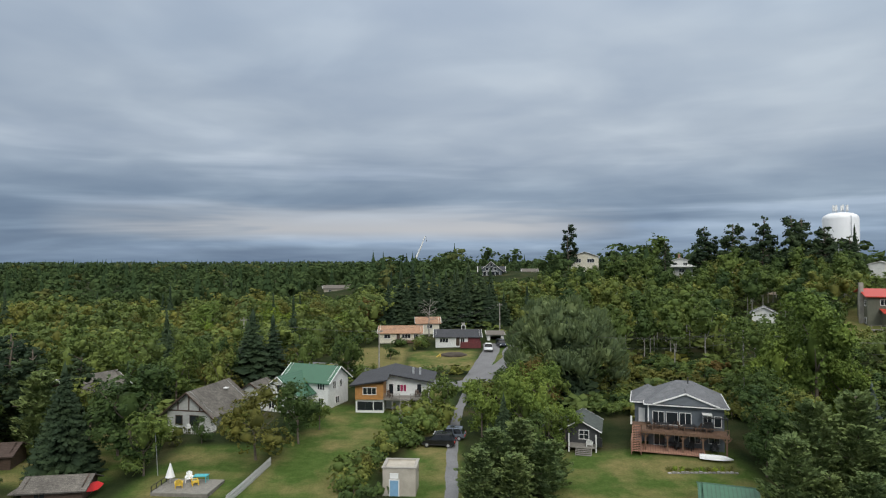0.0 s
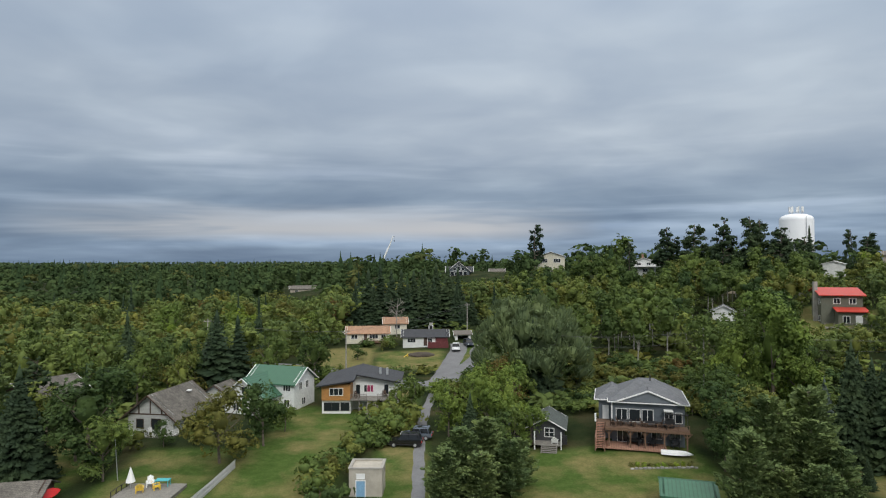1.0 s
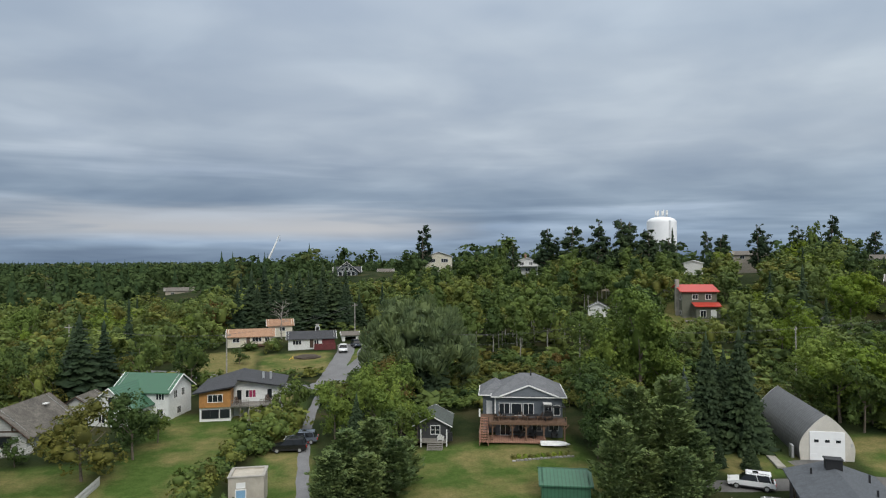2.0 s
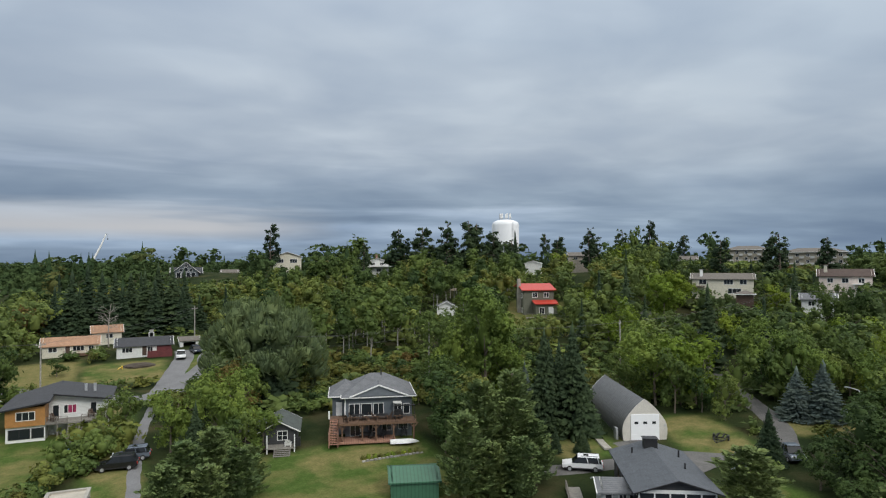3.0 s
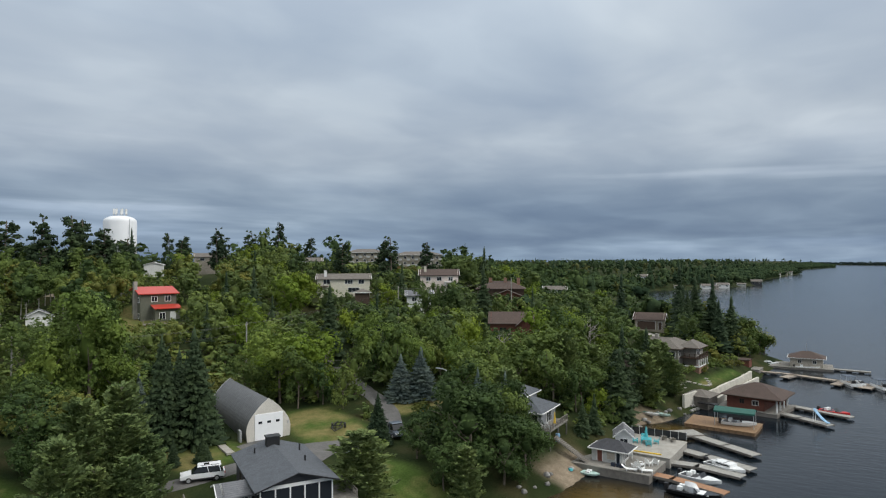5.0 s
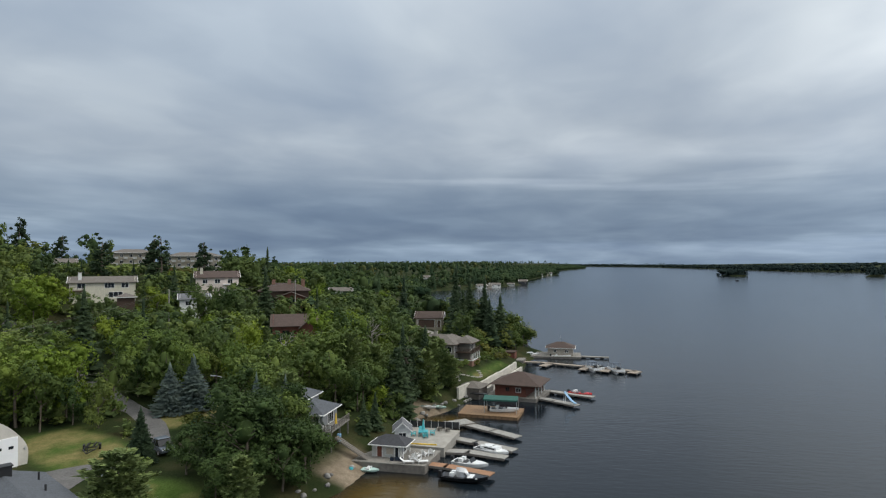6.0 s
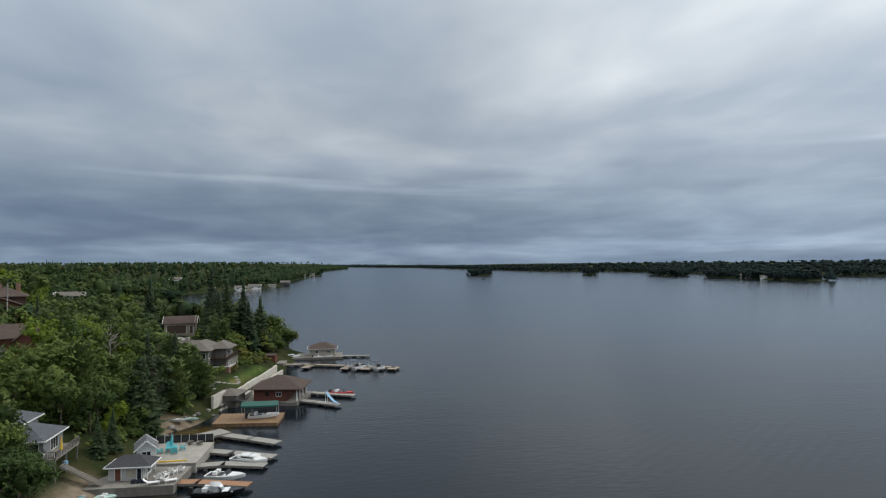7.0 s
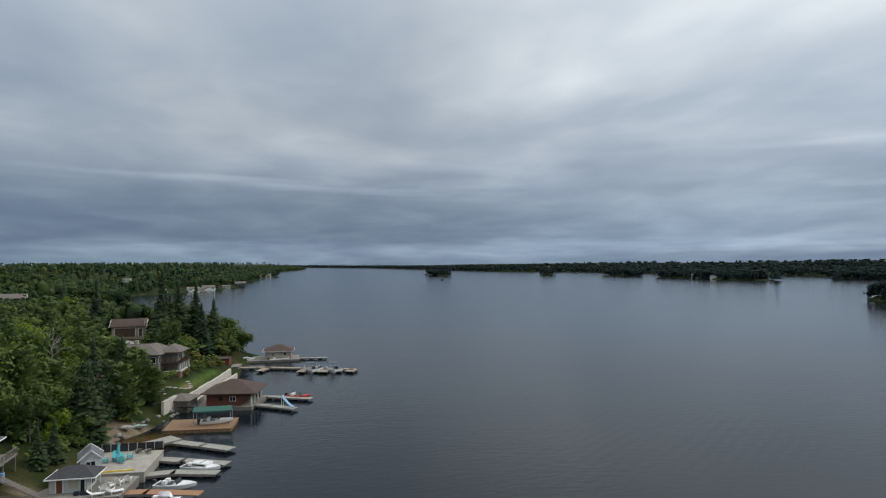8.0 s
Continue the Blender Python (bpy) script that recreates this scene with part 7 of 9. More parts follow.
# ---- boathouses ----
def boat_shed():
    e = thing("boat_shed", 90.6, 23.9, -94, "light grey boat shed with a dark hipped roof", "shed", 1.2, size=0.8)
    walls(e, -2.8, 2.6, -1.8, 2.4, 0, 2.3, GREY_WALL)
    hip_roof(e, -2.8, 3.4, -1.8, 2.4, 2.3, 1.35, SHINGLE_DARK, 0.5)
    door(e, "s", -1.8, -1.3, 0.05, 0.9, 2.0, RED_WOOD)
    window(e, "s", -1.8, 0.7, 0.5, 1.6, 1.4, 1, trim=GREY_WALL, pane=TAN_WALL, name="shutter")
    window(e, "s", -1.8, 2.0, 0.1, 0.8, 1.9, 1, name="glass_door")
    window(e, "e", 2.6, 0.4, 0.4, 2.6, 1.5, 3)
    for v in (-1.7, 2.3):
        part("porch_post", boxes((3.1, 3.24, v - 0.07, v + 0.07, 0, 2.3)), WHITE, e)
    s = simple_house("garden_shed", 94.6, 23.0, -75, 2.4, 3.2, 2.9, 1.0, "y", WHITE_SIDING, SHINGLE_GREY, "small white gabled shed behind the deck", (("s", 0, 1.4, 1.2, 1.0, 2),), z=1.4, over=0.35, group="")


boat_shed()
for x, y, t, k in ((87.6, 19.0, 70, 0), (88.6, 20.0, 120, 0), (90.6, 18.6, 60, 0), (91.4, 17.8, 90, 0), (89.6, 19.4, 40, 0)):
    armchair(x, y, 1.2, t, WHITE, "white slatted garden chair on the lakeside deck")


def lounger(px, py, z, turn, mat, label):
    e = thing("sun_lounger", px, py, turn, label, "lounger", z, "sun loungers")
    part("mattress", boxes((-1.0, 0.4, -0.33, 0.33, 0.28, 0.36)), mat, e)
    bm = bmesh.new()
    slab(bm, [(0.4, -0.33, 0.36), (1.0, -0.33, 0.85), (1.0, 0.33, 0.85), (0.4, 0.33, 0.36)], 0.08)
    part("backrest", bm, mat, e)
    for u in (-0.9, 0.35):
        for v in (-0.28, 0.28):
            part("leg", boxes((u - 0.03, u + 0.03, v - 0.03, v + 0.03, 0, 0.28)), mat, e)


lounger(87.0, 20.4, 1.2, 100, WHITE, "white sun lounger on the lakeside deck")
lounger(87.4, 18.4, 1.2, 110, WHITE, "white sun lounger on the lakeside deck")
lounger(103.4, 17.6, 1.45, 200, GREY_PLANK, "grey sun lounger on the terrace")
lounger(103.8, 19.0, 1.45, 200, GREY_PLANK, "grey sun lounger on the terrace")
for k, (x, y) in enumerate(((88.0, 22.8), (88.0, 22.1), (87.9, 21.5))):
    t = thing("dark_crate", x, y, -90, "dark plastic crate by the boat shed", "crate", 1.2, "crates")
    part("box", boxes((-0.28, 0.28, -0.25, 0.25, 0, 0.45)), CAR_NAVY, t)
deck_table(100.4, 21.0, 1.45, 10, TEAL, "turquoise table on the terrace", 1.6, 1.6)
for x, y, t in ((101.6, 21.6, -60), (99.2, 20.4, 110), (100.0, 22.6, 10), (101.0, 19.6, 190)):
    armchair(x, y, 1.45, t, TEAL, "turquoise chair at the terrace table")
par = thing("turquoise_parasol", 100.4, 21.0, 0, "closed turquoise parasol over the table", "parasol", 1.45)
bm = bmesh.new()
tube(bm, (0, 0, 0), (0, 0, 2.7), 0.03)
part("pole", bm, STEEL, par)
bm = bmesh.new()
tube(bm, (0, 0, 1.0), (0, 0, 2.6), 0.3, 0.06, 8)
part("canopy", bm, TEAL, par)


def boat_canopy():
    e = thing("boat_canopy", 122.3, 10.4, -92, "green canvas canopy over a boat lift", "boat lift", 0.0)
    bm = bmesh.new()
    for s in (-1, 1):
        slab(bm, [(-3.3, 0, 3.7), (3.3, 0, 3.7), (3.3, s * 1.7, 3.2), (-3.3, s * 1.7, 3.2)][::-s], 0.06)
    bx(bm, -3.3, 3.3, -1.72, -1.66, 2.9, 3.2)
    bx(bm, -3.3, 3.3, 1.66, 1.72, 2.9, 3.2)
    part("canvas", bm, GREEN_CANVAS, e)
    for u in (-3.1, 3.1):
        for v in (-1.6, 1.6):
            part("post", boxes((u - 0.05, u + 0.05, v - 0.05, v + 0.05, -1.5, 3.2)), STEEL, e)


boat_canopy()


def brown_boathouse():
    e = thing("brown_boathouse", 139.6, 8.0, -101, "red-brown boathouse with a wide brown hipped roof", "boathouse", 0.75)
    walls(e, -4.4, 2.4, -4.2, 4.2, -1.5, 2.6, RED_WOOD)
    bm = boxes((2.4, 4.6, 4.0, 4.2, -0.6, 2.6), (2.4, 4.6, -4.2, -4.05, 1.9, 2.6))
    part("bay_wall", bm, RED_WOOD, e)
    for v in (-4.1, -1.4, 1.4, 4.1):
        part("bay_post", boxes((4.4, 4.65, v - 0.12, v + 0.12, -1.0, 2.6)), WHITE, e)
    hip_roof(e, -4.4, 4.8, -4.2, 4.2, 2.6, 2.1, SHINGLE_BROWN, 0.9, trim=DARK_WOOD)
    window(e, "s", -4.2, -1.6, 1.0, 0.9, 0.9, 2, trim=DARK_WOOD)
    window(e, "s", -4.2, 0.8, 0.9, 1.2, 1.0, 2, trim=WHITE)


brown_boathouse()
gz = simple_house("shore_shelter", 137.4, 18.0, -104, 4.6, 5.0, 1.5, 0.9, "x", GREY_POST, SHINGLE_TAUPE, "low shelter with a grey-green roof by the wall", z=1.0, trim=None, hip=True, group="")
e = simple_house("tan_boathouse", 200.2, -0.8, -92, 9.6, 7.6, 3.0, 2.0, "x", TAN_WALL, SHINGLE_BROWN, "tan boathouse with a brown hipped roof", (("s", -2.0, 1.2, 1.2, 1.1, 2), ("s", 2.4, 1.2, 1.2, 1.1, 2)), z=0.6, hip=True, group="", over=0.9, size=0.8)
part("flag_mast", boxes((-0.04, 0.04, 0, 0.08, 4.8, 7.6)), STEEL, e)
simple_house("shore_hut", 184.6, 13.8, -98, 3.4, 3.0, 2.2, 0.3, "x", RED_WOOD, SHINGLE_BROWN, "small red-brown hut at the landing deck", z=1.3, trim=None, over=0.25, group="")

# ---- sea walls ----
def sea_wall(name, pts, base, top, label, thick=0.5):
    e = new(name)
    e.matrix_basis = pose(pts[0][0], pts[0][1], 0)
    tagged(e, label, "wall")
    for (ax, ay), (bx_, by) in zip(pts, pts[1:]):
        ang, long_ = math.degrees(math.atan2(by - ay, bx_ - ax)), math.hypot(bx_ - ax, by - ay)
        n = max(1, round(long_ / 3.0))
        for k in range(n):
            q = part("block", boxes((k * long_ / n + 0.02, (k + 1) * long_ / n - 0.02, -thick / 2, thick / 2, base, top + 0.05 * math.sin(k * 2.3))), CONCRETE_PALE, e, m=pose(ax - pts[0][0], ay - pts[0][1], 0, 0, 0, ang))
    return e


CONCRETE_PALE = material("cream_concrete", (0.58, 0.55, 0.48), 0.9, vary=0.2, scale=0.7)
sea_wall("sea_wall", [(131.0, 20.4), (136.5, 18.8)], -0.5, 3.2, "tall cream concrete retaining wall above the shore")
sea_wall("sea_wall", [(139.0, 17.4), (150.0, 15.4), (161.0, 13.0), (172.0, 11.2)], -0.5, 2.4, "long cream concrete sea wall below the lawn")
sea_wall("sea_wall", [(140.0, 15.6), (154.0, 13.0), (171.0, 9.6)], -0.8, 1.3, "lower step of the cream sea wall")
rock_rng = np.random.default_rng(5)
rock_mesh = []
for q in range(4):
    v, f = blob(np.random.default_rng(200 + q), np.zeros(3), np.array([0.55, 0.45, 0.35]), 4, 7, 0.25)
    rock_mesh.append(tri_mesh("boulder", v, f, STONE))
for k in range(46):
    t = k / 45
    i = min(int(t * 6), 5)
    run = [(60, 36.5), (70, 31.5), (80, 28.6), (110, 24.5), (117, 26), (131, 19.5), (138, 16.5)]
    a, b, u = run[i], run[i + 1], t * 6 - i
    x, y = a[0] + (b[0] - a[0]) * u + rock_rng.normal() * 0.7, a[1] + (b[1] - a[1]) * u + rock_rng.normal() * 0.7
    o = new("boulder", rock_mesh[k % 4])
    s = rock_rng.uniform(0.5, 1.3)
    o.matrix_basis = pose(x, y, ground_at(x, y) + 0.1 * s, 0, 0, rock_rng.uniform(0, 360)) @ Matrix.Diagonal((s, s, s, 1))
    tagged(o, "grey lichened boulder on the shore", "boulder", "shore boulders")


# ---- the big taupe house and its garage ----
def taupe_house():
    e = thing("taupe_house", 159.9, 28.8, -98, "large taupe house with brick base and balconies", "house", 4.7, size=1.04)
    walls(e, -7.5, 1.5, -2.0, 8.0, -2.5, 3.4, GREY_TAUPE)
    gable_roof(e, -7.5, 1.5, -2.0, 8.0, 3.4, 2.3, "x", SHINGLE_TAUPE, 0.7, trim=DARK_WOOD)
    walls(e, -1.0, 4.0, -4.5, 3.0, -2.5, 4.2, GREY_TAUPE, name="mid_wall")
    hip_roof(e, -1.5, 4.0, -4.5, 5.0, 4.2, 1.8, SHINGLE_TAUPE, 0.7, trim=DARK_WOOD, name="mid_roof")
    walls(e, 4.0, 8.2, -3.0, 4.0, -2.5, 0.2, BRICK, name="brick_wall")
    walls(e, 4.0, 7.0, -1.0, 4.0, 0.2, 4.2, GREY_TAUPE, name="bay_wall")
    hip_roof(e, 3.5, 7.4, -1.6, 4.0, 4.3, 1.5, SHINGLE_TAUPE, 0.6, trim=DARK_WOOD, name="bay_roof")
    part("balcony", boxes((3.9, 8.4, -3.2, -1.0, 2.0, 2.2), (7.0, 8.4, -1.0, 3.6, 2.0, 2.2)), DARK_WOOD, e)
    railing(e, [(4.0, -3.1), (8.3, -3.1), (8.3, 3.5)], 2.2, 0.9, DARK_WOOD, 1.2, 0.25)
    for v in (-3.0, -1.4, 0.2, 1.8, 3.4):
        part("column", boxes((8.05, 8.25, v - 0.1, v + 0.1, 0.2, 2.0)), WHITE, e)
    part("sill", boxes((4.0, 8.3, -3.15, -2.95, 0.2, 0.4), (8.1, 8.3, -2.95, 3.9, 0.2, 0.4)), WHITE, e)
    walls(e, -6.5, -1.5, -5.0, -2.0, -2.5, 0.9, BRICK, name="sun_room")
    bm = bmesh.new()
    slab(bm, [(-7.0, -5.6, 0.9), (-1.0, -5.6, 0.9), (-1.0, -2.0, 2.2), (-7.0, -2.0, 2.2)], 0.15)
    part("sun_room_roof", bm, SHINGLE_BROWN, e)
    for u in (-5.6, -4.2, -2.6):
        window(e, "s", -5.0, u, -1.2, 1.1, 1.6, 1)
    window(e, "s", -4.5, 2.9, 2.2, 1.2, 1.4, 1)
    window(e, "s", -4.5, 2.9, -0.8, 1.2, 1.4, 1)
    window(e, "e", 7.0, 0.8, 2.4, 2.6, 1.4, 3)
    window(e, "e", 4.0, -3.6, 2.2, 1.0, 1.5, 1)
    part("ridge_vent", boxes((-3.6, -2.8, 2.6, 3.4, 5.2, 6.4)), CONCRETE, e)


GREY_TAUPE = material("taupe_siding", (0.28, 0.265, 0.235), 0.7, vary=0.12, lines=("z", 0.2))
taupe_house()
simple_house("brown_garage", 190.0, 38.8, -84, 8, 7, 3.0, 1.6, "x", OLIVE_TAN, SHINGLE_BROWN, "tan garage with a brown roof and dark doors", (), (("s", -0.8, 0, 5.0, 2.3, DARK_WOOD), ("s", 3.0, 0, 0.9, 2.1, DARK_WOOD)), z=9.9, group="", sunk=4)
road("road_drive", [(184, 45), (182, 39), (178, 36), (172, 33)], 6.0, CONCRETE, "pale concrete drive before the garage")
pth = thing("stone_path", 148.5, 20.5, -14, "winding pale stone garden path", "path", 0)
zz = ground_at(148.5, 20.5)
for k in range(14):
    x, y = -7 + k, 1.6 * math.sin(k * 0.5)
    gx, gy = 148.5 + x * math.cos(radians(-14)) - y * math.sin(radians(-14)), 20.5 + x * math.sin(radians(-14)) + y * math.cos(radians(-14))
    part("flagstone", boxes((x - 0.45, x + 0.45, y - 0.6, y + 0.6, ground_at(gx, gy) - 0.1, ground_at(gx, gy) + 0.06)), CONCRETE, pth)

# ---- houses on the far shore ----
for px, py, t, w, h, c, lab in ((696, 152, -78, 13, 8, WHITE_SIDING, "white house on the far bay shore"), (676, 112, -72, 8, 4, GREY_WALL, "grey boathouse on the far bay shore"), (702, 88, -66, 13, 6, WHITE_SIDING, "white boathouse across the bay"),
                                (716, 82, -66, 8, 4, TAN_WALL, "pale boathouse across the bay"), (731, 76, -66, 15, 6.5, WHITE_SIDING, "long white boathouse across the bay"), (790, 62, -74, 10, 4, GREY_WALL, "low grey boathouse by the headland"), (832, 49, -80, 13, 8, DARK_SIDING, "dark boathouse on the headland"),
                                (1278, 42, -92, 14, 7, WHITE_SIDING, "white lake house in the distance"), (1330, 42, -92, 12, 6, WHITE_SIDING, "white lake house in the distance"), (1385, 34, -92, 16, 6, TAN_WALL, "pale lake house in the distance"), (1440, 26, -92, 14, 7, WHITE_SIDING, "white lake house in the distance"),
                                (925, -690, -130, 16, 7, TAN_WALL, "pale cottage on the wooded island"), (880, -690, -130, 12, 6, WHITE_SIDING, "white cottage on the wooded island")):
    simple_house("far_shore_house", px, py, t, w * 0.85, 8, h * 0.5, h * 0.28, "x", c, SHINGLE_TAUPE, lab, (("s", -w / 4, h * 0.14, w * 0.16, h * 0.22, 2), ("s", w / 4, h * 0.14, w * 0.16, h * 0.22, 2)), z=max(0.8, ground_at(px, py)), sunk=3, group="far shore houses")

# ---- vehicles ----
def car(name, px, py, turn, paint, label, long_=4.7, wide=1.85, high=1.7, cab=(-0.5, 0.22), pickup=False, z=None, lift=0.1):
    """A car, front towards +x: body with raked bonnet, glazed cabin, wheels with rims, lamps."""
    e = thing(name, px, py, turn, label, "car", (ground_at(px, py) if z is None else z) + lift, "parked cars")
    l, w = long_ / 2, wide / 2
    belt, low = high * 0.545, 0.28
    bm = bmesh.new()
    prof = [(-l, low + 0.1), (-l, belt * 0.92), (-l * 0.93, belt), (l * 0.36, belt * 0.99), (l * 0.62, belt * 0.93), (l * 0.93, belt * 0.82), (l, belt * 0.62), (l, low + 0.08), (l * 0.9, low), (-l * 0.9, low)]
    sides = [[bm.verts.new((x, s * w * (1 if 0.3 < zz_ < belt else 0.95), zz_)) for x, zz_ in prof] for s in (-1, 1)]
    bm.faces.new(sides[0])
    bm.faces.new(sides[1][::-1])
    n = len(prof)
    for k in range(n):
        bm.faces.new((sides[0][k], sides[0][(k + 1) % n], sides[1][(k + 1) % n], sides[1][k]))
    bmesh.ops.bevel(bm, geom=[k for k in bm.edges if k.calc_length() > 0.3], offset=0.07, segments=2, affect="EDGES")
    body = part("body", bm, paint, e)
    part("sill", boxes((-l * 0.9, l * 0.9, -w - 0.012, w + 0.012, low - 0.05, low + 0.1)), BLACK, e)
    a, b = (l * cab[0] if pickup else -l * 0.93), l * cab[1]
    if pickup:
        a, b = -l * 0.12, l * 0.42
    def house_box(x0, x1, in0, in1, z0, z1, sw, tw):
        m = bmesh.new()
        lo = [m.verts.new(p) for p in ((x0, -w * sw, z0), (x1, -w * sw, z0), (x1, w * sw, z0), (x0, w * sw, z0))]
        hi = [m.verts.new(p) for p in ((x0 + in0, -w * tw, z1), (x1 - in1, -w * tw, z1), (x1 - in1, w * tw, z1), (x0 + in0, w * tw, z1))]
        m.faces.new(lo[::-1])
        m.faces.new(hi)
        for k in range(4):
            m.faces.new((lo[k], lo[(k + 1) % 4], hi[(k + 1) % 4], hi[k]))
        return m
    part("cabin_glass", house_box(a, b + l * 0.24, 0.4, 0.8, belt, high - 0.06, 0.95, 0.78), PANE_CAR, e)
    roof = part("roof", house_box(a + 0.26, b + l * 0.24 - 0.62, 0.08, 0.1, high - 0.1, high, 0.81, 0.72), paint, e)
    if not pickup:
        part("sunroof", boxes(((a + b) / 2 + 0.1, (a + b) / 2 + 0.7, -w * 0.36, w * 0.36, high, high + 0.012)), PANE_CAR, roof)
        for s in (-1, 1):
            part("roof_rail", boxes((a + 0.5, b + l * 0.2 - 0.85, s * w * 0.66 - 0.025, s * w * 0.66 + 0.025, high + 0.0, high + 0.05)), BLACK, roof)
    for s in (-1, 1):
        for x in (a + 0.3, (a + b) / 2 + 0.15):
            part("pillar", barred(((x, s * w * 0.935, belt), (x + (0.2 if x < 0 else 0), s * w * 0.775, high - 0.05), 0.07)), paint, e)
    if pickup:
        part("bed", boxes((-l * 0.96, -l * 0.16, -w * 0.85, w * 0.85, belt - 0.02, belt + 0.015)), BLACK, e)
    for x in (-l * 0.62, l * 0.63):
        for s in (-1, 1):
            bm = bmesh.new()
            tube(bm, (x, s * (w - 0.2), 0.24), (x, s * (w + 0.02), 0.24), 0.34, sides=16)
            wh = part("wheel", bm, TYRE, e)
            bm = bmesh.new()
            tube(bm, (x, s * (w + 0.015), 0.24), (x, s * (w + 0.035), 0.24), 0.21, sides=12)
            part("rim", bm, STEEL, wh)
    for s in (-1, 1):
        part("headlight", boxes((l - 0.12, l + 0.01, s * w * 0.72 - 0.2, s * w * 0.72 + 0.2, belt * 0.66, belt * 0.82)), GEL_WHITE, e)
        part("tail_light", boxes((-l - 0.01, -l + 0.1, s * w * 0.8 - 0.12, s * w * 0.8 + 0.12, belt * 0.6, belt * 0.9)), RED_PAINT, e)
    return e


car("white_suv", 50.4, 60.9, 142, CAR_WHITE, "white sport utility car parked on grey gravel", 4.9, 1.95, 1.72, cab=(-0.5, 0.26))
car("black_suv", -0.7, 87.2, 172, CAR_BLACK, "black sport utility car parked beside the hedge", 4.8, 1.95, 1.72)
car("blue_grey_suv", 0.9, 90.2, 172, CAR_SILVER, "blue-grey estate car parked on the grass", 4.6, 1.85, 1.65)
car("white_pickup", 11.4, 157.2, -94, CAR_WHITE, "white pickup truck on the asphalt driveway", 5.4, 2.0, 1.85, pickup=True)
car("navy_suv", 15.0, 161.5, -80, CAR_NAVY, "navy blue car beside the driveway", 4.7, 1.85, 1.7)
car("grey_pickup", 75.4, 51.0, 240, CAR_SILVER, "grey pickup truck parked under the trees", 5.4, 2.0, 1.9, pickup=True)
car("silver_car", 66.4, 51.0, 215, CAR_SILVER, "blue-grey car half hidden beside the trees", 4.6, 1.9, 1.75)


def flat_trailer():
    e = thing("boat_trailer", 73.6, 59.8, -150, "black boat trailer on the lawn", "trailer")
    part("chassis", boxes((-1.8, 1.6, -0.75, -0.65, 0.45, 0.55), (-1.8, 1.6, 0.65, 0.75, 0.45, 0.55), (-1.8, -1.7, -0.65, 0.65, 0.45, 0.55), (0.2, 0.3, -0.65, 0.65, 0.45, 0.55), (1.5, 1.6, -0.65, 0.65, 0.45, 0.55)), BLACK, e)
    part("drawbar", barred(((1.6, -0.6, 0.5), (3.2, 0, 0.5), 0.1), ((1.6, 0.6, 0.5), (3.2, 0, 0.5), 0.1)), BLACK, e)
    part("winch_post", boxes((2.5, 2.6, -0.05, 0.05, 0.5, 1.3)), BLACK, e)
    part("cradle", boxes((-1.4, 0.9, -0.4, -0.3, 0.55, 0.8), (-1.4, 0.9, 0.3, 0.4, 0.55, 0.8)), BLACK, e)
    for s in (-1, 1):
        bm = bmesh.new()
        tube(bm, (-0.5, s * 0.85, 0.33), (-0.5, s * 1.05, 0.33), 0.33, sides=14)
        part("wheel", bm, TYRE, e)
        part("mudguard", boxes((-0.9, -0.1, s * 0.95 - 0.12, s * 0.95 + 0.12, 0.68, 0.73)), BLACK, e)


flat_trailer()


# ---- boats ----
def motor_boat(px, py, turn, paint, label, long_=6.0, wide=2.2, cabin=False, cover=None, z=-0.15):
    e = thing("motor_boat", px, py, turn, label, "boat", z, "moored boats")
    bm = bmesh.new()
    hull(bm, long_, wide, 0.85, 0.3, stern=0.9)
    part("hull", bm, paint, e)
    part("foredeck", boxes((long_ * 0.08, long_ * 0.30, -wide * 0.34, wide * 0.34, 0.86, 1.0)), GEL_WHITE if cover is None else cover, e)
    part("cockpit", boxes((-long_ * 0.44, long_ * 0.07, -wide * 0.38, wide * 0.38, 0.86, 0.91)), cover or BLACK, e)
    bm = bmesh.new()
    slab(bm, [(long_ * 0.08, -wide * 0.34, 1.0), (long_ * 0.02, -wide * 0.32, 1.5), (long_ * 0.02, wide * 0.32, 1.5), (long_ * 0.08, wide * 0.34, 1.0)], 0.05)
    part("windscreen", bm, PANE_CAR, e)
    if cabin:
        part("cabin", boxes((-long_ * 0.2, long_ * 0.2, -wide * 0.34, wide * 0.34, 0.9, 1.45)), GEL_WHITE, e)
        part("cabin_glazing", boxes((-long_ * 0.18, long_ * 0.16, -wide * 0.35, wide * 0.35, 1.1, 1.3)), PANE_CAR, e)
    for y in (-wide * 0.2, wide * 0.2):
        part("seat", boxes((-long_ * 0.3, -long_ * 0.2, y - 0.28, y + 0.28, 0.91, 1.35)), GEL_WHITE, e)
    part("outboard_motor", boxes((-long_ / 2 - 0.5, -long_ / 2 - 0.02, -0.22, 0.22, 0.3, 1.3)), BLACK, e)
    return e


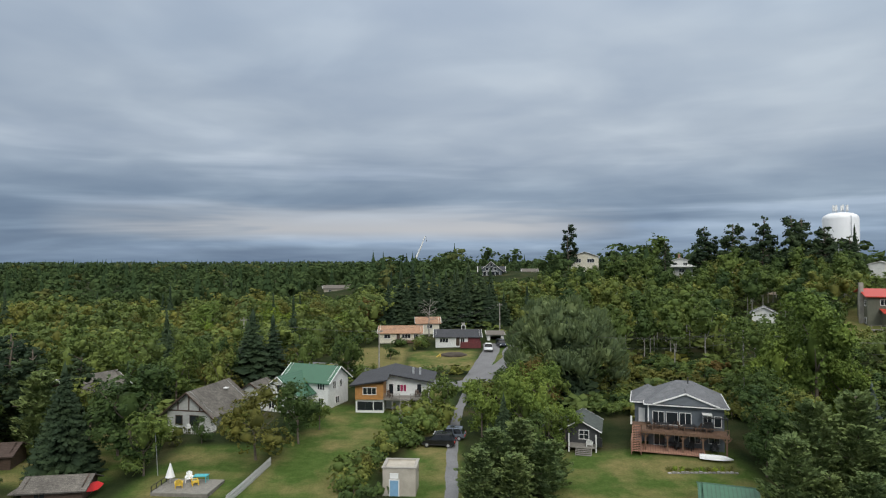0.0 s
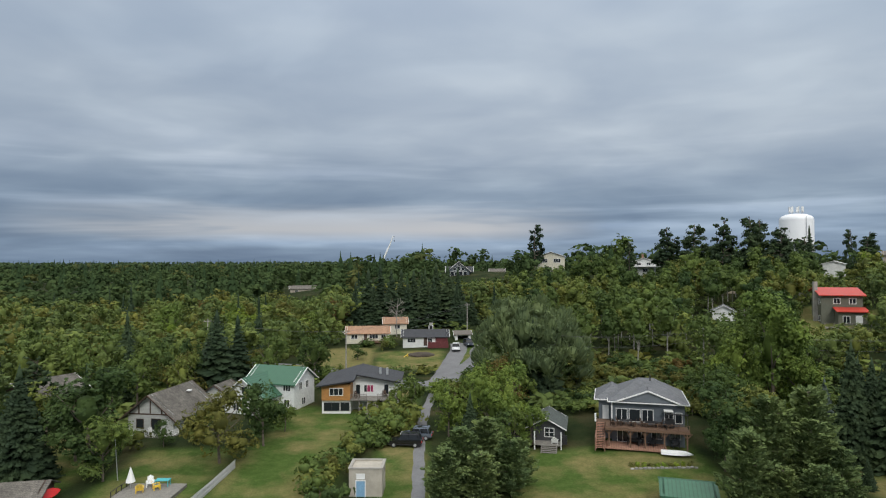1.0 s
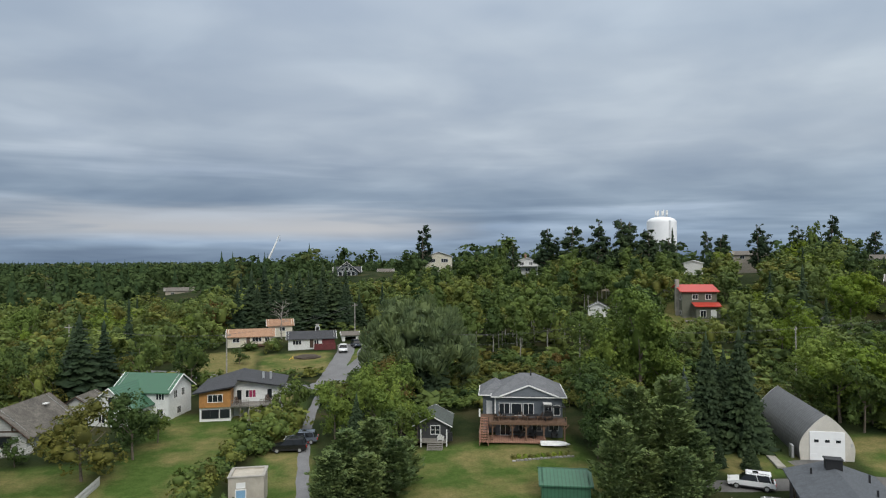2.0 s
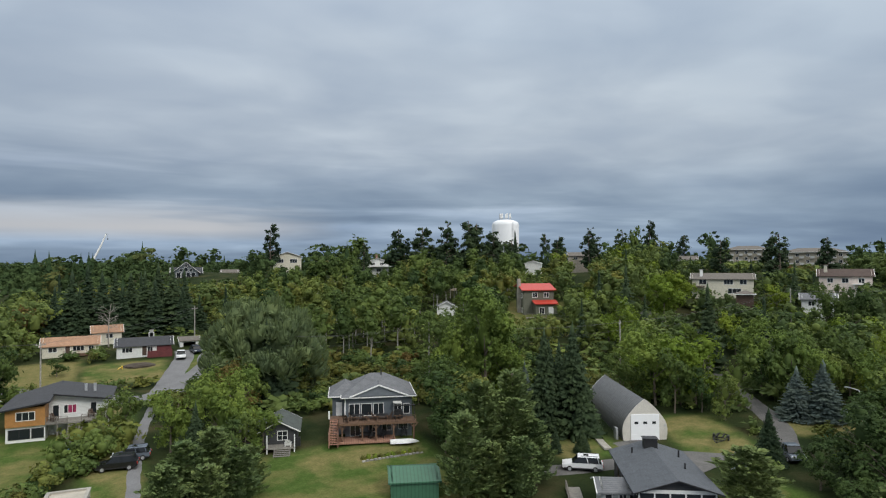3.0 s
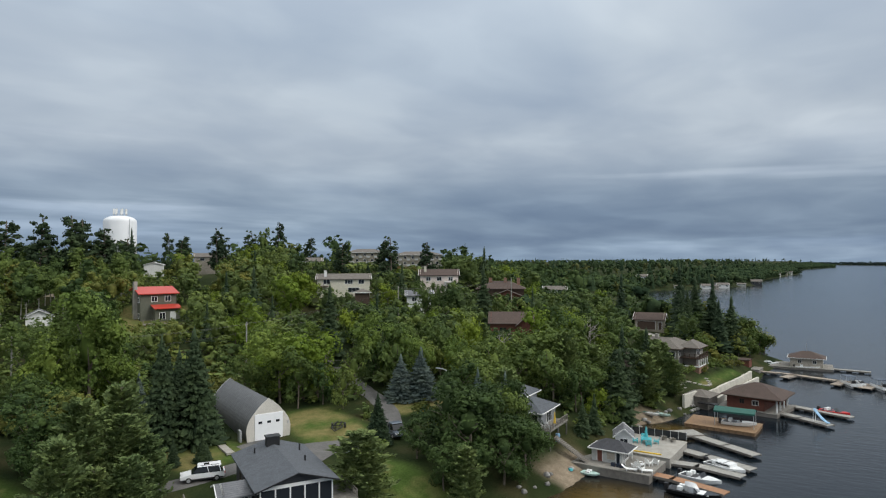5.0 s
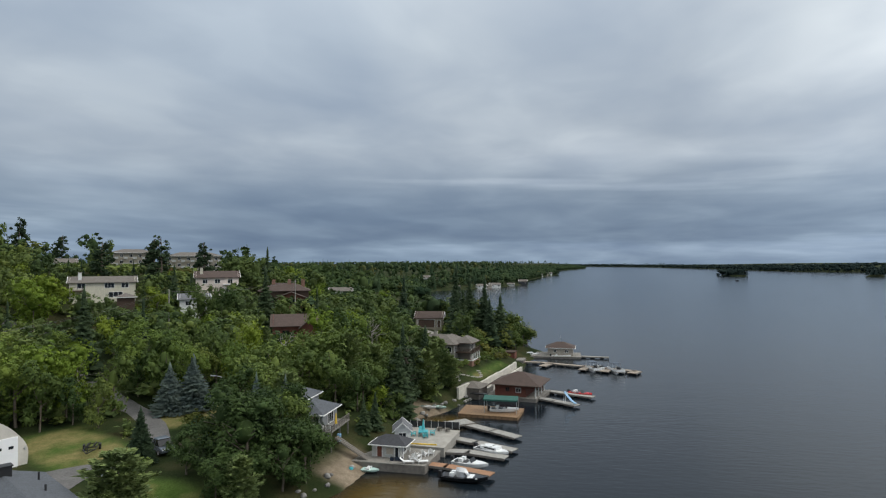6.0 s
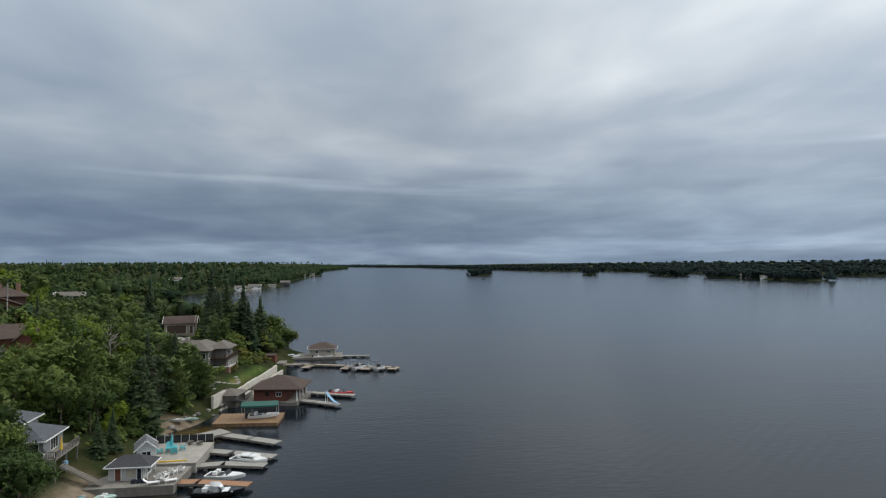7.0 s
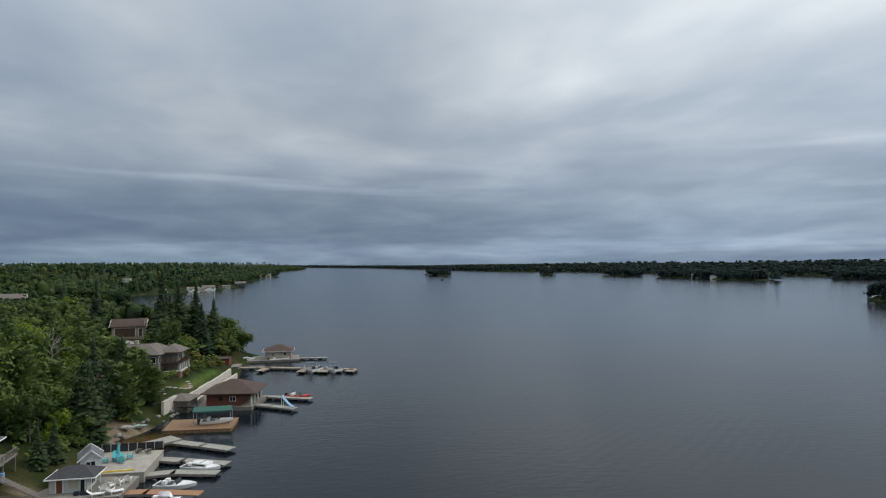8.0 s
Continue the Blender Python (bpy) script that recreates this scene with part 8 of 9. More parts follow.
def pontoon_boat(px, py, turn, label):
    e = thing("pontoon_boat", px, py, turn, label, "boat", 0.0, "moored boats")
    for s in (-1, 1):
        bm = bmesh.new()
        tube(bm, (-3, s * 0.9, 0.1), (2.6, s * 0.9, 0.1), 0.32)
        tube(bm, (2.6, s * 0.9, 0.1), (3.3, s * 0.9, 0.3), 0.32, 0.05)
        part("pontoon", bm, STEEL, e)
    part("platform", boxes((-3, 3, -1.2, 1.2, 0.45, 0.55)), GREY_PLANK, e)
    part("fence", boxes((-2.9, 2.9, -1.2, -1.15, 0.55, 1.2), (-2.9, 2.9, 1.15, 1.2, 0.55, 1.2), (2.85, 2.9, -1.15, 1.15, 0.55, 1.2)), GEL_WHITE, e)
    part("bimini", boxes((-2.6, 0.4, -1.1, 1.1, 2.3, 2.4)), CAR_NAVY, e)
    for u in (-2.5, 0.3):
        for v in (-1.1, 1.1):
            part("strut", boxes((u - 0.03, u + 0.03, v - 0.03, v + 0.03, 0.55, 2.3)), STEEL, e)
    part("console", boxes((-0.4, 0.3, 0.3, 0.9, 0.55, 1.4)), BLACK, e)


bk = motor_boat(84.6, 11.8, 262, CAR_BLACK, "black fishing boat with a covered console", 6.4, 2.2)
bm = bmesh.new()
hull(bm, 1.8, 1.4, 1.1, 0, flip=True, stern=0.5)
part("console_cover", bm, STEEL, bk, "grey fabric console cover", pose(-0.2, 0, 0.9))
motor_boat(90.6, 11.8, 250, GEL_WHITE, "white runabout boat moored at the jetty", 5.6, 2.2)
motor_boat(97.2, 9.4, 240, GEL_WHITE, "white cabin boat between two jetties", 6.0, 2.3, cabin=True)
motor_boat(122.3, 9.8, -92, GEL_WHITE, "white boat under a green canopy", 5.6, 2.1, z=0.35)
motor_boat(141.9, -5.2, 242, RED_PAINT, "red and black speedboat beside a jetty", 5.4, 2.0, cover=BLACK)
motor_boat(197.0, -1.0, -88, GEL_WHITE, "white covered boat beside the tan boathouse", 6.0, 2.3, cover=GEL_WHITE)
motor_boat(198.6, 9.2, -70, GEL_WHITE, "white cabin boat behind the tan boathouse", 7.0, 2.5, cabin=True)
pontoon_boat(175.2, -9.6, 200, "pontoon boat with navy bimini top")
pontoon_boat(173.6, -15.4, 200, "pontoon boat with navy bimini top")
motor_boat(176.2, -11.6, 200, GEL_WHITE, "small white boat at the long dock", 4.6, 1.8)


def pedal_boat(px, py, turn):
    e = thing("pedal_boat", px, py, turn, "mint and white pedal boat by the beach", "boat", 0.0)
    bm = bmesh.new()
    hull(bm, 2.6, 1.5, 0.45, 0.1, stern=0.8)
    part("hull", bm, MINT, e)
    for v in (-0.35, 0.35):
        part("seat", boxes((-0.6, 0.0, v - 0.25, v + 0.25, 0.42, 0.7)), GEL_WHITE, e)


pedal_boat(86.0, 25.4, 265)


def row_boat(px, py, turn, mat, label):
    e = thing("row_boat", px, py, turn, label, "boat", ground_at(px, py) + 0.05)
    bm = bmesh.new()
    hull(bm, 3.8, 1.3, 0.5, 0.15, stern=0.7)
    part("hull", bm, mat, e)
    part("thwart", boxes((-0.9, -0.6, -0.5, 0.5, 0.5, 0.55), (0.4, 0.7, -0.45, 0.45, 0.53, 0.58)), GREY_PLANK, e)
    part("inside", boxes((-1.5, 1.0, -0.4, 0.4, 0.49, 0.52)), GREEN_CANVAS, e)


row_boat(120.6, 24.6, 250, GEL_WHITE, "white rowing boat with green inside on the sand")
row_boat(122.2, 22.8, 245, MINT, "pale green rowing boat on the sand")
sl = thing("water_slide", 131.4, -2.8, 233, "white and blue water slide on the jetty", "slide", 0.6)
bm = bmesh.new()
for k in range(8):
    a, b = k / 8, (k + 1) / 8
    za, zb = 2.0 * (1 - a) ** 1.6 + 0.3, 2.0 * (1 - b) ** 1.6 + 0.3
    slab(bm, [(-1.4 + 2.8 * a, -0.35, za), (-1.4 + 2.8 * b, -0.35, zb), (-1.4 + 2.8 * b, 0.35, zb), (-1.4 + 2.8 * a, 0.35, za)], 0.1)
bmesh.ops.remove_doubles(bm, verts=list(bm.verts), dist=0.03)
part("chute", bm, BLUE, sl)
part("slide_ladder", barred(((-1.4, -0.3, 0), (-1.3, -0.3, 2.4), 0.07), ((-1.4, 0.3, 0), (-1.3, 0.3, 2.4), 0.07)), GEL_WHITE, sl)
tr = thing("boat_trailer", 133.6, 16.2, -100, "dark trailer parked by the shelter", "trailer", 1.0)
part("chassis", boxes((-1.8, 1.8, -0.7, 0.7, 0.4, 0.6)), BLACK, tr)
toyb = thing("beach_toy", 84.6, 27.8, 0, "turquoise plastic toy on the sand", "toy")
bm = bmesh.new()
tube(bm, (0, 0, 0), (0, 0, 0.3), 0.35, 0.25, 10)
part("ring", bm, TEAL, toyb)
buoy = thing("boat_far", 1010, -262, 20, "tiny dark boat far out on the lake", "boat", 0.0)
bm = bmesh.new()
hull(bm, 7, 2.6, 1.6, 0.4)
part("hull", bm, CAR_BLACK, buoy)


# ---- poles, wires, lamps ----
def utility_pole(px, py, high, label="grey wooden utility pole with a crossarm"):
    e = thing("utility_pole", px, py, 35, label, "utility pole", group="utility poles")
    bm = bmesh.new()
    tube(bm, (0, 0, -0.5), (0, 0, high), 0.16, 0.11, 8)
    part("pole", bm, BARK_PALE, e)
    part("crossarm", boxes((-0.9, 0.9, -0.06, 0.06, high - 0.7, high - 0.55)), BARK_PALE, e)
    for u in (-0.8, 0.8):
        part("insulator", boxes((u - 0.05, u + 0.05, -0.05, 0.05, high - 0.55, high - 0.35)), CONCRETE, e)
    return Vector((px, py, ground_at(px, py) + high - 0.4))


LINE = [utility_pole(x, y, h) for x, y, h in ((22, 112, 12), (52, 108, 12), (88.6, 95.6, 10.5), (128, 86, 13), (158, 69, 13))]
tops2 = [utility_pole(x, y, h) for x, y, h in ((-48, 150, 10), (-14.2, 138, 9), (16, 176, 9))]


def wire(a, b, sag, off):
    e = new("overhead_wire")
    e.matrix_basis = Matrix.Translation(a)
    tagged(e, "thin grey sagging overhead wire", "wire", "overhead wires")
    bm = bmesh.new()
    pts = [(b - a) * (k / 12) + Vector((off, 0, -4 * sag * (k / 12) * (1 - k / 12))) for k in range(13)]
    side = (b - a).cross(Vector((0, 0, 1))).normalized() * 0.014
    rings_ = [[bm.verts.new(p + o) for o in (side, Vector((0, 0, 0.014)), -side, Vector((0, 0, -0.014)))] for p in pts]
    for p, q in zip(rings_, rings_[1:]):
        for k in range(4):
            bm.faces.new((p[k], p[(k + 1) % 4], q[(k + 1) % 4], q[k]))
    part("wire", bm, WIRE_GREY, e)


for a, b in list(zip(LINE, LINE[1:])) + list(zip(tops2, tops2[1:])):
    wire(a, b, 0.9, -0.6)
    wire(a, b, 1.1, 0.6)
    wire(a - Vector((0, 0, 1.6)), b - Vector((0, 0, 1.6)), 1.2, 0.0)
lamp = thing("street_lamp", 92.4, 51.6, 100, "grey street lamp with a curved arm", "street lamp")
bm = bmesh.new()
tube(bm, (0, 0, -0.3), (0, 0, 5.4), 0.07, 0.05)
tube(bm, (0, 0, 5.4), (0.5, 0, 6.0), 0.05, 0.05)
tube(bm, (0.5, 0, 6.0), (1.6, 0, 6.2), 0.05, 0.05)
part("pole", bm, STEEL, lamp)
part("lamp_head", boxes((1.5, 2.2, -0.14, 0.14, 6.12, 6.26)), STEEL, lamp)
lp = thing("garden_lamp", -45.8, 78.5, 0, "white globe lamp on a thin post", "lamp")
bm = bmesh.new()
tube(bm, (0, 0, -0.2), (0, 0, 2.4), 0.05)
part("post", bm, BLACK, lp)
bm = bmesh.new()
bmesh.ops.create_icosphere(bm, subdivisions=2, radius=0.25)
part("globe", bm, GEL_WHITE, lp, m=pose(0, 0, 2.6))
bins = thing("yellow_bin", 86.5, 53.5, 0, "yellow plastic bin beside the lane", "bin")
part("body", boxes((-0.4, 0.4, -0.4, 0.4, 0, 1.0)), YELLOW, bins)

# ---- single trees that stand out ----
plant("willow", 22.6, 116.0, 18.5, 1.2)
for px, py, h, w in ((5.6, 91.0, 9.4, 1.0), (9.0, 90.0, 10.4, 0.95), (14.6, 92.5, 10.6, 0.95), (11.6, 88.4, 8.6, 1.0), (15.4, 97.0, 10.5, 0.95), (12.4, 96.0, 10.4, 0.9)):
    plant("light", px, py, h, w)
for px, py, h, w in ((8.7, 71.4, 8.2, 1.2), (5.6, 69.6, 7.6, 1.25), (11.2, 68.8, 6.4, 1.3), (3.6, 66.0, 6.4, 1.3), (7.6, 66.2, 5.8, 1.4), (12.8, 72.0, 5.4, 1.3)):
    plant("pine_soft", px, py, h, w)
plant("spruce_near", 7.6, 79.0, 8.6, 1.0)
for px, py, h, w in ((40.2, 77.0, 10.5, 1.2), (44.5, 80.5, 9.5, 1.2), (38.0, 73.6, 7.0, 1.2), (45.5, 87.0, 11.0, 1.1)):
    plant("near", px, py, h, w)
for px, py, h, w in ((43.4, 66.0, 12.0, 1.0), (37.0, 62.6, 12.2, 0.95), (40.8, 61.4, 10.0, 1.1), (33.0, 59.4, 9.4, 1.05), (46.0, 70.0, 11.0, 1.0), (38.6, 57.0, 7.4, 1.2), (36.0, 58.4, 6.4, 1.25), (42.6, 59.6, 7.6, 1.1)):
    plant("pine_soft", px, py, h, w)
for px, py, h, w in ((54.6, 74.4, 14.2, 0.95), (58.2, 72.4, 14.8, 1.05), (51.2, 67.4, 3.2, 1.3), (54.2, 65.6, 3.4, 1.4), (57.0, 76.5, 12.0, 1.0), (61.5, 80.0, 11.0, 1.0), (71.0, 50.6, 6.6, 1.3)):
    plant("spruce_near", px, py, h, w)
for px, py, h, w in ((57.2, 97.0, 14.5, 1.05), (60.5, 108.0, 18.0, 1.0), (54.0, 105.0, 16.5, 1.0), (63.5, 99.0, 12.0, 1.0), (49.5, 96.0, 10.5, 1.1)):
    plant("near", px, py, h, w)
for px, py, h, w in ((55.0, 92.0, 22.5, 0.9), (51.0, 95.0, 16.0, 0.95), (58.4, 91.0, 15.0, 0.95)):
    plant("tall", px, py, h, w)
for px, py, h, w in ((16.6, 85.4, 6.6, 1.0), (97.0, 100.0, 9.0, 1.1), (104.0, 92.0, 9.5, 1.0)):
    plant("light", px, py, h, w)
plant("lime", 59.6, 92.5, 9.5, 0.9)
for px, py, h, w in ((91.2, 60.4, 7.4, 1.4), (93.6, 57.8, 8.4, 1.4), (60.4, 88.0, 7.0, 0.9), (83.5, 41.5, 8.5, 0.9)):
    plant("blue", px, py, h, w)
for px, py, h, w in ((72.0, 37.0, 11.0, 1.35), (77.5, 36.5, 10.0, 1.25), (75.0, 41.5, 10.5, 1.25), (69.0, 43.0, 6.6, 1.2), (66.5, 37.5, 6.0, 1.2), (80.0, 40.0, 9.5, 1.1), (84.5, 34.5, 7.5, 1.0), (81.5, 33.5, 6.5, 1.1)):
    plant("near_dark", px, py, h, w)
# yellow and rusty crowns in the woods behind the bungalows
for key, px, py, h, w in (("lime", -47.7, 170.0, 11.0, 1.0), ("lime", -41.0, 176.0, 11.5, 1.0), ("lime", -58.3, 157.0, 8.5, 1.0), ("autumn", -31.7, 178.0, 11.0, 1.0), ("autumn", -35.5, 184.0, 12.0, 1.0), ("light", -45.0, 165.0, 11.0, 1.1), ("light", -28.0, 170.0, 10.0, 1.1), ("autumn", -22.0, 190.0, 11.0, 1.0), ("light", -52.0, 180.0, 13.0, 1.0), ("light", -64.0, 170.0, 13.0, 1.0), ("near", -19.1, 124.5, 11.0, 0.9), ("broad", -60.0, 128.0, 12.0, 1.2), ("broad", -68.0, 120.0, 13.0, 1.2), ("spruce", -53.7, 121.0, 13.5, 1.0), ("broad", -49.6, 121.5, 11.0, 0.8)):
    plant(key, px, py, h, w)
# yellow-green crowns on the slope
for key, px, py, h, w in (("lime", 128.0, 118.0, 13.0, 1.1), ("lime", 86.0, 86.0, 9.0, 1.0), ("light", 90.0, 84.0, 10.0, 1.0), ("light", 91.0, 80.0, 9.0, 1.1), ("light", 86.5, 90.0, 9.0, 1.1), ("lime", 129.0, 70.0, 10.0, 0.9), ("light", 119.6, 40.0, 13.5, 0.9), ("light", 117.0, 36.0, 11.5, 0.9), ("lime", 121.5, 42.5, 14.0, 0.8),
                          ("pine_soft", 138.0, 26.0, 8.8, 1.1), ("pine_soft", 141.5, 27.5, 8.0, 1.1), ("pine_soft", 134.5, 22.6, 7.5, 1.1), ("light", 99.8, 53.0, 11.5, 0.9), ("light", 95.5, 60.0, 11.5, 0.85), ("near", 102.3, 43.0, 12.0, 1.25), ("near", 82.4, 74.6, 8.0, 1.0), ("near", 79.5, 79.0, 8.5, 1.1), ("near", 84.0, 79.5, 9.0, 1.1), ("near", 75.5, 81.0, 9.0, 1.1), ("snag", 122.0, 36.5, 13.5, 0.8), ("snag", 107.0, 48.0, 12.0, 0.8), ("snag", 34.0, 150.0, 10.0, 1.2), ("snag", -4.0, 178.0, 12.0, 1.3), ("snag", 92.0, 78.0, 9.0, 1.0), ("blue", 84.6, 37.6, 8.2, 0.85)):
    plant(key, px, py, h, w)
plant("pine_soft", 66.5, 34.6, 6.8, 1.3)
plant("pine_soft", 58.0, 43.4, 8.6, 1.6)
plant("broad", 61.5, 44.5, 5.6, 1.1)
# the slope above the stilt house and the boat sheds
for key, px, py, h, w in (("spruce", 98.0, 28.4, 5.8, 1.0), ("lime", 102.5, 29.5, 5.6, 1.0), ("pine_soft", 124.5, 26.0, 9.6, 1.1), ("pine_soft", 119.5, 30.5, 10.2, 1.1), ("broad", 112.0, 31.5, 9.5, 1.1), ("pine_soft", 116.0, 34.0, 10.5, 1.1),
                          ("broad", 106.0, 33.0, 9.0, 1.2), ("lime", 125.0, 42.0, 13.0, 0.95), ("broad", 100.0, 36.0, 10.0, 1.1), ("broad", 105.5, 27.4, 5.0, 1.2), ("broad", 114.0, 28.4, 5.6, 1.1), ("broad", 119.0, 37.0, 11.0, 1.1), ("broad", 97.0, 42.0, 11.0, 1.1),
                          ("broad", 126.5, 33.5, 8.5, 1.2), ("broad", 131.0, 35.0, 9.0, 1.1), ("pine_soft", 128.5, 29.5, 8.0, 1.2), ("broad", 109.0, 41.0, 12.0, 1.1)):
    plant(key, px, py, h, w)
# the wooded point
for key, px, py, h, w in (("spruce", 186.8, 30.0, 18.5, 0.95), ("spruce", 190.0, 21.8, 18.0, 0.9), ("spruce", 192.5, 17.3, 14.5, 1.1), ("spruce", 184.0, 27.5, 13.0, 1.1), ("spruce", 187.0, 20.0, 13.0, 1.1), ("pine_soft", 135.0, 29.5, 9.5, 1.1), ("pine_soft", 131.5, 26.0, 9.5, 1.1), ("pine_soft", 140.0, 30.0, 9.0, 1.1), ("broad", 199.0, 14.5, 10.5, 1.2), ("broad", 204.0, 11.0, 9.5, 1.2), ("broad", 193.0, 27.0, 11.5, 1.1), ("broad", 183.0, 26.0, 9.0, 1.1), ("broad", 208.0, 12.0, 7.5, 1.3),
                          ("broad", 197.0, 20.0, 11.0, 1.1), ("spruce", 182.5, 29.0, 12.0, 1.1), ("broad", 178.0, 22.0, 6.0, 1.2), ("broad", 190.5, 15.5, 8.0, 1.2), ("broad", 211.0, 15.5, 6.0, 1.4)):
    plant(key, px, py, h, w)
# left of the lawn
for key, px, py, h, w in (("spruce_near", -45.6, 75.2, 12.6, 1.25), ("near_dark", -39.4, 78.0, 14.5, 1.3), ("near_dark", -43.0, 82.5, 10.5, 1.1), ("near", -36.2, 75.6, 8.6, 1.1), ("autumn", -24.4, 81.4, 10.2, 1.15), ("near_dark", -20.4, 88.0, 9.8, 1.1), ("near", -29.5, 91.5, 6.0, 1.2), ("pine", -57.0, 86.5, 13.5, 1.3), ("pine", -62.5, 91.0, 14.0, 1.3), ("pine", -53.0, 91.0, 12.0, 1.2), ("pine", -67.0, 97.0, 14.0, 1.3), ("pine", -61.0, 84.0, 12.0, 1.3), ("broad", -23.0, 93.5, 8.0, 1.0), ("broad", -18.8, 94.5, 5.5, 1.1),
                          ("spruce", -36.4, 119.0, 14.2, 1.35), ("spruce", -33.2, 121.5, 13.0, 1.35), ("spruce", -38.6, 123.0, 12.0, 1.3), ("broad", -19.6, 127.0, 10.6, 1.1), ("spruce", -50.0, 113.5, 11.0, 1.0), ("broad", -30.0, 90.0, 5.0, 1.2), ("broad", -34.0, 88.0, 4.0, 1.2),
                          ("broad", -50.5, 89.0, 9.5, 1.2), ("pine_soft", -53.5, 83.0, 11.0, 1.1), ("pine_soft", -59.0, 88.0, 11.5, 1.1), ("spruce", -48.0, 95.0, 9.0, 1.0), ("broad", -46.0, 108.0, 11.0, 1.1)):
    plant(key, px, py, h, w)
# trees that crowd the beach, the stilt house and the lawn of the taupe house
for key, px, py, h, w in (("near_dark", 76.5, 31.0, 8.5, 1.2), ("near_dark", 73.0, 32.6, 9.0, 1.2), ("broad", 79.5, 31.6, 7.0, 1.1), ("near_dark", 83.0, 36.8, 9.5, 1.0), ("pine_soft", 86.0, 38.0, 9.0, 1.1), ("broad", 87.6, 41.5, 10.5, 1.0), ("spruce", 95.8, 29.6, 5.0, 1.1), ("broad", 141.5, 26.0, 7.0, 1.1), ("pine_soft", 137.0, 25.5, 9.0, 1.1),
                          ("broad", 146.5, 27.0, 5.0, 1.1), ("pine_soft", 133.5, 24.0, 8.5, 1.0), ("broad", 14.2, 85.0, 6.4, 1.0), ("broad", 12.0, 81.0, 6.8, 1.0), ("broad", 101.5, 32.5, 8.0, 1.1), ("broad", 110.5, 27.0, 5.5, 1.1), ("broad", 172.0, 22.0, 6.5, 1.2)):
    plant(key, px, py, h, w)
# tall trees on the slope above the cove
for key, px, py, h, w in (("spruce", 108.5, 27.0, 12.0, 1.25), ("pine", 113.0, 28.0, 13.0, 1.3), ("pine", 118.0, 28.0, 12.5, 1.3), ("spruce", 122.0, 30.0, 13.0, 1.2), ("broad", 114.0, 38.0, 15.0, 1.05), ("broad", 121.0, 43.0, 15.0, 1.05), ("broad", 104.0, 38.5, 13.5, 1.05), ("lime", 117.0, 44.0, 15.5, 0.85), ("broad", 128.5, 40.0, 13.0, 1.05),
                          ("broad", 98.5, 46.0, 12.5, 1.1), ("broad", 81.0, 35.4, 9.5, 1.0), ("broad", 85.5, 46.0, 10.5, 1.1), ("broad", 92.0, 46.0, 11.0, 1.1), ("spruce", 131.5, 27.5, 11.5, 1.2), ("broad", 135.5, 33.0, 11.0, 1.1)):
    plant(key, px, py, h, w)
# more pines on the crest
for px, py, h, w in ((83, 232, 15, 0.9), (96, 222, 16, 1.2), (118, 192, 19, 1.1), (133, 203, 14, 1.2), (150, 196, 15, 1.2), (168, 196, 15, 1.2), (177, 190, 17, 1.1), (196, 176, 15, 1.2), (147, 192, 13, 1.2), (190, 196, 18, 1.0), (184, 112, 13, 1.2), (158, 128, 13, 1.2)):
    plant("pine", px, py, h, w)
# crowns before the hill houses and more trees on the point
for key, px, py, h, w in (("spruce", 103.6, 86.9, 15.9, 1.1), ("near", 137.0, 83.7, 14.6, 0.9), ("near", 139.3, 79.7, 13.1, 1.0), ("spruce", 148.7, 72.9, 15.8, 1.0), ("lime", 82.8, 75.7, 12.8, 1.0), ("lime", 84.7, 73.6, 12.1, 1.0), ("light", 78.9, 76.8, 14.1, 1.1), ("lime", 108.4, 57.2, 12.8, 0.85), ("light", 101.6, 73.4, 14.0, 1.0), ("light", 100.2, 66.8, 13.0, 1.0), ("spruce", 188.0, 26.0, 16.5, 1.2), ("spruce", 194.5, 22.5, 14.0, 1.3), ("near", 201.0, 16.0, 10.5, 1.2), ("near", 196.0, 13.0, 9.0, 1.2), ("near", 206.0, 10.0, 8.0, 1.2)):
    plant(key, px, py, h, w)
# shrubs on the bank of the taupe house
for k, (px, py, h) in enumerate(((150.5, 24.0, 2.0), (153.5, 22.6, 1.6), (158.0, 20.6, 1.5), (162.0, 21.0, 2.1), (165.5, 18.4, 1.7), (169.0, 19.0, 2.2), (172.5, 16.4, 1.8), (176.0, 17.0, 2.4), (147.0, 25.0, 2.6), (143.5, 24.5, 2.4), (179.0, 14.6, 1.8))):
    plant("shrub_autumn" if k % 4 == 2 else "shrub", px, py, h, 1.3)
# hedge between the lawns
for k, (px, py, h) in enumerate(((-10.3, 70.5, 2.6), (-10.6, 73.0, 2.8), (-10.0, 75.6, 3.2), (-9.4, 78.4, 2.7), (-8.6, 81.2, 2.6), (-7.6, 84.0, 2.8), (-6.6, 86.8, 3.0), (-5.6, 89.6, 3.4), (-4.8, 92.2, 3.6), (-3.6, 95.0, 4.2), (-2.4, 97.6, 5.2), (-9.0, 67.5, 2.4), (-5.0, 87.2, 2.6), (-2.6, 92.8, 3.2))):
    plant("shrub", px, py, h, 1.05)
plant("shrub_autumn", -9.6, 76.6, 2.8, 1.1)
plant("broad", 0.2, 100.4, 8.0, 0.85)
plant("broad", -1.8, 101.5, 6.6, 0.9)
plant("broad", -12.5, 149.0, 4.2, 1.3)
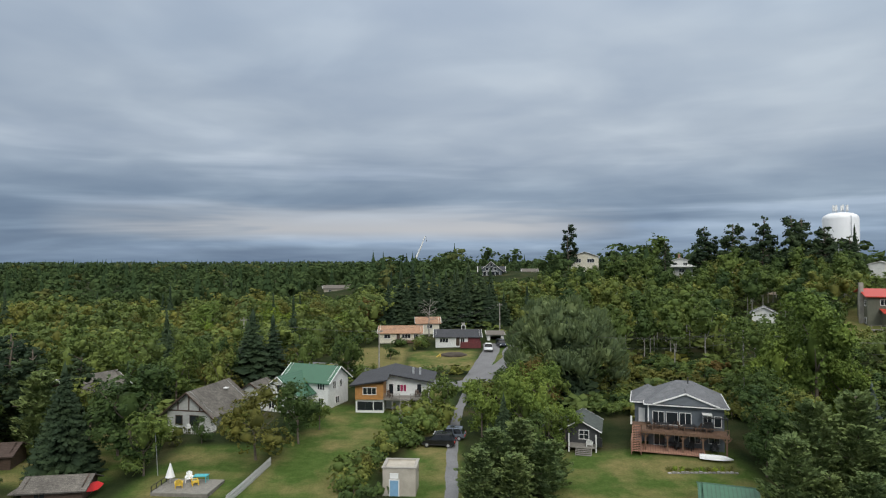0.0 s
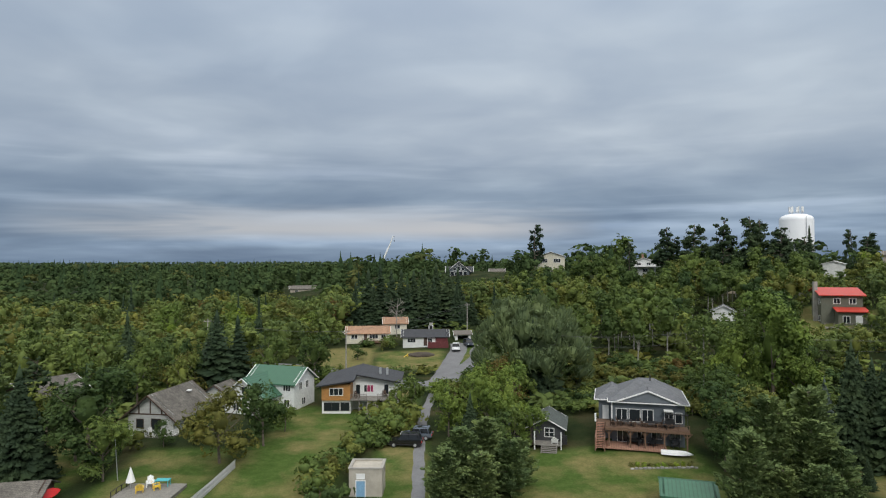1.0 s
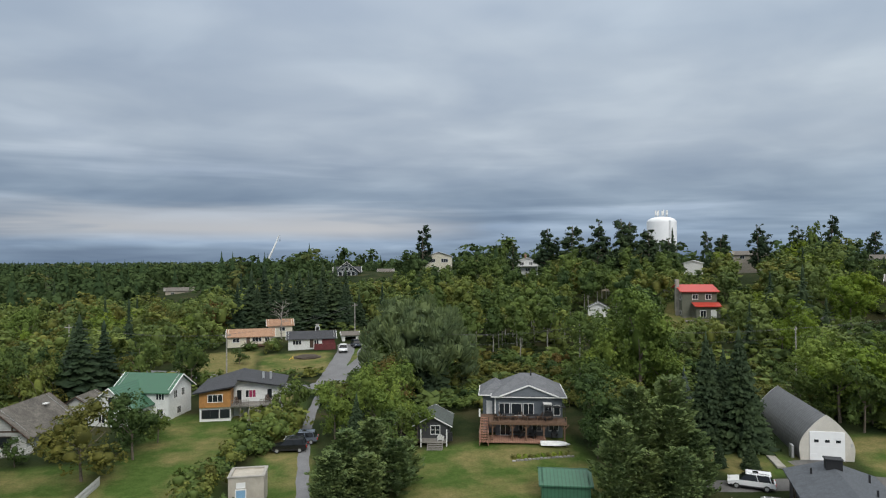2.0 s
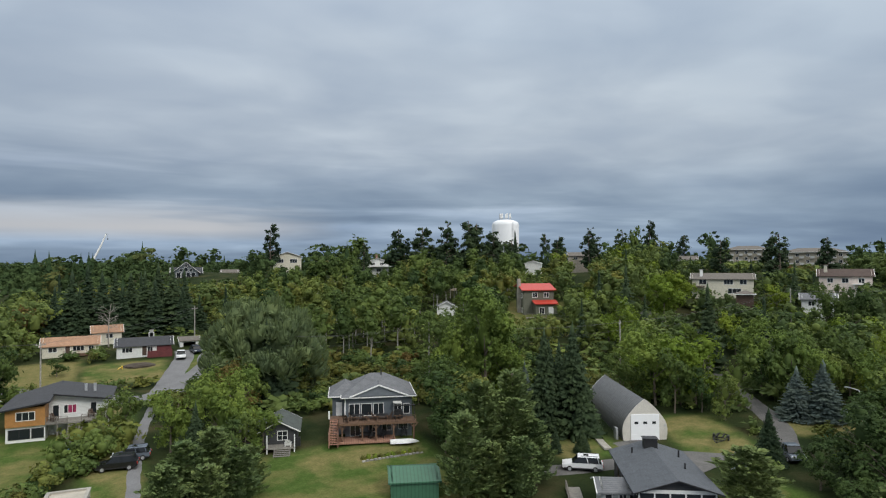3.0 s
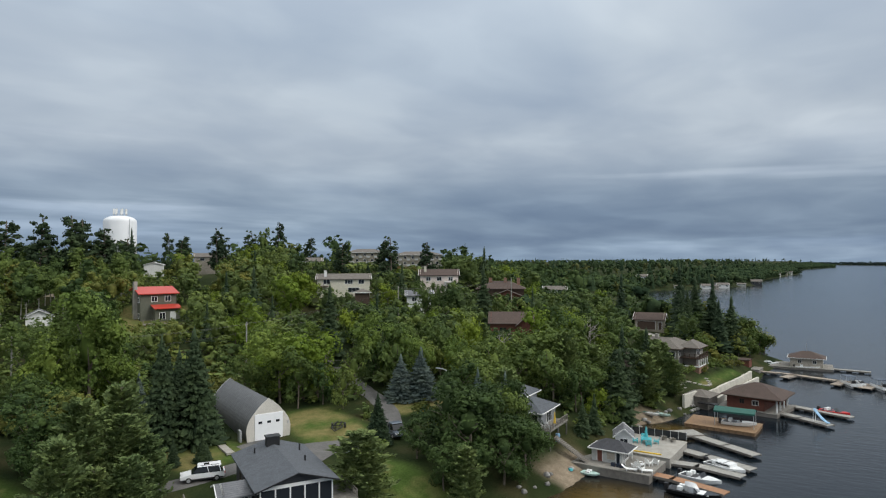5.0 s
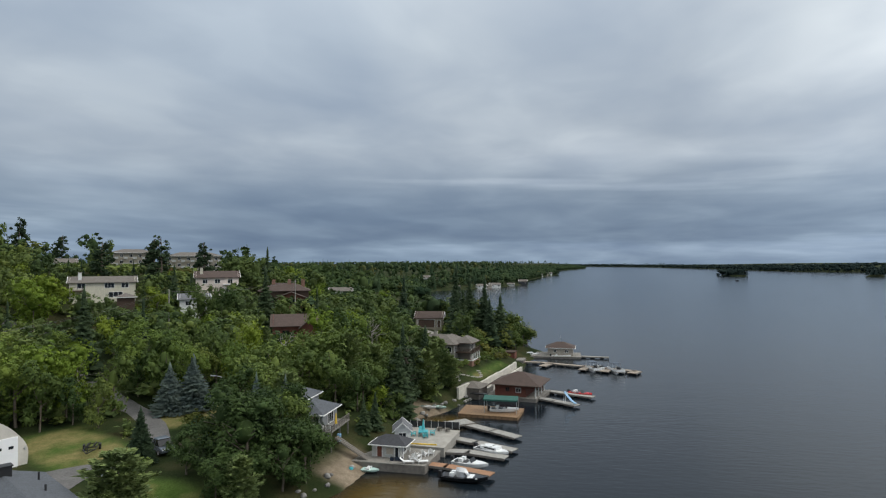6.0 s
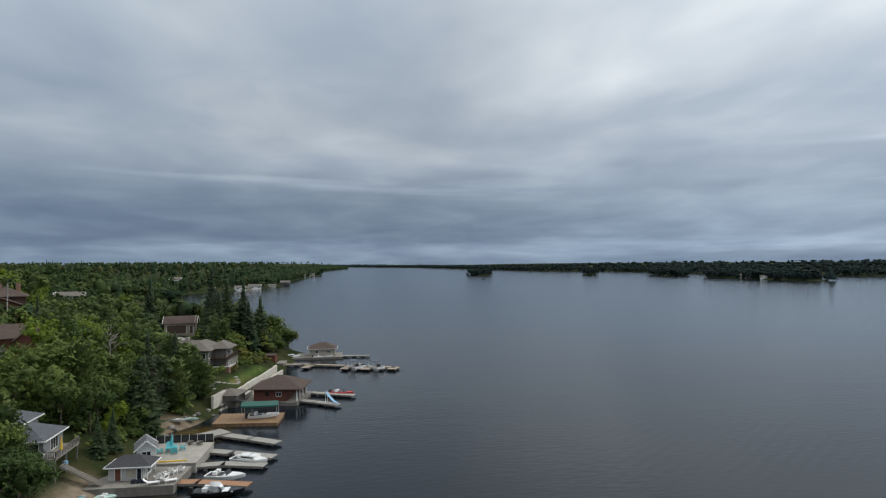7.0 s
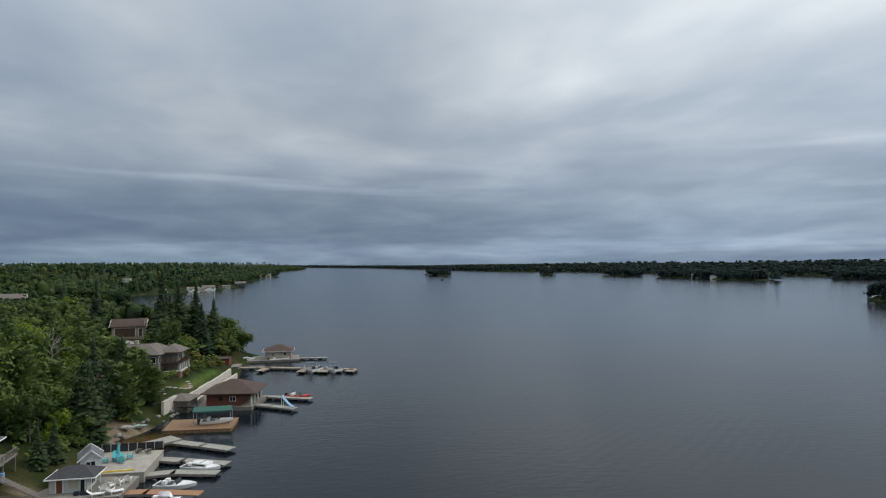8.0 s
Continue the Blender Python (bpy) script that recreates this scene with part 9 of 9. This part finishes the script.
# spruces behind the bungalows
for px, py, h in ((-13, 192, 17), (-9.5, 196, 18), (-6, 192, 16.5), (-3, 198, 16), (4.5, 193, 16), (8, 196, 17.5), (11.5, 192, 17), (15, 197, 15.5), (18.5, 190, 9), (1, 203, 15), (-16.5, 187, 14), (-11, 188, 13), (-1, 190, 13), (7, 189, 14), (14, 188, 12)):
    plant("spruce", px, py, h, 1.25)
# pines along the ridge
for key, px, py, h, w in (("pine", 55, 270, 22.5, 0.8), ("broad_far", 84, 246, 17.5, 1.2), ("pine", 91.6, 217, 21.0, 1.2), ("pine", 99.5, 213, 21.5, 1.2), ("pine", 104, 201, 23.0, 1.0), ("pine", 111, 197, 23.5, 1.1), ("pine", 115, 200, 22.0, 1.1), ("spruce", 128.6, 194, 16.5, 0.8),
                          ("pine", 121, 196, 13, 1.1), ("pine", 178, 243, 24, 0.6), ("pine", 161, 191, 17.5, 1.0), ("pine", 186, 184, 21, 0.85), ("broad_far", 181, 186, 20, 0.45), ("broad_far", 216, 180, 19.5, 0.4), ("broad_far", 219, 176, 18.5, 0.4), ("pine", 290, 160, 20, 0.8), ("pine", 163, 113, 16, 1.15), ("pine", 167, 118, 14, 1.1),
                          ("lime", 122, 116, 13.5, 1.1), ("lime", 125.5, 119, 13.0, 1.1), ("spruce", 312, 150, 18, 0.7), ("pine", 300, 168, 15, 1.0), ("pine", 125, 202, 17, 0.9), ("pine", 108, 204, 16, 1.0)):
    plant(key, px, py, h, w)

# ---- kept clear on the ground and in the camera's view: buildings, lawns, roads ----
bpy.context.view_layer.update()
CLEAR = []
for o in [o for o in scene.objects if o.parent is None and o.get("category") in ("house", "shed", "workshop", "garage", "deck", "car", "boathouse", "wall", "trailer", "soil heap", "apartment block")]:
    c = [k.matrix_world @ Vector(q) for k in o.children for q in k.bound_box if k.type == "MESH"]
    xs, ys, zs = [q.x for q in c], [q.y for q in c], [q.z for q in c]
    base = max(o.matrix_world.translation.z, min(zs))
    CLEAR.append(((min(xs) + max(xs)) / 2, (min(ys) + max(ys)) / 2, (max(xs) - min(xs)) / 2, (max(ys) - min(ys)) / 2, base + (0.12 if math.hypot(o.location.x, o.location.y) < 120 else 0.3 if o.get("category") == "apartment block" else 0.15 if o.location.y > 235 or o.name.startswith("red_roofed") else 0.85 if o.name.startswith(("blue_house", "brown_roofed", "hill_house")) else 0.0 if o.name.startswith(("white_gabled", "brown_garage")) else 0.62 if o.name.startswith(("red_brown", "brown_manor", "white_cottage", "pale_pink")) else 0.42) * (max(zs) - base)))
# lane, yard and lawn spots that the camera should see past the trees
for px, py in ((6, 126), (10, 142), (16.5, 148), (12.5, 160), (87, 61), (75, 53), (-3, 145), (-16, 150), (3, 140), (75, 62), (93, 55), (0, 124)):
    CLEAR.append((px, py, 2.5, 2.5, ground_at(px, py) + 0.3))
# yellow-green crowns kept in the camera's sight, then stretches of lane
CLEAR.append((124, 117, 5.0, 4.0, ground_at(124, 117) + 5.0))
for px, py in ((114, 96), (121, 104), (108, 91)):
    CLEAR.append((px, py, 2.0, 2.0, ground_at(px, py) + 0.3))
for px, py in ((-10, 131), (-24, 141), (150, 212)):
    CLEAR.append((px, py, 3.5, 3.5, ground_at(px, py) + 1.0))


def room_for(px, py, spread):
    """How high a tree may grow at a spot without hiding the houses, lanes and bay behind it from the camera; 0 on
    lawns, lanes and buildings.
    """
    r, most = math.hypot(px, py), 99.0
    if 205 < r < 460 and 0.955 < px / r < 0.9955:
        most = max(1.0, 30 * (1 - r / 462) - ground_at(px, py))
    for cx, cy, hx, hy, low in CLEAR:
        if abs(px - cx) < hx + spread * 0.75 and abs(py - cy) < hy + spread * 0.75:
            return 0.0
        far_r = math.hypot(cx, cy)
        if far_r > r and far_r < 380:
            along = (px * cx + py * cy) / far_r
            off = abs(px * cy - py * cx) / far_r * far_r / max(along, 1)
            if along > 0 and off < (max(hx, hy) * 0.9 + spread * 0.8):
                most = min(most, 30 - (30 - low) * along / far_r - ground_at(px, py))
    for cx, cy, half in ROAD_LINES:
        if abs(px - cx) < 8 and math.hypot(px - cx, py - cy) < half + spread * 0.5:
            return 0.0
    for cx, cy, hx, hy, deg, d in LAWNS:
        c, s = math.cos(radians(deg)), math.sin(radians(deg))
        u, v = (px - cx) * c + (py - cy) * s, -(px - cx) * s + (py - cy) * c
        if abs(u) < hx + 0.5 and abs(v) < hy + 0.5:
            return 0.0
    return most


# ---- woods between the houses ----
def in_scrub(px, py):
    r, a = math.hypot(px, py), math.degrees(math.atan2(px, py))
    return 96 < r < 142 and 13 < a < 44


count = 0
backdrop_spots = []
spots = [(x, y, w) for x, y, w in TREE_SPOTS]
grid = {}
for x, y, w in spots:
    grid.setdefault((int(x // 12), int(y // 12)), []).append((x, y, min(w, 4)))
for k in range(16000):
    a, r = math.radians(tree_rng.uniform(-40, 92)), math.sqrt(tree_rng.uniform(84 ** 2, 232 ** 2))
    px, py = r * math.sin(a), r * math.cos(a)
    deg = math.degrees(a)
    dice, size, tall = tree_rng.random(), tree_rng.random(), tree_rng.random()
    if float(inland(px, py, SHORE)) < 5.0 or (r < 104 and -24 < deg < 48):
        continue
    if r < 100 and deg > 48 and not (py < 46 and px > 60):
        continue
    if -19 < px < 22 and 170 < py < 201:
        continue
    scrub = in_scrub(px, py)
    high = (8.5 + 4.5 * size) if not scrub else 1.2 + 2.0 * size
    spread = 0.26 * high
    gap = 3.9 if r < 126 else 4.5
    if scrub:
        gap = 2.6
    near = False
    for gx in (-1, 0, 1):
        for gy in (-1, 0, 1):
            for x, y, w in grid.get((int(px // 12) + gx, int(py // 12) + gy), ()):
                if math.hypot(px - x, py - y) < max(gap, w * 0.75 if not scrub else 0):
                    near = True
    if near:
        continue
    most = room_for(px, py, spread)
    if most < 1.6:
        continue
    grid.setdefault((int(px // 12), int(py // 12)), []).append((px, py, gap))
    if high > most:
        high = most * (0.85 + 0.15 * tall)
    if scrub or high < 3.2:
        plant("shrub_autumn" if dice < 0.35 else "shrub", px, py, min(high, 3.2), 1.3)
    elif 10 < deg < 34 and r > 140 and dice < 0.75:
        plant("slender", px, py, high * 1.15, 1.15)
    elif dice < 0.06:
        plant("spruce" if r < 125 else "spruce_far", px, py, high * 1.15, 0.9)
    elif dice < 0.125 and deg < 10:
        plant("autumn", px, py, high * 0.8, 1.05)
    elif dice < 0.14:
        plant("lime", px, py, high * 0.85, 1.0)
    elif dice < 0.22 and r < 140:
        plant("pine_soft", px, py, high, 0.95)
    elif r < 126:
        plant("broad", px, py, high, 0.88)
    else:
        # last value, tint: hillside light put into leaf colour, darker beyond 46 degrees
        backdrop_spots.append((px, py, ground_at(px, py) - 0.2, high, high / 10 * (0.95 + 0.35 * tall), 6.3 * size, int(tall * 3.99), 0.78 * dice + 0.22 * size + (-0.22 if deg > 46 else 0.1)))
    count += 1

# ---- undergrowth ----
under = []
for k in range(3000):
    a, r = math.radians(tree_rng.uniform(-40, 92)), math.sqrt(tree_rng.uniform(98 ** 2, 250 ** 2))
    px, py, q = r * math.sin(a), r * math.cos(a), tree_rng.random(3)
    if float(inland(px, py, SHORE)) < 3.0 or any(abs(px - cx) < hx + 1.5 and abs(py - cy) < hy + 1.5 for cx, cy, hx, hy, low_ in CLEAR):
        continue
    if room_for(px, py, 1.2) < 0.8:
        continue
    h = 1.0 + 2.2 * q[0]
    under.append((px, py, ground_at(px, py) - 0.2, h, h / 10 * (1.5 + q[1]), 6.3 * q[2], int(q[2] * 2.99), 0.2 + 0.78 * q[1]))

# ---- far woods ----
def far_form(seed, cards, size, conifer):
    rng = np.random.default_rng(seed)
    if conifer:
        v, f = [], []
        for i in range(6):
            t = i / 5
            z, r, n = 1.2 + 7.0 * t, 2.0 * (1 - t) ** 0.9 + 0.25, 5
            k = len(v)
            v.append(np.array([0, 0, z + 2.4 - 0.6 * t]))
            for j in range(n * 2):
                q = r * (1.0 if j % 2 else 0.62) * rng.uniform(0.8, 1.2)
                v.append(np.array([math.cos(math.pi * j / n + i), math.sin(math.pi * j / n + i), 0]) * q + np.array([0, 0, z - 0.5 * (j % 2)]))
            for j in range(n * 2):
                f.append((k, k + 1 + j, k + 1 + (j + 1) % (n * 2)))
        return np.array(v), np.array(f)
    lobes = broad_lobes(rng, 10, 3.9, 0.8, 2 if cards < 30 else 4 if cards < 100 else 7)
    return lobes_crown(rng, lobes, cards, size, 0.8 if cards < 30 else 0.5, 3, 5)


def woods(name, spots_far, forms, mat, label):
    vs, fs, ts, k = [], [], [], 0
    for px, py, pz, h, w, turn, q, tint in spots_far:
        v, f = forms[q]
        c, s = math.cos(turn) * w, math.sin(turn) * w
        out = np.empty_like(v)
        out[:, 0], out[:, 1], out[:, 2] = v[:, 0] * c - v[:, 1] * s + px, v[:, 0] * s + v[:, 1] * c + py, v[:, 2] * h / 10 + pz
        vs.append(out)
        fs.append(f + k)
        ts.append(np.full(len(v), tint))
        k += len(v)
    ob = new(name, tri_mesh(name, np.concatenate(vs), np.concatenate(fs), mat, np.concatenate(ts)))
    return tagged(ob, label, "woods", kind="stuff")


NEAR_WOODS = [far_form(340 + q, 430, 0.29, False) for q in range(4)]
woods("woods_between_the_houses", backdrop_spots, NEAR_WOODS, LEAF_FAR, "green broadleaf woods between the village houses")
woods("undergrowth", under, [far_form(350 + q, 14, 1.7, False) for q in range(3)], LEAF_FAR, "low bushy undergrowth between the trees")
MID = [far_form(300 + q, 96, 0.6, False) for q in range(4)] + [far_form(310 + q, 0, 0, True) for q in range(2)]
FAR = [far_form(320 + q, 14, 1.05, False) for q in range(3)] + [far_form(330 + q, 0, 0, True) for q in range(2)]


def scatter(r0, r1, a0, a1, across, deep, forms, conifers, tall, rng):
    out, r = [], r0
    while r < r1:
        step = across * (r / r0)
        n = int(radians(a1 - a0) * r / step)
        az = np.radians(a0) + (np.arange(n) + rng.random(n)) * step / r
        rr = r + rng.random(n) * deep * (r / r0)
        X, Y = rr * np.sin(az), rr * np.cos(az)
        Z = height(X, Y)
        dry_land = np.maximum(inland(X, Y, SHORE) - 5, np.where(Z > 0.6, 1, -1) * (Y < 0))
        for x, y, z, dl in zip(X, Y, Z, dry_land):
            dice = rng.random(4)
            if dl < 0 or z < 0.5:
                continue
            conifer = dice[0] < conifers
            h = tall * (0.75 + 0.5 * dice[1]) * (1.15 if conifer else 1.0)
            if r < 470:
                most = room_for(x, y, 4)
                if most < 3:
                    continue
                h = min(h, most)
            q = (len(forms) - 1 - int(dice[2] * 2)) if conifer else int(dice[2] * (len(forms) - 2))
            out.append((x, y, z - 0.3, h, h / 10 * (0.85 + 0.4 * dice[3]) * (0.9 if conifer else 1.15), dice[3] * 6.3, q, 0.12 * dice[1] if conifer else 0.2 + 0.75 * dice[3] * (0.6 + 0.4 * dice[1]) if dice[0] < 0.96 else 0.95))
        r += deep * (r / r0)
    return out


far_rng = np.random.default_rng(11)
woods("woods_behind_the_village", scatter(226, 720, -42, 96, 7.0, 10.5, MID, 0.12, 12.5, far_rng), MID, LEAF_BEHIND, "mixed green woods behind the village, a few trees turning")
woods("distant_woods", scatter(720, 4300, -42, 100, 8.5, 70.0, FAR, 0.16, 13.5, far_rng), FAR, LEAF_DISTANT_HAZE, "distant mixed woods reaching the horizon")


def fringe(ring, x0, x1, gap, rows, tall, wide, rng):
    """Trees that crowd a shoreline, in rows further and further inland."""
    out = []
    for (ax, ay), (bx_, by_) in zip(ring, ring[1:]):
        if min(ax, bx_) < x0 or max(ax, bx_) > x1:
            continue
        long_ = math.hypot(bx_ - ax, by_ - ay)
        for inset in rows:
            for k in range(int(long_ / gap)):
                dice = rng.random(6)
                t, s = (k + dice[0]) * gap / long_, inset * (0.7 + 0.6 * dice[1])
                x, y = ax + (bx_ - ax) * t - (by_ - ay) / long_ * s, ay + (by_ - ay) * t + (bx_ - ax) / long_ * s
                z = ground_at(x, y)
                if z < 0.3 or any(math.hypot(cx, cy) > 380 and abs(x - cx) < hx + 16 and abs(y - cy) < hy + 6 for cx, cy, hx, hy, low_ in CLEAR):
                    continue
                conifer = dice[2] < 0.35
                h = tall * (0.7 + 0.5 * dice[3]) * (1.15 if conifer else 1)
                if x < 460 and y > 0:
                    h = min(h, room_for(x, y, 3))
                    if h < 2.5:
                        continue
                out.append((x, y, z - 0.4, h, h / 10 * wide * (0.9 + 0.4 * dice[4]) * (0.8 if conifer else 1.1), dice[5] * 6.3, 3 + int(dice[4] * 2) if conifer else int(dice[4] * 3), 0.75 * dice[5]))
    return out


woods("bay_shore_woods", fringe(SHORE, 210, 3700, 8.0, (5, 13, 24, 40, 62), 11.5, 1.4, far_rng), FAR, LEAF_DISTANT_HAZE, "green woods down to the shore of the far bay")
shore_spots = fringe(OPPOSITE, -700, 5200, 11.0, (6, 22, 50), 13.0, 1.7, far_rng)
shore_spots += [(x, y, z, h, w * 2.6, a, q, t) for x, y, z, h, w, a, q, t in scatter(960, 3000, 90, 152, 13.0, 40.0, FAR, 0.12, 14.0, far_rng) if y < -300]
woods("woods_across_the_lake", shore_spots, FAR, LEAF_SHORE_HAZE, "dark wooded shore across the lake, haze in its colour")
isle = []
for ix, iy, ra, rb in ISLANDS:
    for k in range(int(14 + ra * rb * 0.11)):
        a, q = far_rng.uniform(0, 6.3), math.sqrt(far_rng.random()) * 0.92
        x, y = ix + ra * q * math.cos(a), iy + rb * q * math.sin(a)
        h = 10.5 * far_rng.uniform(0.7, 1.35)
        isle.append((x, y, ground_at(x, y) - 0.3, h, h / 10 * 1.1, a, int(far_rng.integers(0, 5)), 0.6 * far_rng.random()))
woods("island_woods", isle, FAR, LEAF_SHORE_HAZE, "dark trees crowding small islands, haze in their colour")
for stock in KINDS.values():
    for ob, used in stock:
        if not used:
            for o in (*ob.children, ob):
                bpy.data.objects.remove(o)
